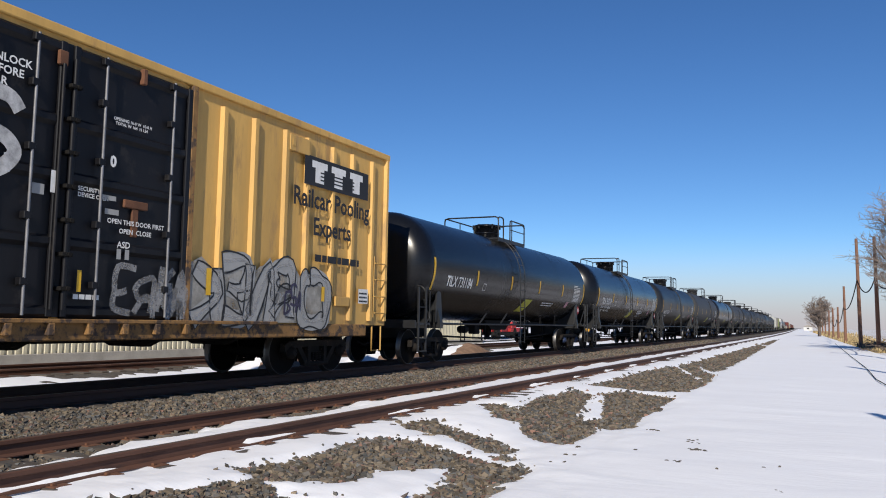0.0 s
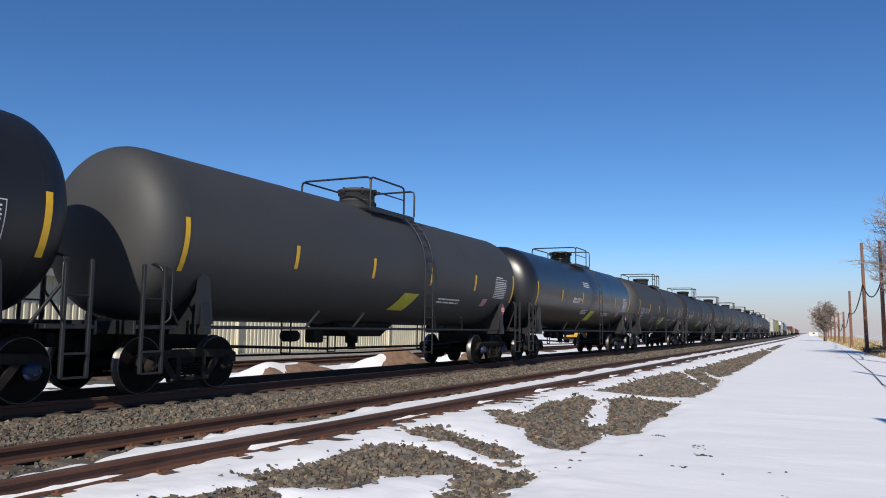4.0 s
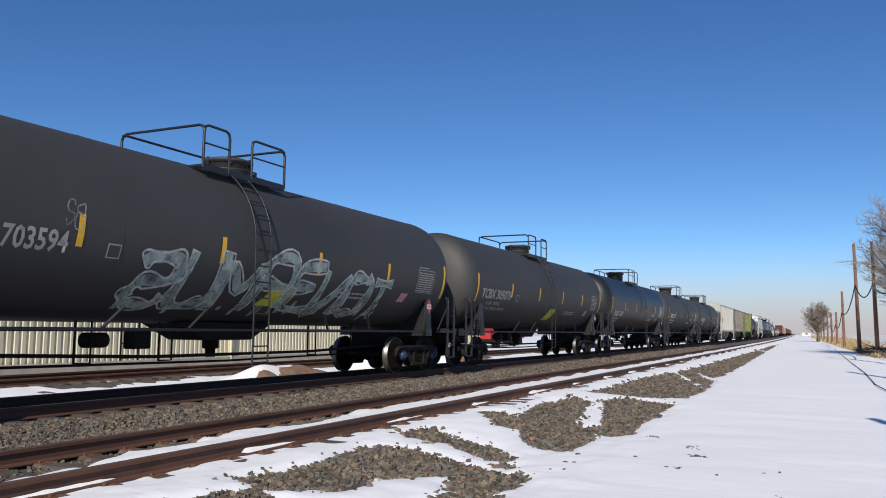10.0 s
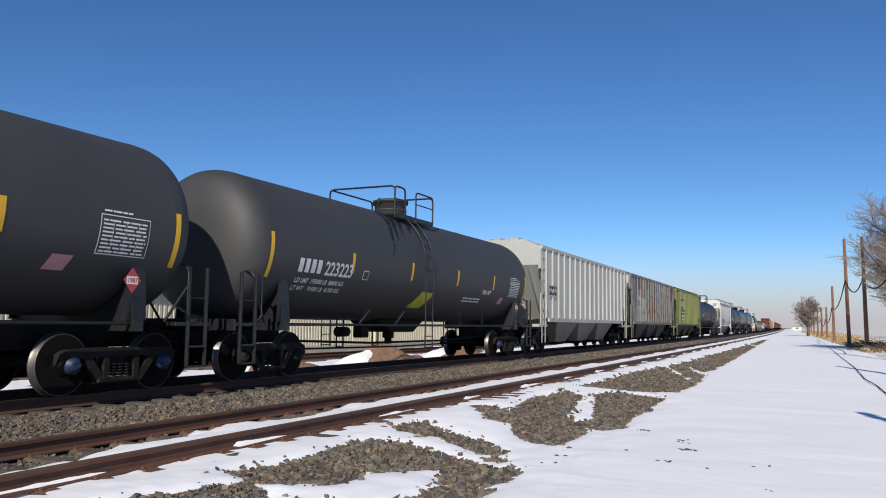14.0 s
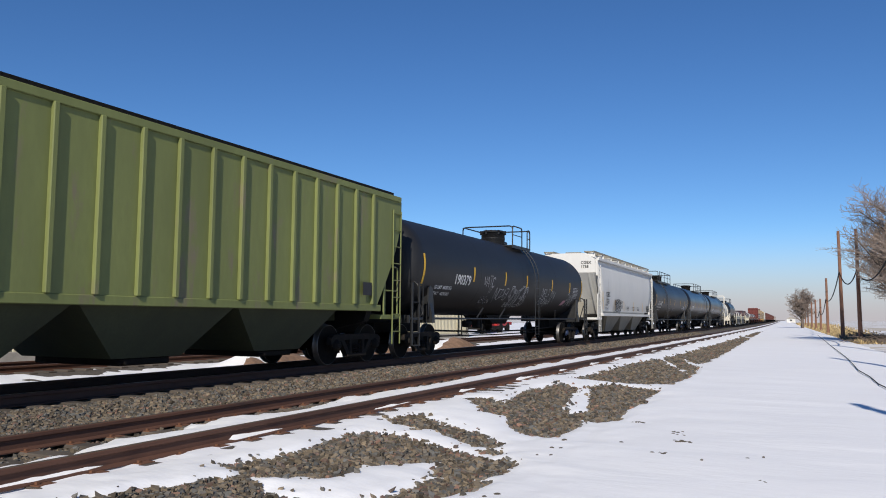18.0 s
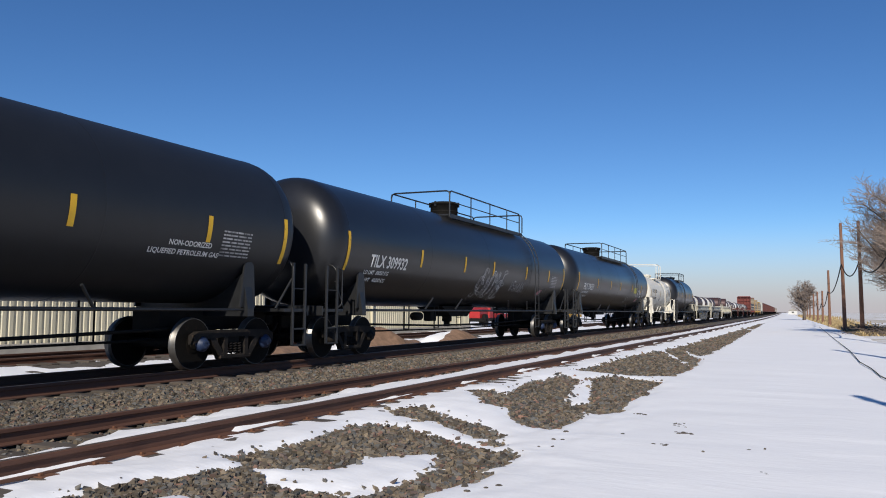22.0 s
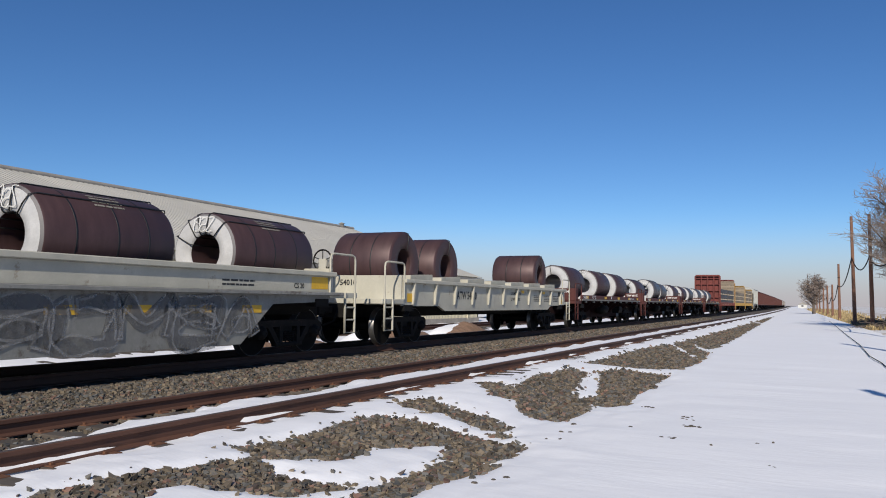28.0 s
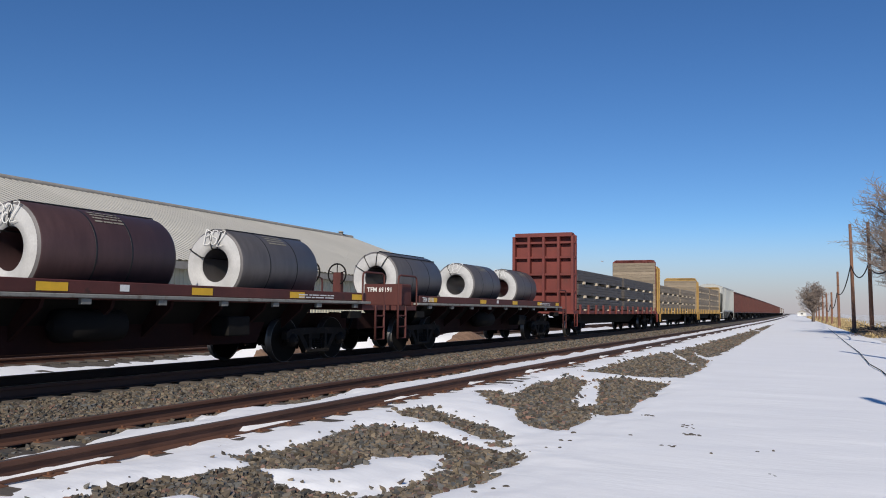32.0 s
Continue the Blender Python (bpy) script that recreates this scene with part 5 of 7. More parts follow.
    if i == 12:                                      # dark spill running down from the manway
        for k, (yy, low, w) in enumerate(((-2.6, 2.75, 0.16), (-2.2, 3.2, 0.22), (-1.75, 3.45, 0.2), (-1.2, 3.55, 0.3), (-0.5, 3.6, 0.2))):
            s = Shape()
            pts = [(yy + 0.1 * q + 0.05 * math.sin(q * 2.0 + k), low + (4.35 - low) * q / 6, w * (0.12 + 0.88 * q / 6)) for q in range(7)]
            for py, pz, pw in pts:
                a = (pz - TK[1]) / TK[0]
                for e in (-pw, pw):
                    s.v.append(((TK[0] + 0.005 + 0.0005 * k) * math.cos(a), py + e, TK[1] + (TK[0] + 0.005 + 0.0005 * k) * math.sin(a)))
            s.f = [(2 * q, 2 * q + 1, 2 * q + 3, 2 * q + 2) for q in range(6)]
            s.smooth = [True] * 6
            part("spill_streak", s, M_SPILL, car, "dark oily spill streak")
    if i == 4:                                       # notices on the clean black shell
        letters(car, "THERMAL PROTECTION\nSYSTEM EQUIPPED", -2.9, 2.35, 0.12, M_WHITE, TK)
        bars(car, -1.35, -0.45, 2.95, 3.2, 3, M_WHITE, TK, seed=77)
        bars(car, -1.2, -0.3, 1.75, 2.0, 3, M_WHITE, TK, seed=78)
    if i == 7:                                       # a soft blurred white scrawl
        spray(car, "ENSBOR", -4.4, -1.4, 1.5, 2.0, M_CHALK, TK, seed=8, wide=0.075, wild=0.2, drips=8, label="soft white sprayed cloud")
        spray(car, "ENSBOR", -4.4, -1.4, 1.5, 2.0, M_GRAFW, TK, seed=8, wide=0.02, fat=0.05, wild=0.2, label="soft white sprayed letters")
    TRAIN.append((car, s0))

# longer tank cars
LSTR = [-8.75, -5.0, -2.0, 0.42, 3.8, 6.6, 8.75]
for i, (s0, paint, half, mark, long_deck, plat, tags, label) in enumerate([
        (306.7, M_LONG, 8.5, "190379", False, (-0.2, 1.85), ((-4.0, -3.0, 2.15, 2.45, "VATC"), (-2.75, -1.5, 1.75, 2.15, "NOKE"), (-3.85, -2.9, 1.5, 1.75, "ESAGR"), (-1.25, 0.6, 1.45, 2.2, "SOTES"), (2.45, 3.5, 1.95, 2.25, "NELT"), (3.7, 4.3, 1.95, 2.25, "NV"), (2.4, 3.9, 1.6, 1.85, "ESOMAR"), (6.2, 7.4, 1.6, 2.15, "SANE")), "long black tank car covered with small white scrawls"),
        (344.95, M_BLACK, 8.8, "TILX 310002", True, (-5.1, 1.15), ((-2.0, -0.6, 1.6, 1.9, "ERAS"), (0.2, 1.2, 1.6, 1.95, "NOV")), "long black tank car with a long railed deck"),
        (364.9, M_SHINE, 8.75, "TILX 309932", True, (-2.2, 4.6), ((-0.75, 1.7, 1.5, 2.35, "SENOMBE"), (2.4, 3.9, 1.75, 2.1, "VSAHURS"), (6.0, 6.9, 1.65, 1.95, "GSA")), "long black tank car with white outlined graffiti"),
        (384.95, M_SHINE, 8.75, "TILX 304559", True, (-2.2, 4.3), ((2.6, 3.6, 1.5, 1.9, "KETY"),), "long black tank car with a railed deck and red stickers")]):
    TK = (1.38, 2.56) if i == 0 else (RS, ZC)
    car = tank_base(label, half, *TK, paint, 7.9, 1.2 if not long_deck else -4.75 if i == 1 else 4.6, plat, long_deck, frame_end=half + 0.9, mh=0.0 if i == 1 else 0.4 if i == 0 else None)
    stripes(car, [q * half / 8.75 for q in LSTR], TK)
    if mark[0].isalpha():
        letters(car, mark, -half + 1.05, 2.1, 0.42, M_WHITE, TK, stretch=0.85)
    else:
        letters(car, mark, -6.35, 2.1, 0.42, M_WHITE, TK)
    letters(car, "LD LMT  163300 LB  74100 KG" if i == 1 else "LD LMT  88050 KG", -half + 0.9, 1.9, 0.15, M_WHITE, TK)
    letters(car, "LT WT    99700 LB  45200 KG" if i == 1 else "LT WT   40250 KG", -half + 0.9, 1.7, 0.15, M_WHITE, TK)
    bars(car, 7.0, 7.8, 2.0, 2.5, 8, M_GRAFW, TK, seed=i + 60, name="data_panel")
    if i == 1:
        letters(car, "NON-ODORIZED", 5.75, 2.12, 0.13, M_WHITE, TK)
        letters(car, "LIQUEFIED PETROLEUM GAS", 5.35, 1.96, 0.13, M_WHITE, TK)
    if i != 1:
        patch(car, 5.7, 6.1, 1.6, 1.85, M_PINK, TK, skew=0.2, name="sticker", label="red and white striped sticker")
    if s0 > 380:
        letters(car, "LIQUEFIED\nPETROLEUM GAS\nNON-ODORIZED", 5.5, 2.25, 0.17, M_WHITE, TK)
        patch(car, 4.4, 5.3, 2.15, 2.5, M_LIME, TK, name="caution_placard", label="yellow caution sheet")
    for k, (a, b, c, e, n) in enumerate(tags):
        swollen = n in ("SENOMBE", "SOTES")
        spray(car, n, a, b, c, e, M_GRAFW if k != 2 else M_CHALK, TK, seed=i * 9 + k + 100, wide=0.014, fat=0.05 if swollen else 0.0, wild=0.2 if swollen else 0.12, drips=3)
    TRAIN.append((car, s0))

# the short white tank car and the short black one behind it
car = tank_base("short dusty white tank car with white railings", 4.5, 1.27, 2.35, M_WHITETANK, 4.25, 0.85, (-0.72, 1.2), trim=M_WHITETANK, frame_end=5.75, dome_h=0.12, rail_h=0.9, mh=0.1)
KT = (1.27, 2.35)
letters(car, "KCCX", -3.85, 2.4, 0.34, M_INK, KT, stretch=0.95)
letters(car, "3207", -2.6, 2.4, 0.34, M_INK, KT, stretch=0.95)
stripes(car, [-4.4, -2.72, -0.5, 1.6, 2.9], KT, False, M_OCHRE, 2.15, 2.6)
patch(car, -4.48, -4.38, 1.75, 2.75, M_OCHRE, KT, name="reflective_stripe")
patch(car, 4.38, 4.46, 1.75, 2.75, M_OCHRE, KT, name="reflective_stripe")
letters(car, "SULFURIC ACID", 3.25, 2.95, 0.13, M_INK, KT, stretch=0.9)
for y0, y1, z0, z1, n in ((-3.9, -2.3, 1.95, 2.15, 2), (-1.1, -0.6, 1.85, 2.1, 4), (1.8, 2.5, 2.0, 2.4, 6), (2.6, 3.0, 1.7, 1.9, 3), (3.3, 4.2, 2.25, 2.8, 8)):
    bars(car, y0, y1, z0, z1, n, M_SOOT, KT, seed=int(y0 * 10) + 60)
TRAIN.append((car, 400.95))
car = tank_base("short plain black tank car with bent hand rails", 5.0, 1.4, 2.55, M_SHINE, 4.75, -1.6, (-1.5, 1.7), frame_end=6.25, dome_h=0.1, rail_h=0.45)
letters(car, "VTCX 002", -3.6, 2.35, 0.34, M_GRAFW, (1.4, 2.55))
stripes(car, [-4.9, -2.2, 0.3, 2.6, 4.9], (1.4, 2.55), False)
TRAIN.append((car, 413.75))

# ---- boxcar ----
def boxcar():
    car = thing("boxcar", "weathered yellow boxcar with black plug doors and grey graffiti", "boxcar")
    H, W, L = 5.12, 1.47, 9.22
    part("body", Shape().prism([(-W, 1.02), (W, 1.02), (W, H - 0.12), (0.75, H + 0.02), (-0.75, H + 0.02), (-W, H - 0.12)], -L, L), M_BOXYEL, car)
    for s in (1, -1):
        part("roof_rail", Shape().box(min(s * W, s * (W + 0.07)), max(s * W, s * (W + 0.07)), -L, L, H - 0.2, H - 0.06, 0.015), M_BOXYEL, car)
        part("side_sill", Shape().box(min(s * (W - 0.1), s * (W + 0.05)), max(s * (W - 0.1), s * (W + 0.05)), -L + 0.9, L - 0.9, 0.78, 1.04, 0.02), M_GRIME, car, "grimy rust-streaked side sill")
    for sgn in (1, -1):
        for yy in (2.72, 3.43, 4.27, 5.2, 5.92, 6.84, 7.62, 8.47, 9.12):
            for s in (1, -1):
                q = sgn * W
                part("side_post", Shape().prism([(q, s * yy - 0.075), (q + sgn * 0.075, s * yy - 0.045), (q + sgn * 0.075, s * yy + 0.045), (q, s * yy + 0.075)], 1.12, H - 0.35 if yy < 9 else H - 0.2, "z"), M_BOXYEL, car)
    for y0, y1, rods in ((-2.6, 0.2, (-2.2, -0.95, -0.27)), (0.32, 2.6, (0.84, 2.16))):
        d = part("door", Shape().box(W - 0.02, W + 0.04, y0, y1, 1.1, H - 0.28, 0.01), M_DOORBLK, car, "black plug door with scuffs")
        for z in (1.12, 2.05, 2.95, 3.7, H - 0.42):
            part("door_beam", Shape().prism([(W + 0.04, z - 0.04), (W + 0.085, z + 0.02), (W + 0.085, z + 0.1), (W + 0.04, z + 0.14)], y0 + 0.02, y1 - 0.02), M_DOORBLK, d)
        for yy in (y0 + 0.05, y1 - 0.05):
            part("door_stile", Shape().box(W + 0.04, W + 0.095, yy - 0.05, yy + 0.05, 1.1, H - 0.28, 0.012), M_DOORBLK, d)
        for yy in rods:
            part("lock_rod", Shape().tube([(W + 0.13, yy, 1.12), (W + 0.13, yy, H - 0.3)], 0.02, 6), M_ROD, d, "worn bare steel lock rod")
            for z in (1.5, 2.35, 3.25, 4.1, H - 0.42):
                part("rod_bracket", Shape().box(W + 0.05, W + 0.15, yy - 0.07, yy + 0.04, z, z + 0.1, 0.008), M_DOORBLK, d)
    part("door_seam", Shape().box(W - 0.01, W + 0.06, 0.2, 0.32, 1.1, H - 0.28), M_DOORBLK, car)
    part("door_bar", Shape().tube([(W + 0.15, 0.3, 1.2), (W + 0.15, 0.3, H - 0.5)], 0.03, 8), M_DOORBLK, car, "black upright locking bar")
    part("door_bar", Shape().tube([(W + 0.12, 0.14, 1.2), (W + 0.12, 0.14, H - 0.6)], 0.026, 8), M_DOORBLK, car, "black upright locking bar")
    for i in range(7):
        part("door_latch", Shape().box(W + 0.05, W + 0.19, 0.22, 0.4, 1.45 + i * 0.46, 1.51 + i * 0.46, 0.01).lathe([(W + 0.17, 0.035), (W + 0.2, 0.03)], "x", (0, 0.34, 1.48 + i * 0.46), 8), M_UNDER, car)
    part("latch_plate", Shape().box(W + 0.06, W + 0.12, 0.06, 0.2, H - 0.62, H - 0.42, 0.01), M_RUST, car, "rusty latch plate")
    part("door_stop", Shape().box(W + 0.05, W + 0.14, 1.5, 1.58, H - 0.5, H - 0.26, 0.01), M_RUST, car, "rusty door stop")
    part("crank_box", Shape().box(W + 0.05, W + 0.1, 1.3, 1.75, 2.72, 2.84, 0.01).box(W + 0.05, W + 0.09, 1.46, 1.58, 2.3, 2.72, 0.01), M_RUST, car, "rust-stained crank plate")
    for a, b, c, e in ((0.84, 1.14, 2.78, 2.85), (0.95, 1.2, 2.58, 2.66), (-0.22, -0.04, 2.7, 2.84), (1.2, 1.28, 1.95, 2.1), (1.35, 1.43, 1.95, 2.1)):
        patch(car, a, b, c, e, M_GRAFF, x=W + 0.1, name="worn_tag")
    for yy in (-2.68, 2.66):
        part("door_post", Shape().box(W, W + 0.1, yy - 0.06, yy + 0.06, 1.05, H - 0.2, 0.01), M_GRIME, car, "rusty door post")
    patch(car, 0.55, 0.62, 1.45, 1.75, M_YELLOW, x=W + 0.1, name="reflective_stripe")
    patch(car, 0.05, 0.13, 2.75, 3.05, M_WHITE, x=W + 0.1, name="seal_tag")
    for k in range(9):
        yy = -2.3 + k * 0.62
        part("door_track_bracket", Shape().box(W + 0.04, W + 0.14, yy - 0.05, yy + 0.05, 0.86, 1.02, 0.01), M_GRIME, car)
    part("door_track", Shape().box(W + 0.06, W + 0.13, -5.0, 5.0, 1.02, 1.08, 0.01), M_GRIME, car)
    letters(car, "UNLOCK\nBEFORE\nCAR", -0.95, 4.3, 0.15, M_WHITE, x=W + 0.1, name="lettering")
    letters(car, "OPEN THIS DOOR FIRST", 1.0, 2.46, 0.1, M_WHITE, x=W + 0.1)
    letters(car, "OPEN  CLOSE", 1.22, 2.33, 0.1, M_WHITE, x=W + 0.1)
    letters(car, "SECURITY\nDEVICE OPEN", 0.48, 2.85, 0.085, M_WHITE, x=W + 0.1)
    letters(car, "ASD", 1.2, 2.12, 0.13, M_WHITE, x=W + 0.1)
    letters(car, "0", 1.0, 3.28, 0.22, M_WHITE, x=W + 0.1, bold=0.01)
    letters(car, "OPENING 16-0 W  10-0 H\n  TOTAL W 164  H 124", 1.02, 3.97, 0.065, M_WHITE, x=W + 0.1)
    bars(car, 0.5, 0.95, 1.35, 1.5, 1, M_WHITE, None, W + 0.1, seed=5)
    # the owner's sign, as plain shapes
    patch(car, 5.75, 8.2, 3.82, 4.42, M_INK, x=W + 0.082, name="owner_sign", label="black sign with plain white shapes")
    for k, (a, b) in enumerate(((6.0, 6.55), (6.7, 7.25), (7.42, 7.95))):
        patch(car, a, b, 4.2, 4.34, M_WHITE, x=W + 0.086, name="sign_bar")
        patch(car, a + 0.12, b - 0.12, 3.9, 4.2, M_WHITE, x=W + 0.086, name="sign_bar", skew=0.0)
    for k in range(3):
        patch(car, 6.3, 7.6, 3.96 + k * 0.075, 3.99 + k * 0.075, M_INK, x=W + 0.089, name="sign_stripe")
    part("card_plate", Shape().box(W + 0.01, W + 0.09, 5.25, 5.9, 4.4, 4.72, 0.01).box(W + 0.09, W + 0.1, 5.32, 5.42, 4.5, 4.64), M_BOXYEL, car)
    part("splice_plate", Shape().box(W + 0.02, W + 0.085, 7.0, 7.55, 1.42, 1.62, 0.01), M_BOXYEL, car)
    letters(car, "Railcar Pooling", 5.4, 3.38, 0.52, M_INK, x=W + 0.082, stretch=0.92)
    letters(car, "Experts", 6.1, 2.84, 0.5, M_INK, x=W + 0.082, stretch=0.92)
    bars(car, 6.2, 7.9, 2.3, 2.62, 1, M_INK, None, W + 0.082, seed=7, name="owner_bar")
    patch(car, 7.9, 8.3, 1.5, 1.82, M_WHITE, x=W + 0.082, name="data_box")
    bars(car, 7.93, 8.27, 1.53, 1.79, 3, M_INK, None, W + 0.084, seed=4)
    # sprayed letter shapes: silver fill, black outlines, pale edges
    fill = Shape()
    outline = [(2.7, 1.0)] + [(2.72 + 0.25 * k, 2.02 + 0.22 * math.sin(k * 1.9) + 0.1 * math.sin(k * 4.3)) for k in range(17)] + [(6.8, 1.0)]
    for (a, za), (b, zb) in zip(outline, outline[1:]):
        fill.add([(W + 0.079, a, 1.06), (W + 0.079, b, 1.06), (W + 0.079, b, max(1.07, zb)), (W + 0.079, a, max(1.07, za))], [(0, 1, 2, 3)])
    part("graffiti", fill, M_SILVER, car, "thin silver-grey sprayed ground")
    for text, y0, y1, sd in (("KENR", 2.75, 5.5, 31), ("O", 5.75, 6.7, 32)):
        spray(car, text, y0, y1, 1.15, 2.1, M_GRAFF, x=W + 0.068, seed=sd, wide=0.16, wild=0.1, slant=0.0, turned=text != "O", label="silver-grey sprayed letter shapes")
        spray(car, text, y0, y1, 1.15, 2.1, M_INK, x=W + 0.072, seed=sd, wide=0.016, fat=0.165, wild=0.1, slant=0.0, turned=text != "O", label="thin black sprayed outlines")
        spray(car, text, y0 + 0.03, y1 + 0.03, 1.17, 2.12, M_CHALK, x=W + 0.073, seed=sd, wide=0.03, wild=0.1, slant=0.0, turned=text != "O", label="pale sprayed highlights")
    spray(car, "GSA", 5.2, 5.75, 1.3, 1.75, M_VIOLET, x=W + 0.08, seed=37, wide=0.025, wild=0.25, label="small dark violet scrawl")
    patch(car, 3.08, 3.2, 1.5, 1.95, M_YELLOW, x=W + 0.095, name="reflective_stripe")
    patch(car, 6.45, 6.56, 1.5, 1.8, M_YELLOW, x=W + 0.095, name="reflective_stripe")
    spray(car, "S", -1.6, -0.45, 2.9, 3.85, M_GRAFW, x=W + 0.09, seed=33, wide=0.1, wild=0.05, drips=7, label="broad white sprayed curve with drips")
    spray(car, "ERMN", 1.15, 2.6, 1.2, 1.75, M_CHALK, x=W + 0.09, seed=34, wide=0.05, wild=0.2, drips=4)
    spray(car, "KA", 2.0, 2.6, 1.2, 1.9, M_CHALK, x=W + 0.09, seed=38, wide=0.06, wild=0.2)
    for s in (1, -1):
        part("end_ladder", Shape().tube([(W + 0.05, s * 8.6, 1.2), (W + 0.05, s * 8.6, 2.6)], 0.018, 6).tube([(W + 0.05, s * 9.1, 1.2), (W + 0.05, s * 9.1, 2.6)], 0.018, 6), M_BOXYEL, car)
        for k in range(4):
            part("ladder_rung", Shape().tube([(W + 0.09, s * 8.6, 1.3 + k * 0.38), (W + 0.09, s * 9.1, 1.3 + k * 0.38)], 0.016, 5), M_BOXYEL, car)
        part("sill_step", Shape().tube([(W, s * 8.65, 1.0), (W, s * 8.65, 0.45), (W, s * 9.05, 0.45), (W, s * 9.05, 1.0)], 0.02, 6), M_BOXYEL, car)
        truck(car, s * 7.1)
        coupler(car, s * 9.2, s)
    part("centre_sill", Shape().box(-0.35, 0.35, -9.2, 9.2, 0.7, 1.05, 0.02), M_UNDER, car)
    for yy in (-4.5, -2, 0.5, 3, 5.0):
        part("cross_bearer", Shape().prism([(-1.35, 1.02), (1.35, 1.02), (0.4, 0.62), (-0.4, 0.62)], yy - 0.08, yy + 0.08), M_UNDER, car)
    part("brake_gear", Shape().box(0.3, 0.9, -3.6, -2.9, 0.45, 0.95, 0.04).lathe([(-1.4, 0.18), (-0.6, 0.18)], "y", (0.6, 0, 0.7), 12), M_UNDER, car)
    return car


TRAIN.append((boxcar(), 7.3))


# ---- covered hoppers ----
def hopper(name, label, paint, chute, half, ribs=0, curved=False, top=4.12, bays=3, trim=None, roof_walk=None, tc=None, slope_end=2.05, peak=0.32, rib_reach=None):
    trim = trim or paint
    car = thing(name, label, "hopper car", "hopper cars of the train")
    W = 1.5
    sill = 1.36
    if curved:
        out = [(W * (0.80 + 0.2 * math.sin(math.pi * (0.12 + 0.76 * k / 10)) ** 0.7), sill + 0.14 + (top - sill - 0.14) * k / 10) for k in range(11)]
        sec = [(1.25, sill - 0.02)] + out + [(0.9, top + peak), (-0.9, top + peak)] + [(-x, z) for x, z in out[::-1]] + [(-1.25, sill - 0.02)]
    else:
        sec = [(-W, sill), (W, sill), (W, top), (0.8, top + peak), (-0.8, top + peak), (-W, top)]
    # body: full height in the middle, sloped sheets at both ends
    body = Shape()
    n = len(sec)
    slope = [(-half + 0.02, 0.60), (-half + slope_end, 0.0), (half - slope_end, 0.0), (half - 0.02, 0.60)]
    rings = []
    for yy, lift in slope:
        ring = []
        for x, z in sec:
            zz = max(z, sill + (top - sill) * lift * 1.25)
            ring.append((x * (0.985 if lift else 1), yy, zz))
        rings.append(ring)
    body.v = [p for ring in rings for p in ring]
    body.f = [(i * n + k, i * n + (k + 1) % n, (i + 1) * n + (k + 1) % n, (i + 1) * n + k) for i in range(3) for k in range(n)] + [list(range(n))[::-1], list(range(3 * n, 4 * n))]
    body.smooth = [False] * len(body.f)
    part("body", body, paint, car)
    # side sheets: they run on past the sloped floor and are cut off aslant
    edge = [(x, z) for x, z in (sec[1:12] if curved else [(W, sill + (top - sill) * k / 8) for k in range(9)]) if x > 0]
    lip = sill + (top - sill) * 0.75
    cols = 16
    for k in (1, -1):
        c = Shape()
        for x, z in edge:
            reach = half - 0.02 - 1.15 * (1 - min(1, max(0, (z - sill) / (lip - sill)))) ** 1.4
            c.v += [(k * (x + 0.004), -reach + 2 * reach * q / cols, z) for q in range(cols + 1)]
            c.v += [(k * (x - 0.016), -reach + 2 * reach * q / cols, z) for q in range(cols + 1)]
        m, rows = cols + 1, len(edge)
        for r in range(rows - 1):
            for q in range(cols):
                for lay in (0, m):
                    o = 2 * m * r + lay + q
                    c.f.append([o, o + 1, o + 2 * m + 1, o + 2 * m])
            for q in (0, cols):
                o = 2 * m * r + q
                c.f.append([o, o + m, o + 3 * m, o + 2 * m])
        c.smooth = [curved] * len(c.f)
        part("side_sheet", c, paint, car)
    for s in (1, -1):
        for x in (-1.0, -0.35, 0.35, 1.0):
            part("slope_stiffener", Shape().prism([(s * (half - 0.1), lip), (s * (half + 0.0), lip - 0.02), (s * (half - slope_end + 0.1), sill - 0.1), (s * (half - slope_end - 0.02), sill)], x - 0.04, x + 0.04, "x"), trim, car)
        part("end_box", Shape().box(-0.9, 0.5, min(s * (half - 1.35), s * (half - 1.1)), max(s * (half - 1.35), s * (half - 1.1)), 1.16, 1.95, 0.03), chute, car)
        part("centre_plate", Shape().box(-0.5, 0.5, min(s * (half - 2.6), s * (half - 0.9)), max(s * (half - 2.6), s * (half - 0.9)), 1.0, 1.36, 0.02), chute, car)
        for k in (1, -1):
            part("corner_post", Shape().box(min(k * 1.40, k * 1.5), max(k * 1.40, k * 1.5), s * half - 0.06, s * half + 0.06, top - 0.85, top - 0.05, 0.01), trim, car)
            part("end_brace", Shape().tube([(k * 1.42, s * (half - 1.15), sill), (k * 1.42, s * (half - 0.1), sill + (top - sill) * 0.75)], 0.045, 6), trim, car)
            part("end_post", Shape().box(min(k * 1.36, k * 1.42), max(k * 1.36, k * 1.42), s * (half - 0.6) - 0.03, s * (half - 0.6) + 0.03, 1.1, sill + (top - sill) * 0.6, 0.008), trim, car)
            part("end_handrail", Shape().tube(bent([(k * 1.46, s * (half - 0.05), 1.1), (k * 1.46, s * (half - 0.05), 2.35), (k * 1.46, s * (half - 0.75), 2.35), (k * 1.46, s * (half - 0.75), 1.1)]), 0.024, 6).tube([(k * 1.46, s * (half - 0.05), 1.75), (k * 1.46, s * (half - 0.75), 1.75)], 0.02, 6), trim, car)
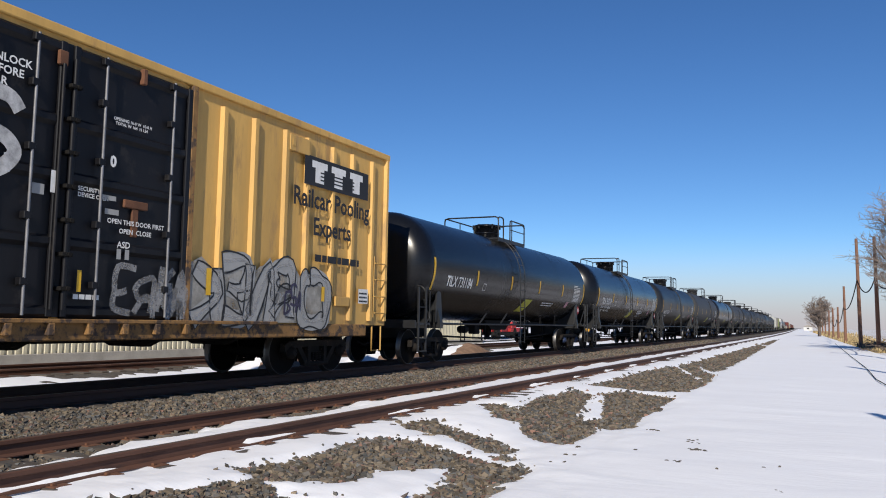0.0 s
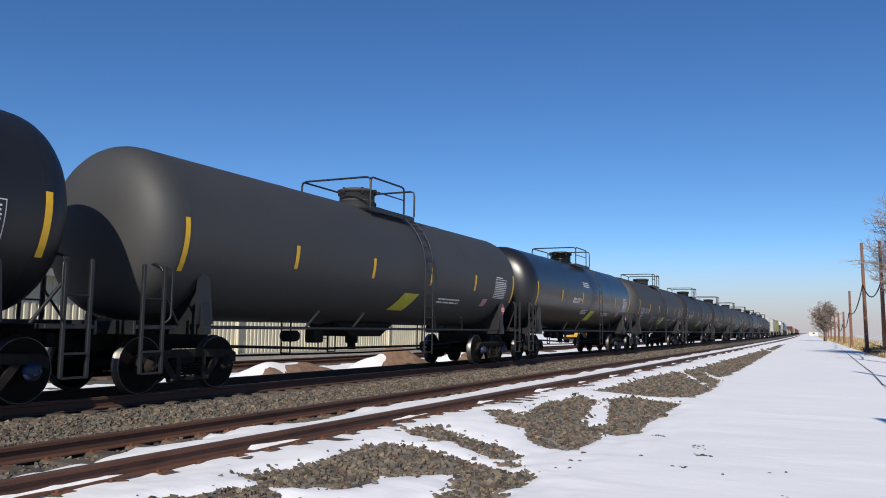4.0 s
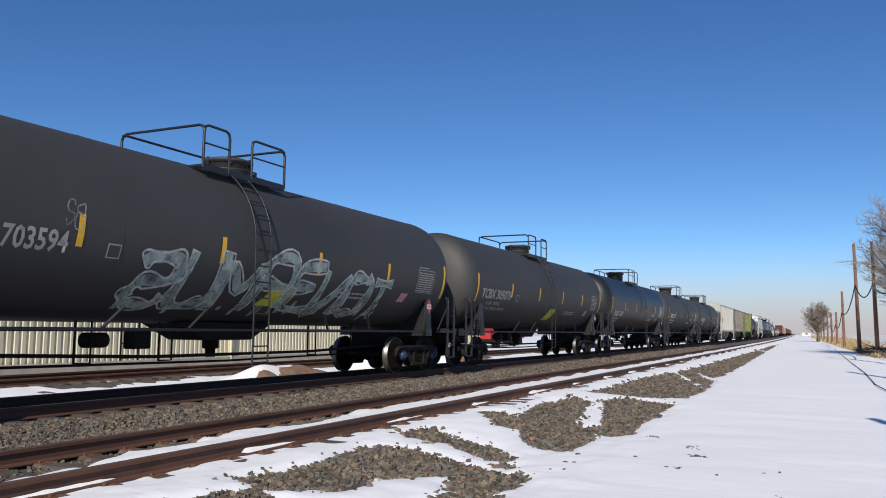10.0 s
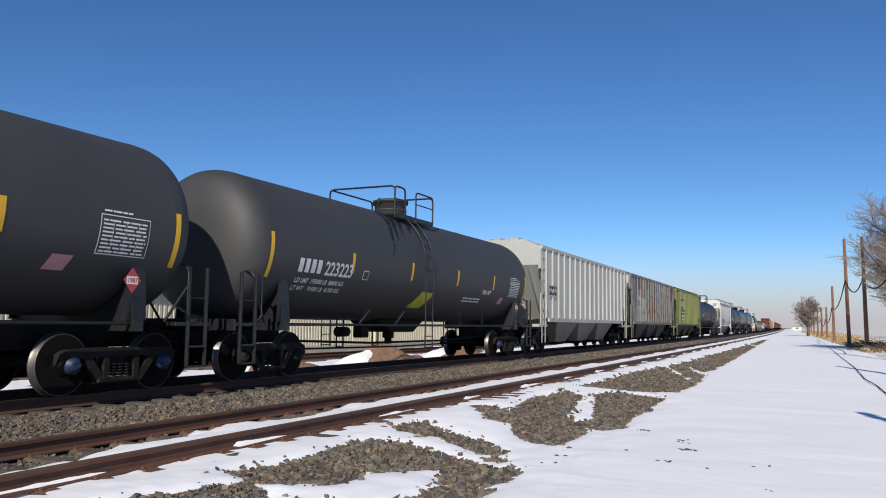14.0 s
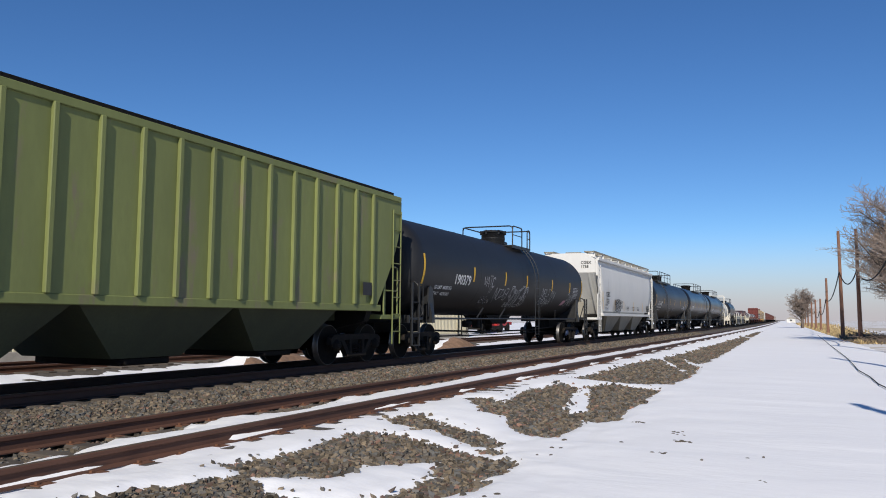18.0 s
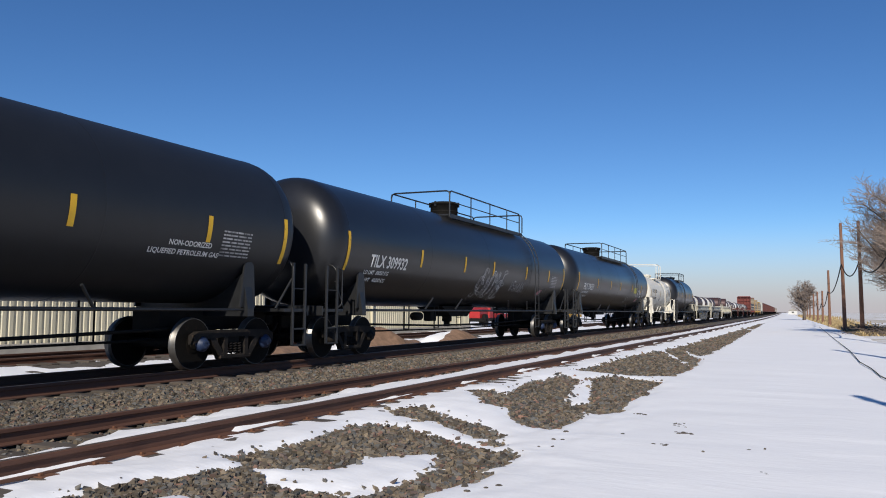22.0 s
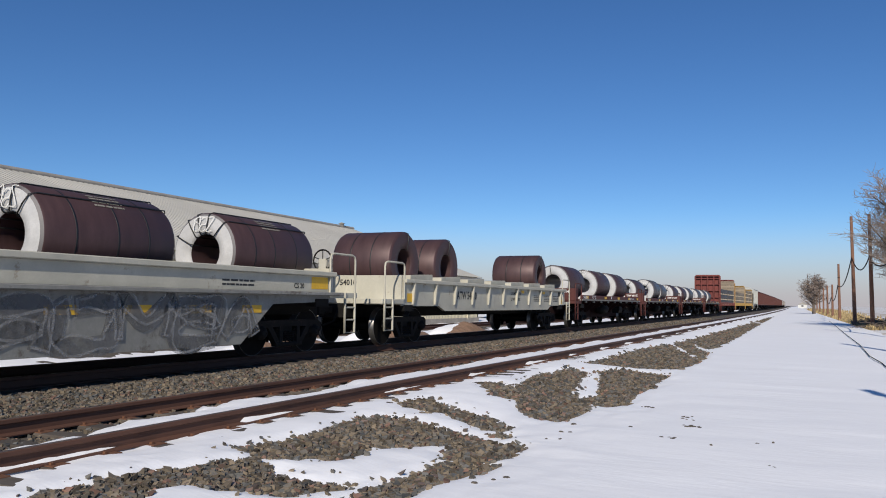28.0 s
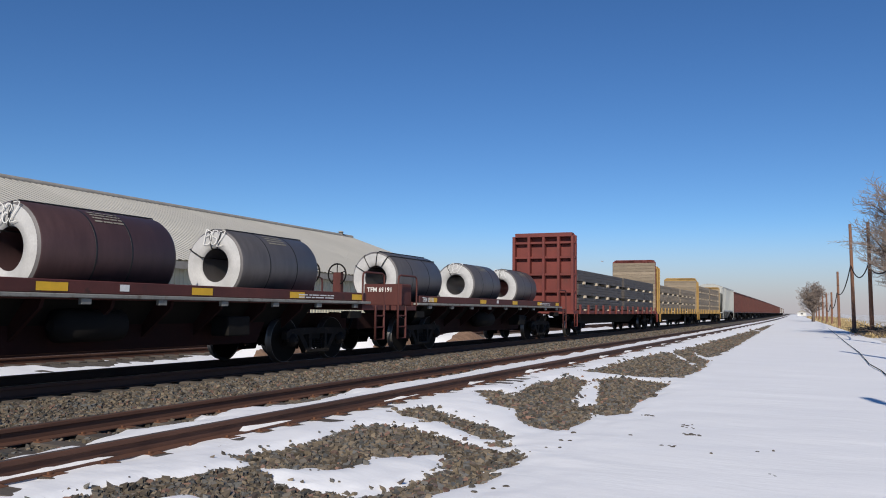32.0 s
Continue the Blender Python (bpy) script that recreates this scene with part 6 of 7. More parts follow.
            for q in range(8):
                part("ladder_rung", Shape().tube([(k * 1.53, s * (half - 0.42), 0.75 + q * 0.42), (k * 1.53, s * (half - 0.02), 0.75 + q * 0.42)], 0.016, 5), trim, car)
            part("ladder_rail", Shape().tube([(k * 1.53, s * (half - 0.42), 0.45), (k * 1.53, s * (half - 0.42), top - 0.3)], 0.02, 5).tube([(k * 1.53, s * (half - 0.02), 0.45), (k * 1.53, s * (half - 0.02), top - 0.3)], 0.02, 5), trim, car)
        part("end_platform", Shape().box(-1.48, 1.48, min(s * (half - 0.9), s * (half + 0.15)), max(s * (half - 0.9), s * (half + 0.15)), 1.05, 1.16, 0.01), trim, car)
        part("stub_sill", Shape().box(-0.35, 0.35, min(s * (half - 3.2), s * (half + 0.3)), max(s * (half - 3.2), s * (half + 0.3)), 0.7, 1.06, 0.02), M_UNDER, car)
        part("bolster", Shape().prism([(-1.4, 1.32), (1.4, 1.32), (1.3, 1.0), (0.4, 0.8), (-0.4, 0.8), (-1.3, 1.0)], s * (tc or half - 1.3) - 0.12, s * (tc or half - 1.3) + 0.12), M_UNDER, car)
        truck(car, s * (tc or half - 1.3))
        coupler(car, s * (half + 0.25), s)
        part("side_sill", Shape().box(min(s * 1.36, s * 1.53), max(s * 1.36, s * 1.53), -half + 1.0, half - 1.0, sill - 0.12, sill + 0.03, 0.012), trim, car)
        part("top_chord", Shape().box(min(s * 1.40, s * 1.55), max(s * 1.40, s * 1.55), -half + 0.04, half - 0.04, top - 0.07, top + 0.06, 0.012), trim, car)
    if ribs:
        for k in range(ribs):
            reach = rib_reach or half - 0.55
            yy = -reach + 2 * reach * k / (ribs - 1)
            for s in (1, -1):
                part("side_post", Shape().box(min(s * 1.5, s * 1.575), max(s * 1.5, s * 1.575), yy - 0.045, yy + 0.045, sill + 0.03, top - 0.06, 0.012), trim, car)
    span = 2 * (half - 2.6)
    for b in range(bays):
        c0 = -span / 2 + span * b / bays
        c1 = c0 + span / bays
        mid = (c0 + c1) / 2
        ch = Shape()
        v = [(-1.34, c0 + 0.05, sill - 0.1), (1.34, c0 + 0.05, sill - 0.1), (1.34, c1 - 0.05, sill - 0.1), (-1.34, c1 - 0.05, sill - 0.1),
             (-1.0, mid - 0.75, 0.42), (1.0, mid - 0.75, 0.42), (1.0, mid + 0.75, 0.42), (-1.0, mid + 0.75, 0.42)]
        ch.add(v, [(0, 3, 2, 1), (4, 5, 6, 7), (0, 1, 5, 4), (1, 2, 6, 5), (2, 3, 7, 6), (3, 0, 4, 7)])
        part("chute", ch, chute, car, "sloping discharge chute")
        part("outlet_gate", Shape().box(-0.95, 0.95, mid - 0.55, mid + 0.55, 0.3, 0.42, 0.02).tube([(0.9, mid - 0.6, 0.36), (1.15, mid - 0.6, 0.36)], 0.03, 6), M_UNDER, car)
    wide_walk = curved or roof_walk is M_UNDER
    walk_top = top + peak + (0.1 if curved else 0.05)
    rw = roof_walk or trim
    for s in (1, -1):
        g = Shape()
        x0, x1 = sorted((s * 0.8, s * 1.3) if wide_walk else (s * 0.15, s * 0.6))
        for k in range(int(2 * half / 0.12)):
            yy = -half + k * 0.12
            g.box(x0, x1, yy, yy + 0.03, walk_top - 0.03, walk_top)
        g.box(x0, x0 + 0.03, -half, half, walk_top - 0.07, walk_top + 0.01).box(x1 - 0.03, x1, -half, half, walk_top - 0.07, walk_top + 0.01)
        part("running_board", g, rw, car)
        for k in range(9 if wide_walk else 0):
            yy = -half + 0.2 + (2 * half - 0.4) * k / 8
            part("board_bracket", Shape().prism([(s * 0.8, top + peak - 0.02), (s * 1.22, walk_top - 0.06), (s * 1.28, walk_top - 0.06), (s * 1.35, top + 0.05)], yy - 0.03, yy + 0.03), paint, car)
    for k in range(4):
        yy = -half + 2 + (2 * half - 4) * k / 3
        part("hatch", Shape().box(-0.4, 0.4, yy - 1.2, yy + 1.2, top + peak, top + peak + 0.12, 0.03), rw, car)
    return car


car = hopper("covered_hopper", "chalky pale grey ribbed covered hopper with rust specks", M_HOPGREY, M_HOPSHADE, 7.85, ribs=18)
bars(car, -7.0, -6.0, 2.3, 2.8, 2, M_INK, None, 1.58, seed=5)
TRAIN.append((car, 253.6))
car = hopper("covered_hopper", "old pale blue covered hopper heavily streaked with rust", M_HOPBLUE, M_SOOT, 8.25, ribs=15, trim=M_HOPDULL, roof_walk=M_HOPSHADE, rib_reach=6.3)
for k in range(14):
    y0 = -6.3 + k * 0.9 + 0.055
    part("side_panel", Shape().box(1.498, 1.506, y0, y0 + 0.79, 1.42, 4.03), M_HOPRUST if k in (1, 4, 5, 6, 9, 11, 12) else M_HOPBLUE, car, "side panel eaten by red-brown rust" if k in (1, 4, 5, 6, 9, 11, 12) else "faded blue side panel")
    part("panel_top", Shape().box(1.5, 1.5085, y0, y0 + 0.79, 3.35 + 0.25 * math.sin(k * 2.3), 4.03), M_HOPBLUE if k % 3 else M_HOPRUST, car)
for s in (1, -1):
    part("end_panel", Shape().prism([(s * 7.9, 4.0), (s * 7.9, 3.55), (s * 6.5, 1.9), (s * 6.36, 1.9), (s * 6.36, 4.0)], 1.499, 1.506, "x"), M_HOPRUST if s > 0 else M_HOPBLUE, car)
    part("end_brace", Shape().prism([(s * 7.9, 3.3), (s * 7.72, 3.3), (s * 6.3, 1.75), (s * 6.3, 1.95)], 1.5, 1.54, "x"), M_HOPBLUE, car)
for k, (top_text, low_text) in enumerate((("NO", "82"), ("KL", "44"), ("", "70"))):
    y0 = -6.3 + k * 0.9
    part("letter_panel", Shape().box(1.5, 1.5125, y0 + 0.055, y0 + 0.845, 1.46, 2.95 - 0.06 * k), M_HOPPATCH, car, "worn pale lettering panel")
    for text, z, size in ((top_text, 2.38, 0.4), (low_text, 1.83, 0.38)):
        if text:
            letters(car, text, y0 + 0.45, z, size, M_INK, x=1.516, stretch=0.95, align="CENTER")
    bars(car, y0 + 0.15, y0 + 0.7, 1.55, 1.68, 2, M_SOOT, None, 1.516, seed=k + 70)
part("number_panel", Shape().box(0.25, 1.4, -8.255, -8.235, 3.62, 4.08), M_HOPPATCH, car, "worn white number panel")
letters(car, "NOKL\n824470", 0.35, 3.88, 0.2, M_INK, facing=-8.26)
for yy, z in ((2.42, 1.95), (-3.78, 1.75), (-6.48, 2.3)):
    patch(car, yy, yy + 0.13, 1.45, z, M_YELLOW, x=1.515, name="reflective_stripe")
for yy in (3.75, 6.4):
    patch(car, yy, yy + 0.4, 1.5, 1.85, M_HOPSKY, x=1.515, name="sticker", label="pale blue patch panel")
patch(car, 4.75, 5.15, 1.48, 1.85, M_INK, x=1.515, name="data_box")
bars(car, 4.8, 5.1, 1.55, 1.8, 3, M_WHITE, None, 1.518, seed=7)
spray(car, "SEANT", 2.1, 3.6, 2.0, 2.3, M_GRAFW, x=1.575, seed=51, wide=0.016)
spray(car, "MY", 4.6, 5.4, 1.75, 2.3, M_GRAFW, x=1.575, seed=52, wide=0.022)
TRAIN.append((car, 271.1))
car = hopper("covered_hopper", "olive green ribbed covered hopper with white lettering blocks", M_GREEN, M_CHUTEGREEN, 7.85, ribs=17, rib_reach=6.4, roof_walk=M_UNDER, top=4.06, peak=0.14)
# the owner's mark, as plain shapes
for poly in ([(-5.5, 3.35), (-4.75, 3.35), (-4.75, 3.85), (-5.1, 3.85)], [(-4.4, 3.4), (-3.7, 3.4), (-3.62, 3.6), (-3.7, 3.8), (-4.4, 3.8)], [(-5.55, 2.7), (-4.75, 2.7), (-4.75, 3.1), (-5.45, 3.1)], [(-4.45, 2.7), (-3.75, 2.7), (-3.6, 2.95), (-3.7, 3.18), (-4.45, 3.18)]):
    part("owner_block", Shape().prism(poly, 1.572, 1.579, "x"), M_HOPPATCH, car, "plain white lettering block")
patch(car, -5.35, -3.6, 2.2, 2.5, M_DARKGREEN, x=1.579, name="mark_band", label="dark green lettering band")
for z in (2.27, 1.95, 1.65):
    bars(car, -5.3, -3.5, z, z + 0.16, 1, M_WHITE, None, 1.58, seed=int(z * 10))
part("number_panel", Shape().box(0.55, 1.38, -7.86, -7.845, 3.55, 4.0), M_INK, car, "black number panel with white bars")
q = bars(car, 0, 0.6, 3.62, 3.92, 2, M_WHITE, None, 0, seed=3)
for v in q.data.vertices:
    v.co = Vector((0.68 + v.co.y, -7.865, v.co.z))
patch(car, 5.9, 6.3, 1.6, 1.9, M_INK, x=1.58, name="data_box")
TRAIN.append((car, 288.65))
car = hopper("covered_hopper", "smooth dusty white covered hopper with a grey roof walkway", M_HOPWHITE, M_HOPSHADE, 8.0, curved=True, top=4.1, roof_walk=M_HOPSHADE, peak=0.3)
letters(car, "CGEX\n1758", -6.2, 2.25, 0.36, M_INK, x=1.515, stretch=0.95)
letters(car, "CGEX\n1758", 0.62, 3.85, 0.2, M_INK, facing=-7.995)
letters(car, "LD LMT 223400", -6.25, 1.78, 0.1, M_INK, x=1.47)
letters(car, "LT WT   62600", -6.25, 1.62, 0.1, M_INK, x=1.46)
spray(car, "MOEK", -4.0, -2.6, 1.5, 2.1, M_INK, x=1.5, seed=61, wide=0.026, fat=0.08, wild=0.2, label="small black sprayed drawing")
letters(car, "DON'T\nSTOP!", -2.5, 1.92, 0.24, M_INK, x=1.5, stretch=0.8)
for yy in (-6.95, -4.0, -1.65, 1.3, 4.2):
    patch(car, yy, yy + 0.09, 1.55, 2.1 if yy > -6 else 2.5, M_YELLOW, x=1.5, name="reflective_stripe")
for k in range(3):
    bars(car, -0.6 + k * 1.6, 0.0 + k * 1.6, 1.6, 1.85, 3, M_INK, None, 1.485, seed=70 + k)
for yy in (5.75, 6.45):
    part("gate_frame", Shape().box(1.47, 1.5, yy, yy + 0.05, 1.55, 1.95).box(1.47, 1.5, yy + 0.4, yy + 0.45, 1.55, 1.95).box(1.47, 1.5, yy, yy + 0.45, 1.72, 1.78), M_INK, car, "black painted frame mark")
TRAIN.append((car, 326.0))


# ---- steel coils, coil cars and flat cars ----
def coil(y, length, R, z, holder_car, straps=3, seed=0, tilt=True, across=False, eyes=1, skin=None):
    c = thing("steel_coil", ("grey wound steel coil with a frosted white end face" if skin else "dark maroon wound steel coil with a frosted white end face") if tilt else "dark wound steel coil with plain dark ends", "steel coil", "steel coils on the train")
    bore = R * 0.46
    body = Shape().lathe([(-length / 2 + 0.03, R - 0.02), (-length / 2 + 0.06, R), (length / 2 - 0.06, R), (length / 2, R - 0.03), (length / 2 + 0.01, R * 0.7), (length / 2 - 0.01, bore), (-length / 2 + 0.05, bore)], "y", (0, 0, 0), 44, True, False)
    part("winding", body, skin or M_COIL, c)
    part("outer_wrap", Shape().lathe([(-length / 2 + 0.03, R - 0.02), (-length / 2 + 0.005, R - 0.05), (-length / 2 - 0.005, R * 0.92)], "y", (0, 0, 0), 44, True, False), M_COILRIM if tilt else M_COIL, c)
    part("end_face", Shape().lathe([(-length / 2 - 0.005, R * 0.92), (-length / 2 - 0.01, R * 0.7), (-length / 2 + 0.005, bore + 0.03), (-length / 2 + 0.06, bore)], "y", (0, 0, 0), 44, True, False), M_COILFACE if tilt else M_COIL, c, "frosted white end of the coil" if tilt else "")
    r = random.Random(seed)
    for k in range(straps):
        yy = length * (k + 1) / (straps + 1) - length / 2 + r.uniform(-0.1, 0.1)
        part("band", Shape().lathe([(yy - 0.016, R + 0.001), (yy - 0.014, R + 0.004), (yy + 0.014, R + 0.004), (yy + 0.016, R + 0.001)], "y", (0, 0, 0), 44, True, False), M_STRAP, c)
    for k in range(eyes if tilt else 1):
        a = 0.75 + (2.9 - 0.75) * (k + r.uniform(0.2, 0.8)) / eyes if tilt else 1.4
        p = lambda rad, yy: (rad * math.cos(a), yy, rad * math.sin(a))
        part("eye_strap", Shape().tube([p(bore - 0.01, length / 2), p(bore - 0.01, -length / 2), p(bore + 0.02, -length / 2 - 0.03), p(R * 0.75, -length / 2 - 0.04), p(R - 0.03, -length / 2 - 0.02), p(R + 0.012, -length / 2 + 0.1), p(R + 0.012, length / 2), p(R - 0.02, length / 2 + 0.02), p(bore, length / 2 + 0.02)], 0.013, 5), M_STRAP, c)
    if seed % 2 and tilt:
        s = spray(c, "BSZ", 0, 1, 0, 1, M_WHITE, x=0, seed=seed, wide=0.022, wild=0.08)
        for v in s.data.vertices:
            yy, zz = v.co.y, v.co.z
            v.co = Vector((-R * 0.35 + yy * 0.5, -length / 2 - 0.045, R * 0.55 + zz * 0.28))
        q = bars(c, -0.25, 0.35, 0.15, 0.6, 4, M_HOPSHADE, None, 0, seed=seed)
        for v in q.data.vertices:
            a = 0.6 + v.co.z
            v.co = Vector(((R + 0.008) * math.cos(a), v.co.y, (R + 0.008) * math.sin(a)))
    TRAIN_LOADS.append((c, holder_car, y, z + R, 90 if across else 0))
    return c


TRAIN_LOADS = []


def car_ends(car, half, paint, deck_z=1.2, tc=None, rail_h=2.1):
    for s in (1, -1):
        truck(car, s * (tc or half - 2.0))
        coupler(car, s * half, s)
        for k in (1, -1):
            part("sill_step", Shape().tube([(k * 1.45, s * (half - 0.1), deck_z), (k * 1.45, s * (half - 0.1), 0.4), (k * 1.45, s * (half - 0.5), 0.4), (k * 1.45, s * (half - 0.5), deck_z)], 0.03, 6).tube([(k * 1.45, s * (half - 0.1), 0.68), (k * 1.45, s * (half - 0.5), 0.68)], 0.02, 6).tube([(k * 1.45, s * (half - 0.1), 0.95), (k * 1.45, s * (half - 0.5), 0.95)], 0.02, 6), paint, car)
            part("end_handrail", Shape().tube(bent([(k * 1.45, s * (half - 0.1), deck_z), (k * 1.45, s * (half - 0.1), rail_h), (k * 1.45, s * (half - 1.1), rail_h), (k * 1.45, s * (half - 1.1), deck_z)]), 0.024, 6), paint, car)
        part("end_platform", Shape().box(-1.45, 1.45, min(s * (half - 1.1), s * half), max(s * (half - 1.1), s * half), deck_z - 0.12, deck_z, 0.01), paint, car)
        by, bz = s * (half - 0.35), rail_h + 0.05
        w = Shape().tube([(-0.5 + 0.27 * math.cos(k * math.pi / 10), by, bz + 0.27 * math.sin(k * math.pi / 10)) for k in range(21)], 0.022, 6)
        for k in range(5):
            w.tube([(-0.5, by, bz), (-0.5 + 0.27 * math.cos(k * 1.2566 + 0.3), by, bz + 0.27 * math.sin(k * 1.2566 + 0.3))], 0.013, 5)
        part("brake_post", Shape().box(-0.62, -0.38, by - s * 0.06 - 0.08, by - s * 0.06 + 0.08, deck_z, rail_h + 0.1, 0.02), paint, car)
        part("brake_wheel", w, M_UNDER, car, "dark spoked brake wheel")
        part("step_mesh", Shape().box(1.2, 1.44, min(s * (half - 1.6), s * (half - 1.12)), max(s * (half - 1.6), s * (half - 1.12)), deck_z - 0.3, deck_z - 0.14, 0.006), M_UNDER, car)


def grey_coil_car():
    car = thing("coil_car", "faded grey coil car with deep graffiti-covered sides and yellow patches", "coil car", "coil cars of the train")
    half = 7.05
    for s in (1, -1):
        x0, x1 = sorted((s * 1.32, s * 1.42))
        part("side_girder", Shape().prism([(-half + 0.9, 1.66), (half - 0.9, 1.66), (half - 0.9, 1.08), (half - 3.0, 1.02), (half - 3.9, 0.3), (-half + 3.9, 0.3), (-half + 3.0, 1.02), (-half + 0.9, 1.08)], x0, x1, "x"), M_COILCAR, car, "deep grey side girder")
        part("top_flange", Shape().box(min(s * 1.3, s * 1.5), max(s * 1.3, s * 1.5), -half + 0.9, half - 0.9, 1.6, 1.7, 0.015), M_CREAM, car)
        part("side_ledge", Shape().box(min(s * 1.42, s * 1.56), max(s * 1.42, s * 1.56), -half + 0.7, half - 0.7, 1.2, 1.27, 0.012), M_COILCAR, car)
    part("trough", Shape().prism([(-1.3, 1.62), (-0.75, 0.95), (0.75, 0.95), (1.3, 1.62), (1.3, 1.5), (0.8, 0.8), (-0.8, 0.8), (-1.3, 1.5)], -half + 1.0, half - 1.0), M_UNDER, car)
    part("centre_sill", Shape().box(-0.4, 0.4, -half, half, 0.55, 1.0, 0.02), M_UNDER, car)
    for k in range(6):
        yy = -3.6 + 1.35 * k
        patch(car, yy, yy + 0.55, 0.86, 1.0, M_YELLOW, x=1.43, name="reflective_stripe")
    for s in (1, -1):
        patch(car, s * 5.6 - 0.3, s * 5.6 + 0.3, 1.33, 1.58, M_YELLOW, x=1.426, name="end_patch", label="yellow end patch")
    part("upper_side", Shape().box(1.4, 1.4225, -half + 0.95, half - 0.95, 1.275, 1.595), M_CREAM, car, "stained cream upper side")
    patch(car, -5.2, -2.9, 1.32, 1.58, M_INK, x=1.4245, name="number_panel")
    letters(car, "HS  3588", -5.05, 1.36, 0.25, M_WHITE, x=1.428)
    letters(car, "CS 20", 4.7, 1.34, 0.14, M_INK, x=1.428)
    bars(car, 2.6, 3.5, 1.35, 1.5, 2, M_INK, None, 1.426, seed=4)
    patch(car, 2.0, 2.5, 0.8, 1.08, M_INK, x=1.428, name="data_box")
    spray(car, "SEROMBA", -4.2, 3.6, 0.42, 1.05, M_FADED, x=1.42, seed=81, wide=0.15, wild=0.12, label="faded grey sprayed shapes")
    spray(car, "SEROMBA", -4.15, 3.65, 0.45, 1.08, M_CHALK, x=1.425, seed=81, wide=0.02, fat=0.13, wild=0.12, label="pale sprayed outlines")
    for s in (1, -1):
        y0, y1 = sorted((s * (half - 1.05), s * (half - 0.9)))
        part("end_beam", Shape().box(-1.38, 1.38, y0, y1, 1.27, 1.78, 0.015), M_CREAM, car, "cream end beam")
        part("end_riser", Shape().box(-1.0, -0.3, min(s * (half - 0.9), s * (half - 0.35)), max(s * (half - 0.9), s * (half - 0.35)), 1.27, 1.62, 0.02), M_CREAM, car)
    patch(car, -half + 1.0, -half + 1.9, 1.33, 1.58, M_CREAM, x=1.424, name="end_panel")
    letters(car, "HS  3588", 0.1, 1.56, 0.19, M_INK, facing=-half + 0.895, stretch=0.9)
    car_ends(car, half, M_CREAM, 1.27, 5.1)
    return car


g1 = grey_coil_car()
TRAIN.append((g1, 428.0))
g2 = copy_thing(g1, Matrix())
TRAIN.append((g2, 442.5))
CR = 0.78
for y0, ln, hol, z, sd in ((-4.6, 2.0, g1, 1.22, 2), (-2.2, 1.8, g1, 1.22, 3), (2.4, 2.2, g1, 1.22, 4), (4.6, 1.8, g1, 1.22, 5),
                           (-4.8, 2.6, g2, 1.22, 6), (0.85, 2.6, g2, 1.22, 1), (5.0, 2.6, g2, 1.22, 7)):
    coil(y0, ln, CR, z, hol, 3, sd, eyes=5)


def gondola():
    car = thing("coil_gondola", "low cream gondola with ribbed sides carrying dark steel coils", "gondola")
    half = 8.0
    for s in (1, -1):
        x0, x1 = sorted((s * 1.34, s * 1.42))
        part("side", Shape().prism([(-half + 1.1, 1.62), (half - 0.7, 1.62), (half - 0.7, 1.02), (half - 2.6, 0.98), (half - 3.0, 0.84), (-half + 3.6, 0.84), (-half + 3.2, 0.98), (-half + 1.1, 0.98)], x0, x1, "x"), M_CREAM, car, "cream side sheet")
        part("top_chord", Shape().box(min(s * 1.32, s * 1.52), max(s * 1.32, s * 1.52), -half + 1.1, half - 0.7, 1.56, 1.66, 0.015), M_CREAM, car)
        for k in range(11):
            yy = -half + 1.6 + k * 1.3
            part("side_post", Shape().prism([(s * 1.42, 1.02), (s * 1.42, 1.56), (s * 1.52, 1.56), (s * 1.47, 1.02)], yy - 0.03, yy + 0.03), M_CREAM, car)
    part("floor", Shape().box(-1.34, 1.34, -half + 1.1, half - 0.7, 1.0, 1.12, 0.01), M_UNDER, car)
    part("centre_sill", Shape().box(-0.35, 0.35, -half, half, 0.68, 1.02, 0.02), M_UNDER, car)
    for k in range(7):
        y0 = -6.2 + k * 1.9
        part("coil_saddle", Shape().prism([(y0, 1.12), (y0 + 1.5, 1.12), (y0 + 1.42, 1.84), (y0 + 0.12, 1.78)], -1.2, 1.2, "x"), M_CREAM, car)
    letters(car, "LD LMT  219700", 0.9, 1.36, 0.14, M_INK, x=1.428)
    letters(car, "LT WT    66300", 0.9, 1.16, 0.14, M_INK, x=1.428)
    for k, yy in enumerate((3.3, 4.5, 5.7)):
        bars(car, yy, yy + 0.7, 1.15, 1.4, 4, M_SOOT, None, 1.428, seed=k + 12)
    for yy in (1.95, 4.35):
        patch(car, yy, yy + 0.3, 1.42, 1.52, M_YELLOW, x=1.429, name="reflective_stripe")
    patch(car, 6.35, 6.6, 1.35, 1.55, M_INK, x=1.429, name="data_box")
    letters(car, "ATW 54010", -3.6, 1.18, 0.32, M_INK, x=1.428, stretch=0.9)
    letters(car, "54010", -0.4, 1.5, 0.2, M_INK, facing=-half + 1.02)
    part("end_panel", Shape().box(-1.4, 1.4, -half + 1.03, -half + 1.12, 1.0, 1.75, 0.01), M_CREAM, car)
    for yy in (-6.7, 6.6):
        patch(car, yy, yy + 0.45, 1.08, 1.3, M_YELLOW, x=1.428, name="end_patch")
    car_ends(car, half, M_CREAM, 1.15, 6.0, 2.05)
    return car


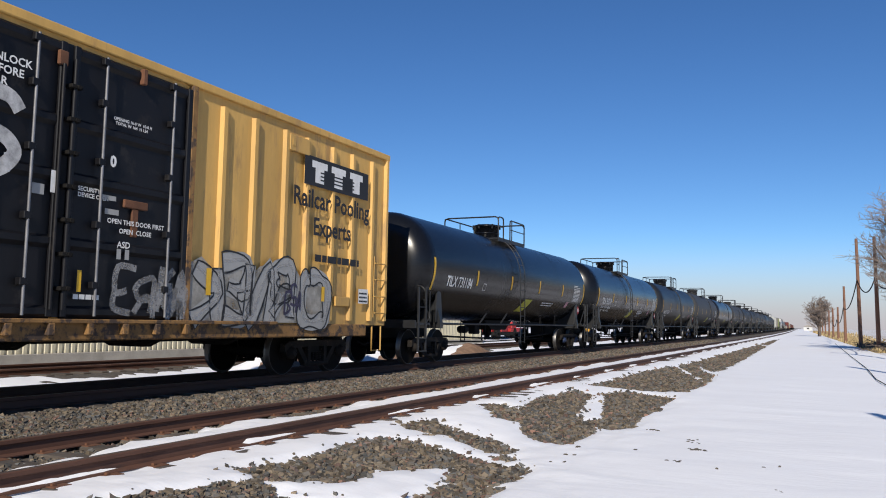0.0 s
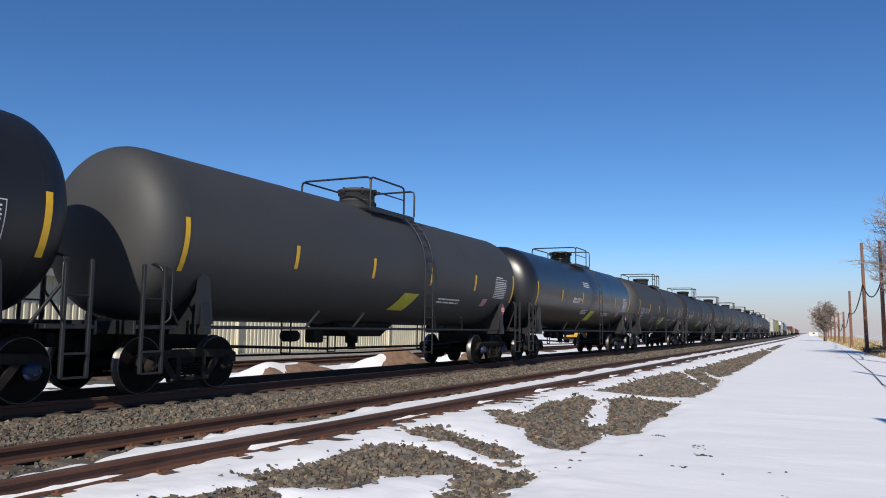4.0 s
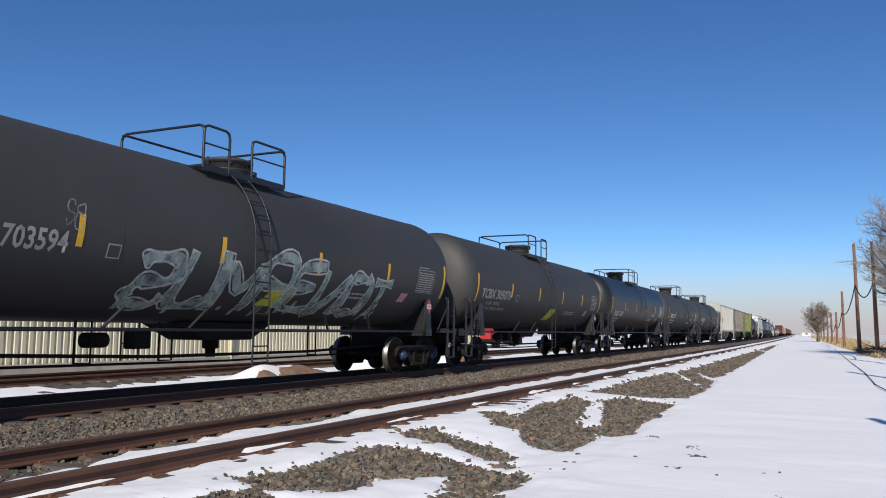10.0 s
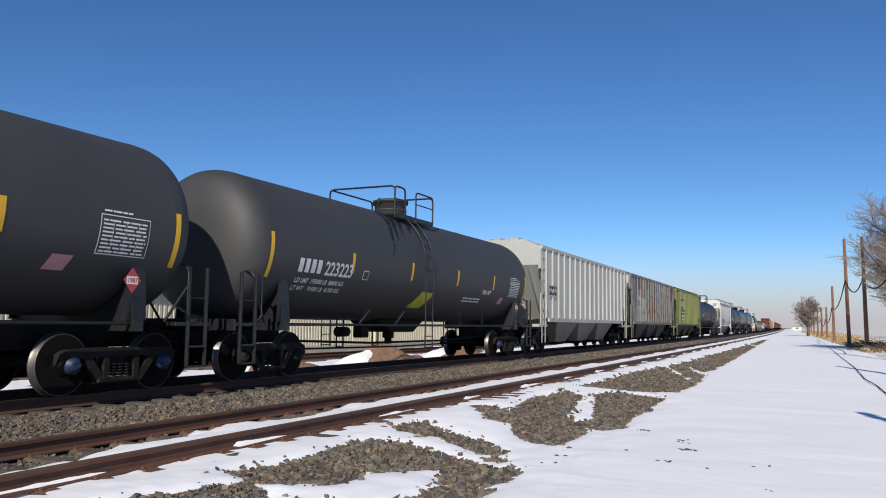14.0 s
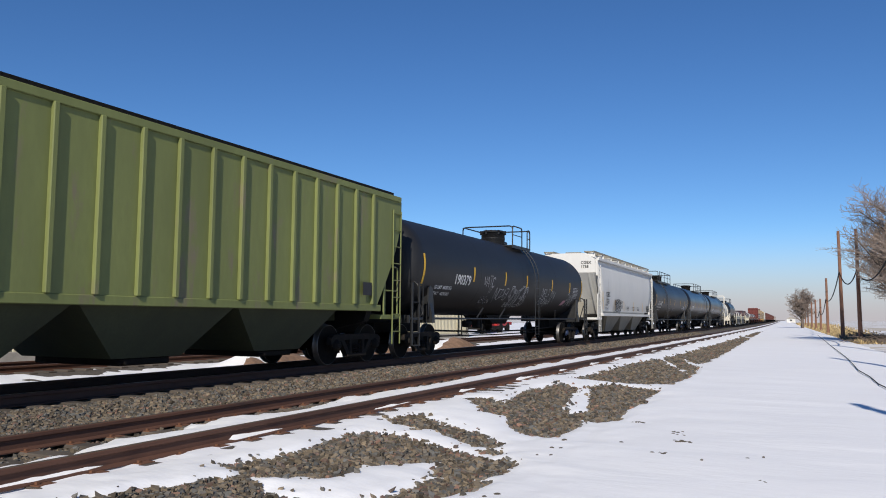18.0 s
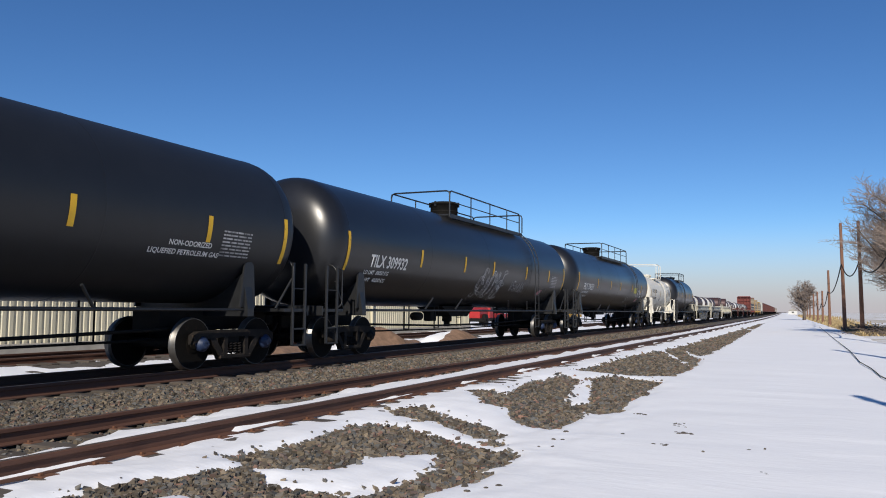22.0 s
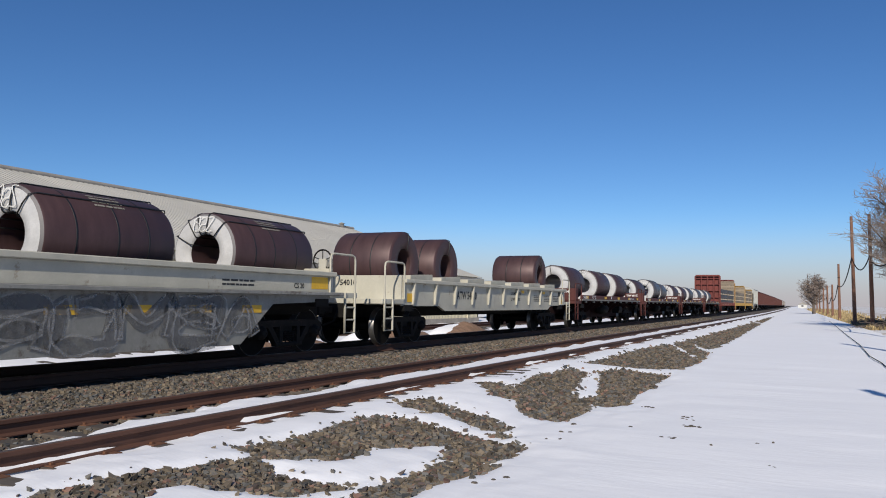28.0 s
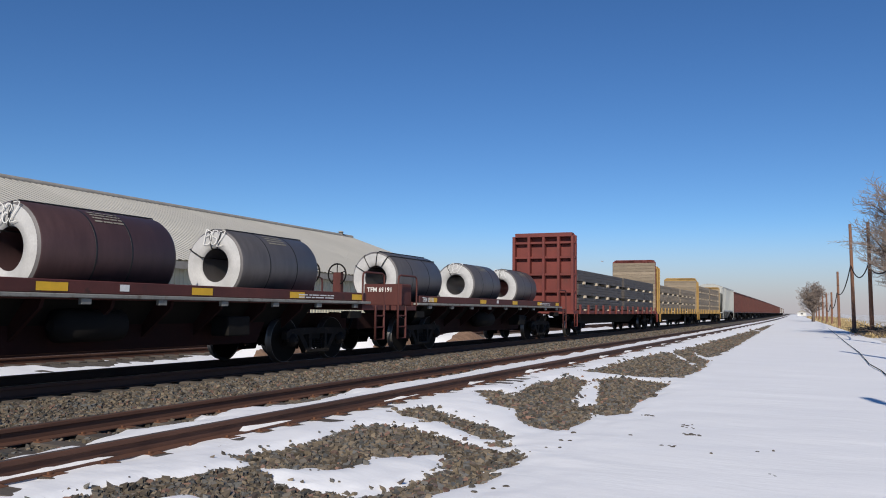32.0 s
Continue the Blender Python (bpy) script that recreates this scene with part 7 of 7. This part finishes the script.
g3 = gondola()
TRAIN.append((g3, 458.7))
for y0, ln, z, sd in ((-5.8, 1.75, 1.25, 12), (-3.15, 1.75, 1.25, 14), (5.75, 1.75, 1.4, 16)):
    coil(y0, ln, 0.79 if y0 > 3 else 0.85, z, g3, 2, sd, False, True)


def red_flat():
    car = thing("coil_flat_car", "oxide red flat car with yellow patches carrying steel coils", "flat car", "red flat cars of the train")
    half = 7.45
    for s in (1, -1):
        part("side_sill", Shape().box(min(s * 1.34, s * 1.44), max(s * 1.34, s * 1.44), -half + 1.3, half - 0.9, 1.28, 1.47, 0.012), M_REDCAR, car)
        part("side_lip", Shape().box(min(s * 1.36, s * 1.5), max(s * 1.36, s * 1.5), -half + 1.1, half - 0.8, 1.22, 1.28, 0.01), M_COILCAR, car, "pale worn lip")
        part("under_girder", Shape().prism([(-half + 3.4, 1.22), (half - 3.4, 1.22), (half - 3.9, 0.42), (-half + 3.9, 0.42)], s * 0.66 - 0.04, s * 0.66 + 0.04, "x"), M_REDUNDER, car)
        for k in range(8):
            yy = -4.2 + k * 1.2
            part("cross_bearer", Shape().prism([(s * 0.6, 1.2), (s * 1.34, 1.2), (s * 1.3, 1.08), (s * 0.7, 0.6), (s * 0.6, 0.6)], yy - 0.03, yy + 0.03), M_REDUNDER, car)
        for k in range(9):
            yy = -half + 1.9 + k * 1.45
            part("stake_pocket", Shape().box(min(s * 1.4, s * 1.47), max(s * 1.4, s * 1.47), yy - 0.09, yy + 0.09, 1.13, 1.22, 0.01), M_COILCAR, car)
    part("deck", Shape().box(-1.34, 1.34, -half + 1.1, half - 0.8, 1.2, 1.3, 0.01), M_REDCAR, car)
    part("coil_trough", Shape().prism([(-1.1, 1.3), (1.1, 1.3), (0.6, 0.7), (-0.6, 0.7)], -half + 2.4, half - 2.4), M_UNDER, car)
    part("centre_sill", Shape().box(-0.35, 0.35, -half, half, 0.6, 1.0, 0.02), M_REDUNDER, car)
    part("air_tank", Shape().lathe([(-1.4, 0.08), (-1.3, 0.24), (-0.2, 0.24), (-0.1, 0.08)], "y", (1.0, 0, 0.82), 14), M_UNDER, car)
    part("tool_box", Shape().box(0.9, 1.3, 2.0, 2.6, 0.6, 0.95, 0.02), M_UNDER, car)
    for yy in (-5.6, -2.0, 0.9, 3.6, 5.9):
        patch(car, yy, yy + 0.5, 1.31, 1.43, M_YELLOW, x=1.446, name="reflective_stripe")
    patch(car, -0.6, -0.42, 1.33, 1.43, M_WHITE, x=1.447, name="load_mark")
    bars(car, 3.9, 5.2, 1.32, 1.42, 2, M_WHITE, None, 1.447, seed=9)
    part("end_box", Shape().box(0.2, 1.3, -half + 0.55, -half + 1.1, 1.2, 1.75, 0.02), M_REDCAR, car)
    car_ends(car, half, M_REDCAR, 1.2, 5.18, 1.95)
    return car


flats = []
for k, (s0, num, wt) in enumerate(((474.9, "TFM 68194", ("LMT 233500", "WT     52500")), (490.35, "TFM 68177", None), (505.8, "TFM 69200", ("LMT 234800", "WT     51200")), (521.2, "TFM 69191", None))):
    car = red_flat()
    letters(car, num, -6.0, 1.31, 0.17, M_WHITE, x=1.448, stretch=0.9)
    letters(car, num, 0.3, 1.55, 0.16, M_WHITE, facing=-7.45 + 0.54)
    if wt:
        letters(car, "LD " + wt[0], -4.4, 1.39, 0.1, M_WHITE, x=1.448)
        letters(car, "LT " + wt[1], -4.4, 1.3, 0.1, M_WHITE, x=1.448)
    TRAIN.append((car, s0))
    flats.append(car)
for k, (hol, y0, ln) in enumerate(((0, -4.6, 2.7), (0, 0.65, 2.7), (0, 4.95, 2.7), (1, -4.45, 2.8), (1, 1.25, 2.5), (1, 4.6, 2.4), (2, -4.9, 2.7), (2, -0.05, 2.7), (2, 4.35, 2.6), (3, -4.6, 2.8), (3, 0.5, 2.4), (3, 4.6, 2.3))):
    coil(y0, ln, 0.8 if k in (0, 1, 2, 4) else 0.72, 1.22, flats[hol], 2, k * 2 + 1 if k % 3 else k * 2, eyes=(1, 1, 1, 4, 3, 2, 4, 2, 3, 4, 1, 2)[k], skin=None if k in (0, 1, 2, 3, 6, 7) else M_COILGREY)


def bulkhead_flat(label, paint, load, half=10.4, wall_h=4.5, tall=False):
    car = thing("bulkhead_flat_car", label, "flat car", "bulkhead flat cars of the train")
    part("deck", Shape().box(-1.42, 1.42, -half, half, 0.98, 1.14, 0.015), paint, car)
    part("fish_belly_sill", Shape().prism([(-half, 1.0), (half, 1.0), (half - 3, 0.9), (half - 4.5, 0.5), (-half + 4.5, 0.5), (-half + 3, 0.9)], -0.5, 0.5, "x"), M_UNDER, car)
    for s in (1, -1):
        y0, y1 = sorted((s * (half - 0.55), s * (half - 0.15)))
        wall = part("bulkhead", Shape().prism([(-1.42, 1.14), (1.42, 1.14), (1.42, wall_h - 0.15), (1.2, wall_h), (-1.2, wall_h), (-1.42, wall_h - 0.15)], y0 + (0.3 if s < 0 else 0), y1 - (0 if s < 0 else 0.3)), paint, car, "braced end bulkhead")
        for x in (-1.38, -0.68, 0.0, 0.68, 1.3):
            part("bulkhead_post", Shape().box(x - 0.05, x + 0.07, y0, y1, 1.14, wall_h - 0.16, 0.012), paint, wall)
        part("bulkhead_cap", Shape().box(-1.3, 1.3, y0, y1, wall_h - 0.2, wall_h - 0.02, 0.012), paint, wall)
        for z in (1.9, 2.65, 3.4, wall_h - 0.5):
            part("bulkhead_beam", Shape().box(-1.4, 1.4, y0 + (0.08 if s < 0 else 0), y1 - (0 if s < 0 else 0.08), z, z + 0.1, 0.012), paint, wall)
        inner = s * (half - 0.58)
        for q in range(int((wall_h - 1.3) / 0.2)):
            part("lining_plank", Shape().box(-1.4, 1.4, min(inner, inner + s * 0.05), max(inner, inner + s * 0.05), 1.16 + q * 0.2, 1.35 + q * 0.2, 0.006), M_LUMBER, wall)
        truck(car, s * (half - 2.1), detail=False)
        coupler(car, s * half, s)
        for k in (1, -1):
            part("sill_step", Shape().tube([(k * 1.44, s * (half - 0.1), 1.0), (k * 1.44, s * (half - 0.1), 0.45), (k * 1.44, s * (half - 0.5), 0.45), (k * 1.44, s * (half - 0.5), 1.0)], 0.03, 5), paint, car)
    for k in range(14):
        yy = -half + 1.0 + k * (2 * half - 2) / 13
        for s in (1, -1):
            part("stake_pocket", Shape().box(min(s * 1.42, s * 1.5), max(s * 1.42, s * 1.5), yy - 0.1, yy + 0.1, 0.98, 1.4, 0.01), paint, car)
    # the bundles on the deck
    r = random.Random(int(half * 10) + load)
    for row in range(3 if load < 2 else 4):
        z = 1.2 + row * 0.62
        for n_, (a, b) in enumerate(((-half + 0.8, -0.1), (0.1, half - 0.8))):
            for side_ in (-1.34, 0.04):
                hgt = 0.5
                bun = thing("steel_bundle" if load == 0 else "lumber_bundle", "grey bundle of strapped steel" if load == 0 else "strapped bundle of weathered lumber", "bundle", "bundles on the flat cars")
                b0, b1 = a + r.uniform(0, 0.3), b - r.uniform(0, 0.3)
                for q in range(4):
                    part("layer", Shape().box(side_, side_ + 1.3, b0 + r.uniform(0, 0.08), b1 - r.uniform(0, 0.08), z + q * hgt / 4 + 0.004, z + (q + 1) * hgt / 4, 0.01), M_PIPE if load == 0 else M_LUMBER, bun)
                for q in range(4):
                    yy = b0 + (b1 - b0) * (q + 0.5) / 4
                    part("dunnage", Shape().box(side_ + (0.0 if side_ > -1 else -0.05), side_ + 1.37, yy - 0.12, yy + 0.12, z - 0.12, z, 0.005), M_BLOCK, bun)
                TRAIN_LOADS.append((bun, car, 0, 0, 0))
    return car


b1 = bulkhead_flat("oxide red bulkhead flat car with strapped grey steel bundles", M_BULKRED, 0, 10.3, 4.55)
bars(b1, 0.5, 1.15, 3.9, 4.05, 1, M_WHITE, None, 0, seed=1)
TRAIN.append((b1, 540.1))
b2 = bulkhead_flat("ochre bulkhead flat car stacked with weathered lumber", M_FARYEL, 1, 10.3, 4.2)
TRAIN.append((b2, 561.3))
b3 = bulkhead_flat("tan bulkhead flat car stacked with weathered lumber", M_FARYEL, 2, 10.3, 4.0)
TRAIN.append((b3, 582.4))

# far cars of the train
car = hopper("covered_hopper", "pale grey covered hopper behind the lumber cars", M_HOPGREY, M_HOPSHADE, 7.9, ribs=10, top=4.1)
TRAIN.append((car, 602.6))


def far_hopper(label, paint):
    car = thing("open_hopper", label, "hopper car", "far hopper cars of the train")
    half, W = 7.6, 1.48
    part("body", Shape().add([(x, y, z) for y, lo in ((-half, 2.3), (-half + 1.8, 1.2), (half - 1.8, 1.2), (half, 2.3)) for x, z in ((-W, lo), (W, lo), (W, 3.9), (-W, 3.9))],
                             [(4 * i + k, 4 * i + (k + 1) % 4, 4 * i + 4 + (k + 1) % 4, 4 * i + 4 + k) for i in range(3) for k in range(4)] + [(3, 2, 1, 0), (12, 13, 14, 15)]), paint, car)
    for s in (1, -1):
        part("top_chord", Shape().box(min(s * 1.4, s * 1.56), max(s * 1.4, s * 1.56), -half, half, 3.84, 3.98), paint, car)
        part("side_sill", Shape().box(min(s * 1.3, s * 1.5), max(s * 1.3, s * 1.5), -half, half, 1.1, 1.24), paint, car)
        truck(car, s * 5.7, detail=False)
    for k in range(11):
        yy = -half + 0.3 + k * 1.5
        part("side_post", Shape().box(1.48, 1.57, yy - 0.05, yy + 0.05, 1.24, 3.84), paint, car)
    part("centre_sill", Shape().box(-0.4, 0.4, -half - 0.6, half + 0.6, 0.7, 1.1), M_UNDER, car)
    for k in (-1, 1):
        part("chute", Shape().prism([(k * 2.2 - 1.6, 1.2), (k * 2.2 + 1.6, 1.2), (k * 2.2 + 0.6, 0.4), (k * 2.2 - 0.6, 0.4)], -1.2, 1.2, "x"), M_UNDER, car)
    return car


m1, m2 = far_hopper("oxide red open hopper far down the train", M_REDCAR), far_hopper("pale grey open hopper far down the train", M_HOPGREY)
s0 = 619.5
for k in range(28):
    base = m2 if k in (19, 21, 24, 25) else m1
    TRAIN.append((base if k in (0, 19) else copy_thing(base, Matrix()), s0))
    s0 += 16.4


# ---- what moves ----
SPEED, GAIN = 15.512, 0.0051


def gone(t):
    return SPEED * t + GAIN * ((t - 16) ** 2 - 256) / 2


def on_track(y, dy=0.0, dz=0.0):
    return pose(FAR_TRACK + off(y), y, 0, 0, 0, lean(y)) @ Matrix.Translation((0, dy, dz))


def roll_wheels(car, s0):
    """Wheels turn while their car rolls past the near stretch of the line."""
    for o in car.children_recursive:
        if o.name.split(".")[0] != "wheel":
            continue
        far = o.parent.location.y + o.location.y + s0
        base = o.matrix_basis.copy()
        shift, turn = Matrix.Translation(base.translation), base.to_3x3().to_4x4()
        inside = [k for k in range(0, 32 * FPS + 1) if 4.0 < far - gone(k / FPS) < 24.0]
        if not inside:
            continue
        rows, first = [], inside[0]
        for k in sorted({0, *inside, 32 * FPS}):
            kk = min(max(k, first), inside[-1])
            rows.append((k / FPS, shift @ Matrix.Rotation((gone(kk / FPS) - gone(first / FPS)) / WHEEL_R, 4, "X") @ turn))
        walk(o, rows)


def motions():
    seconds = [float(t) for t in range(0, 33)]
    where = {}
    for car, s0 in TRAIN:
        where[car] = s0
        walk(car, [(t, on_track(s0 - gone(t))) for t in seconds])
        if s0 < 600:
            roll_wheels(car, s0)
    for load, car, dy, dz, spin in TRAIN_LOADS:
        walk(load, [(t, on_track(where[car] - gone(t), dy, dz) @ pose(0, 0, 0, 0, 0, spin)) for t in seconds])


motions()
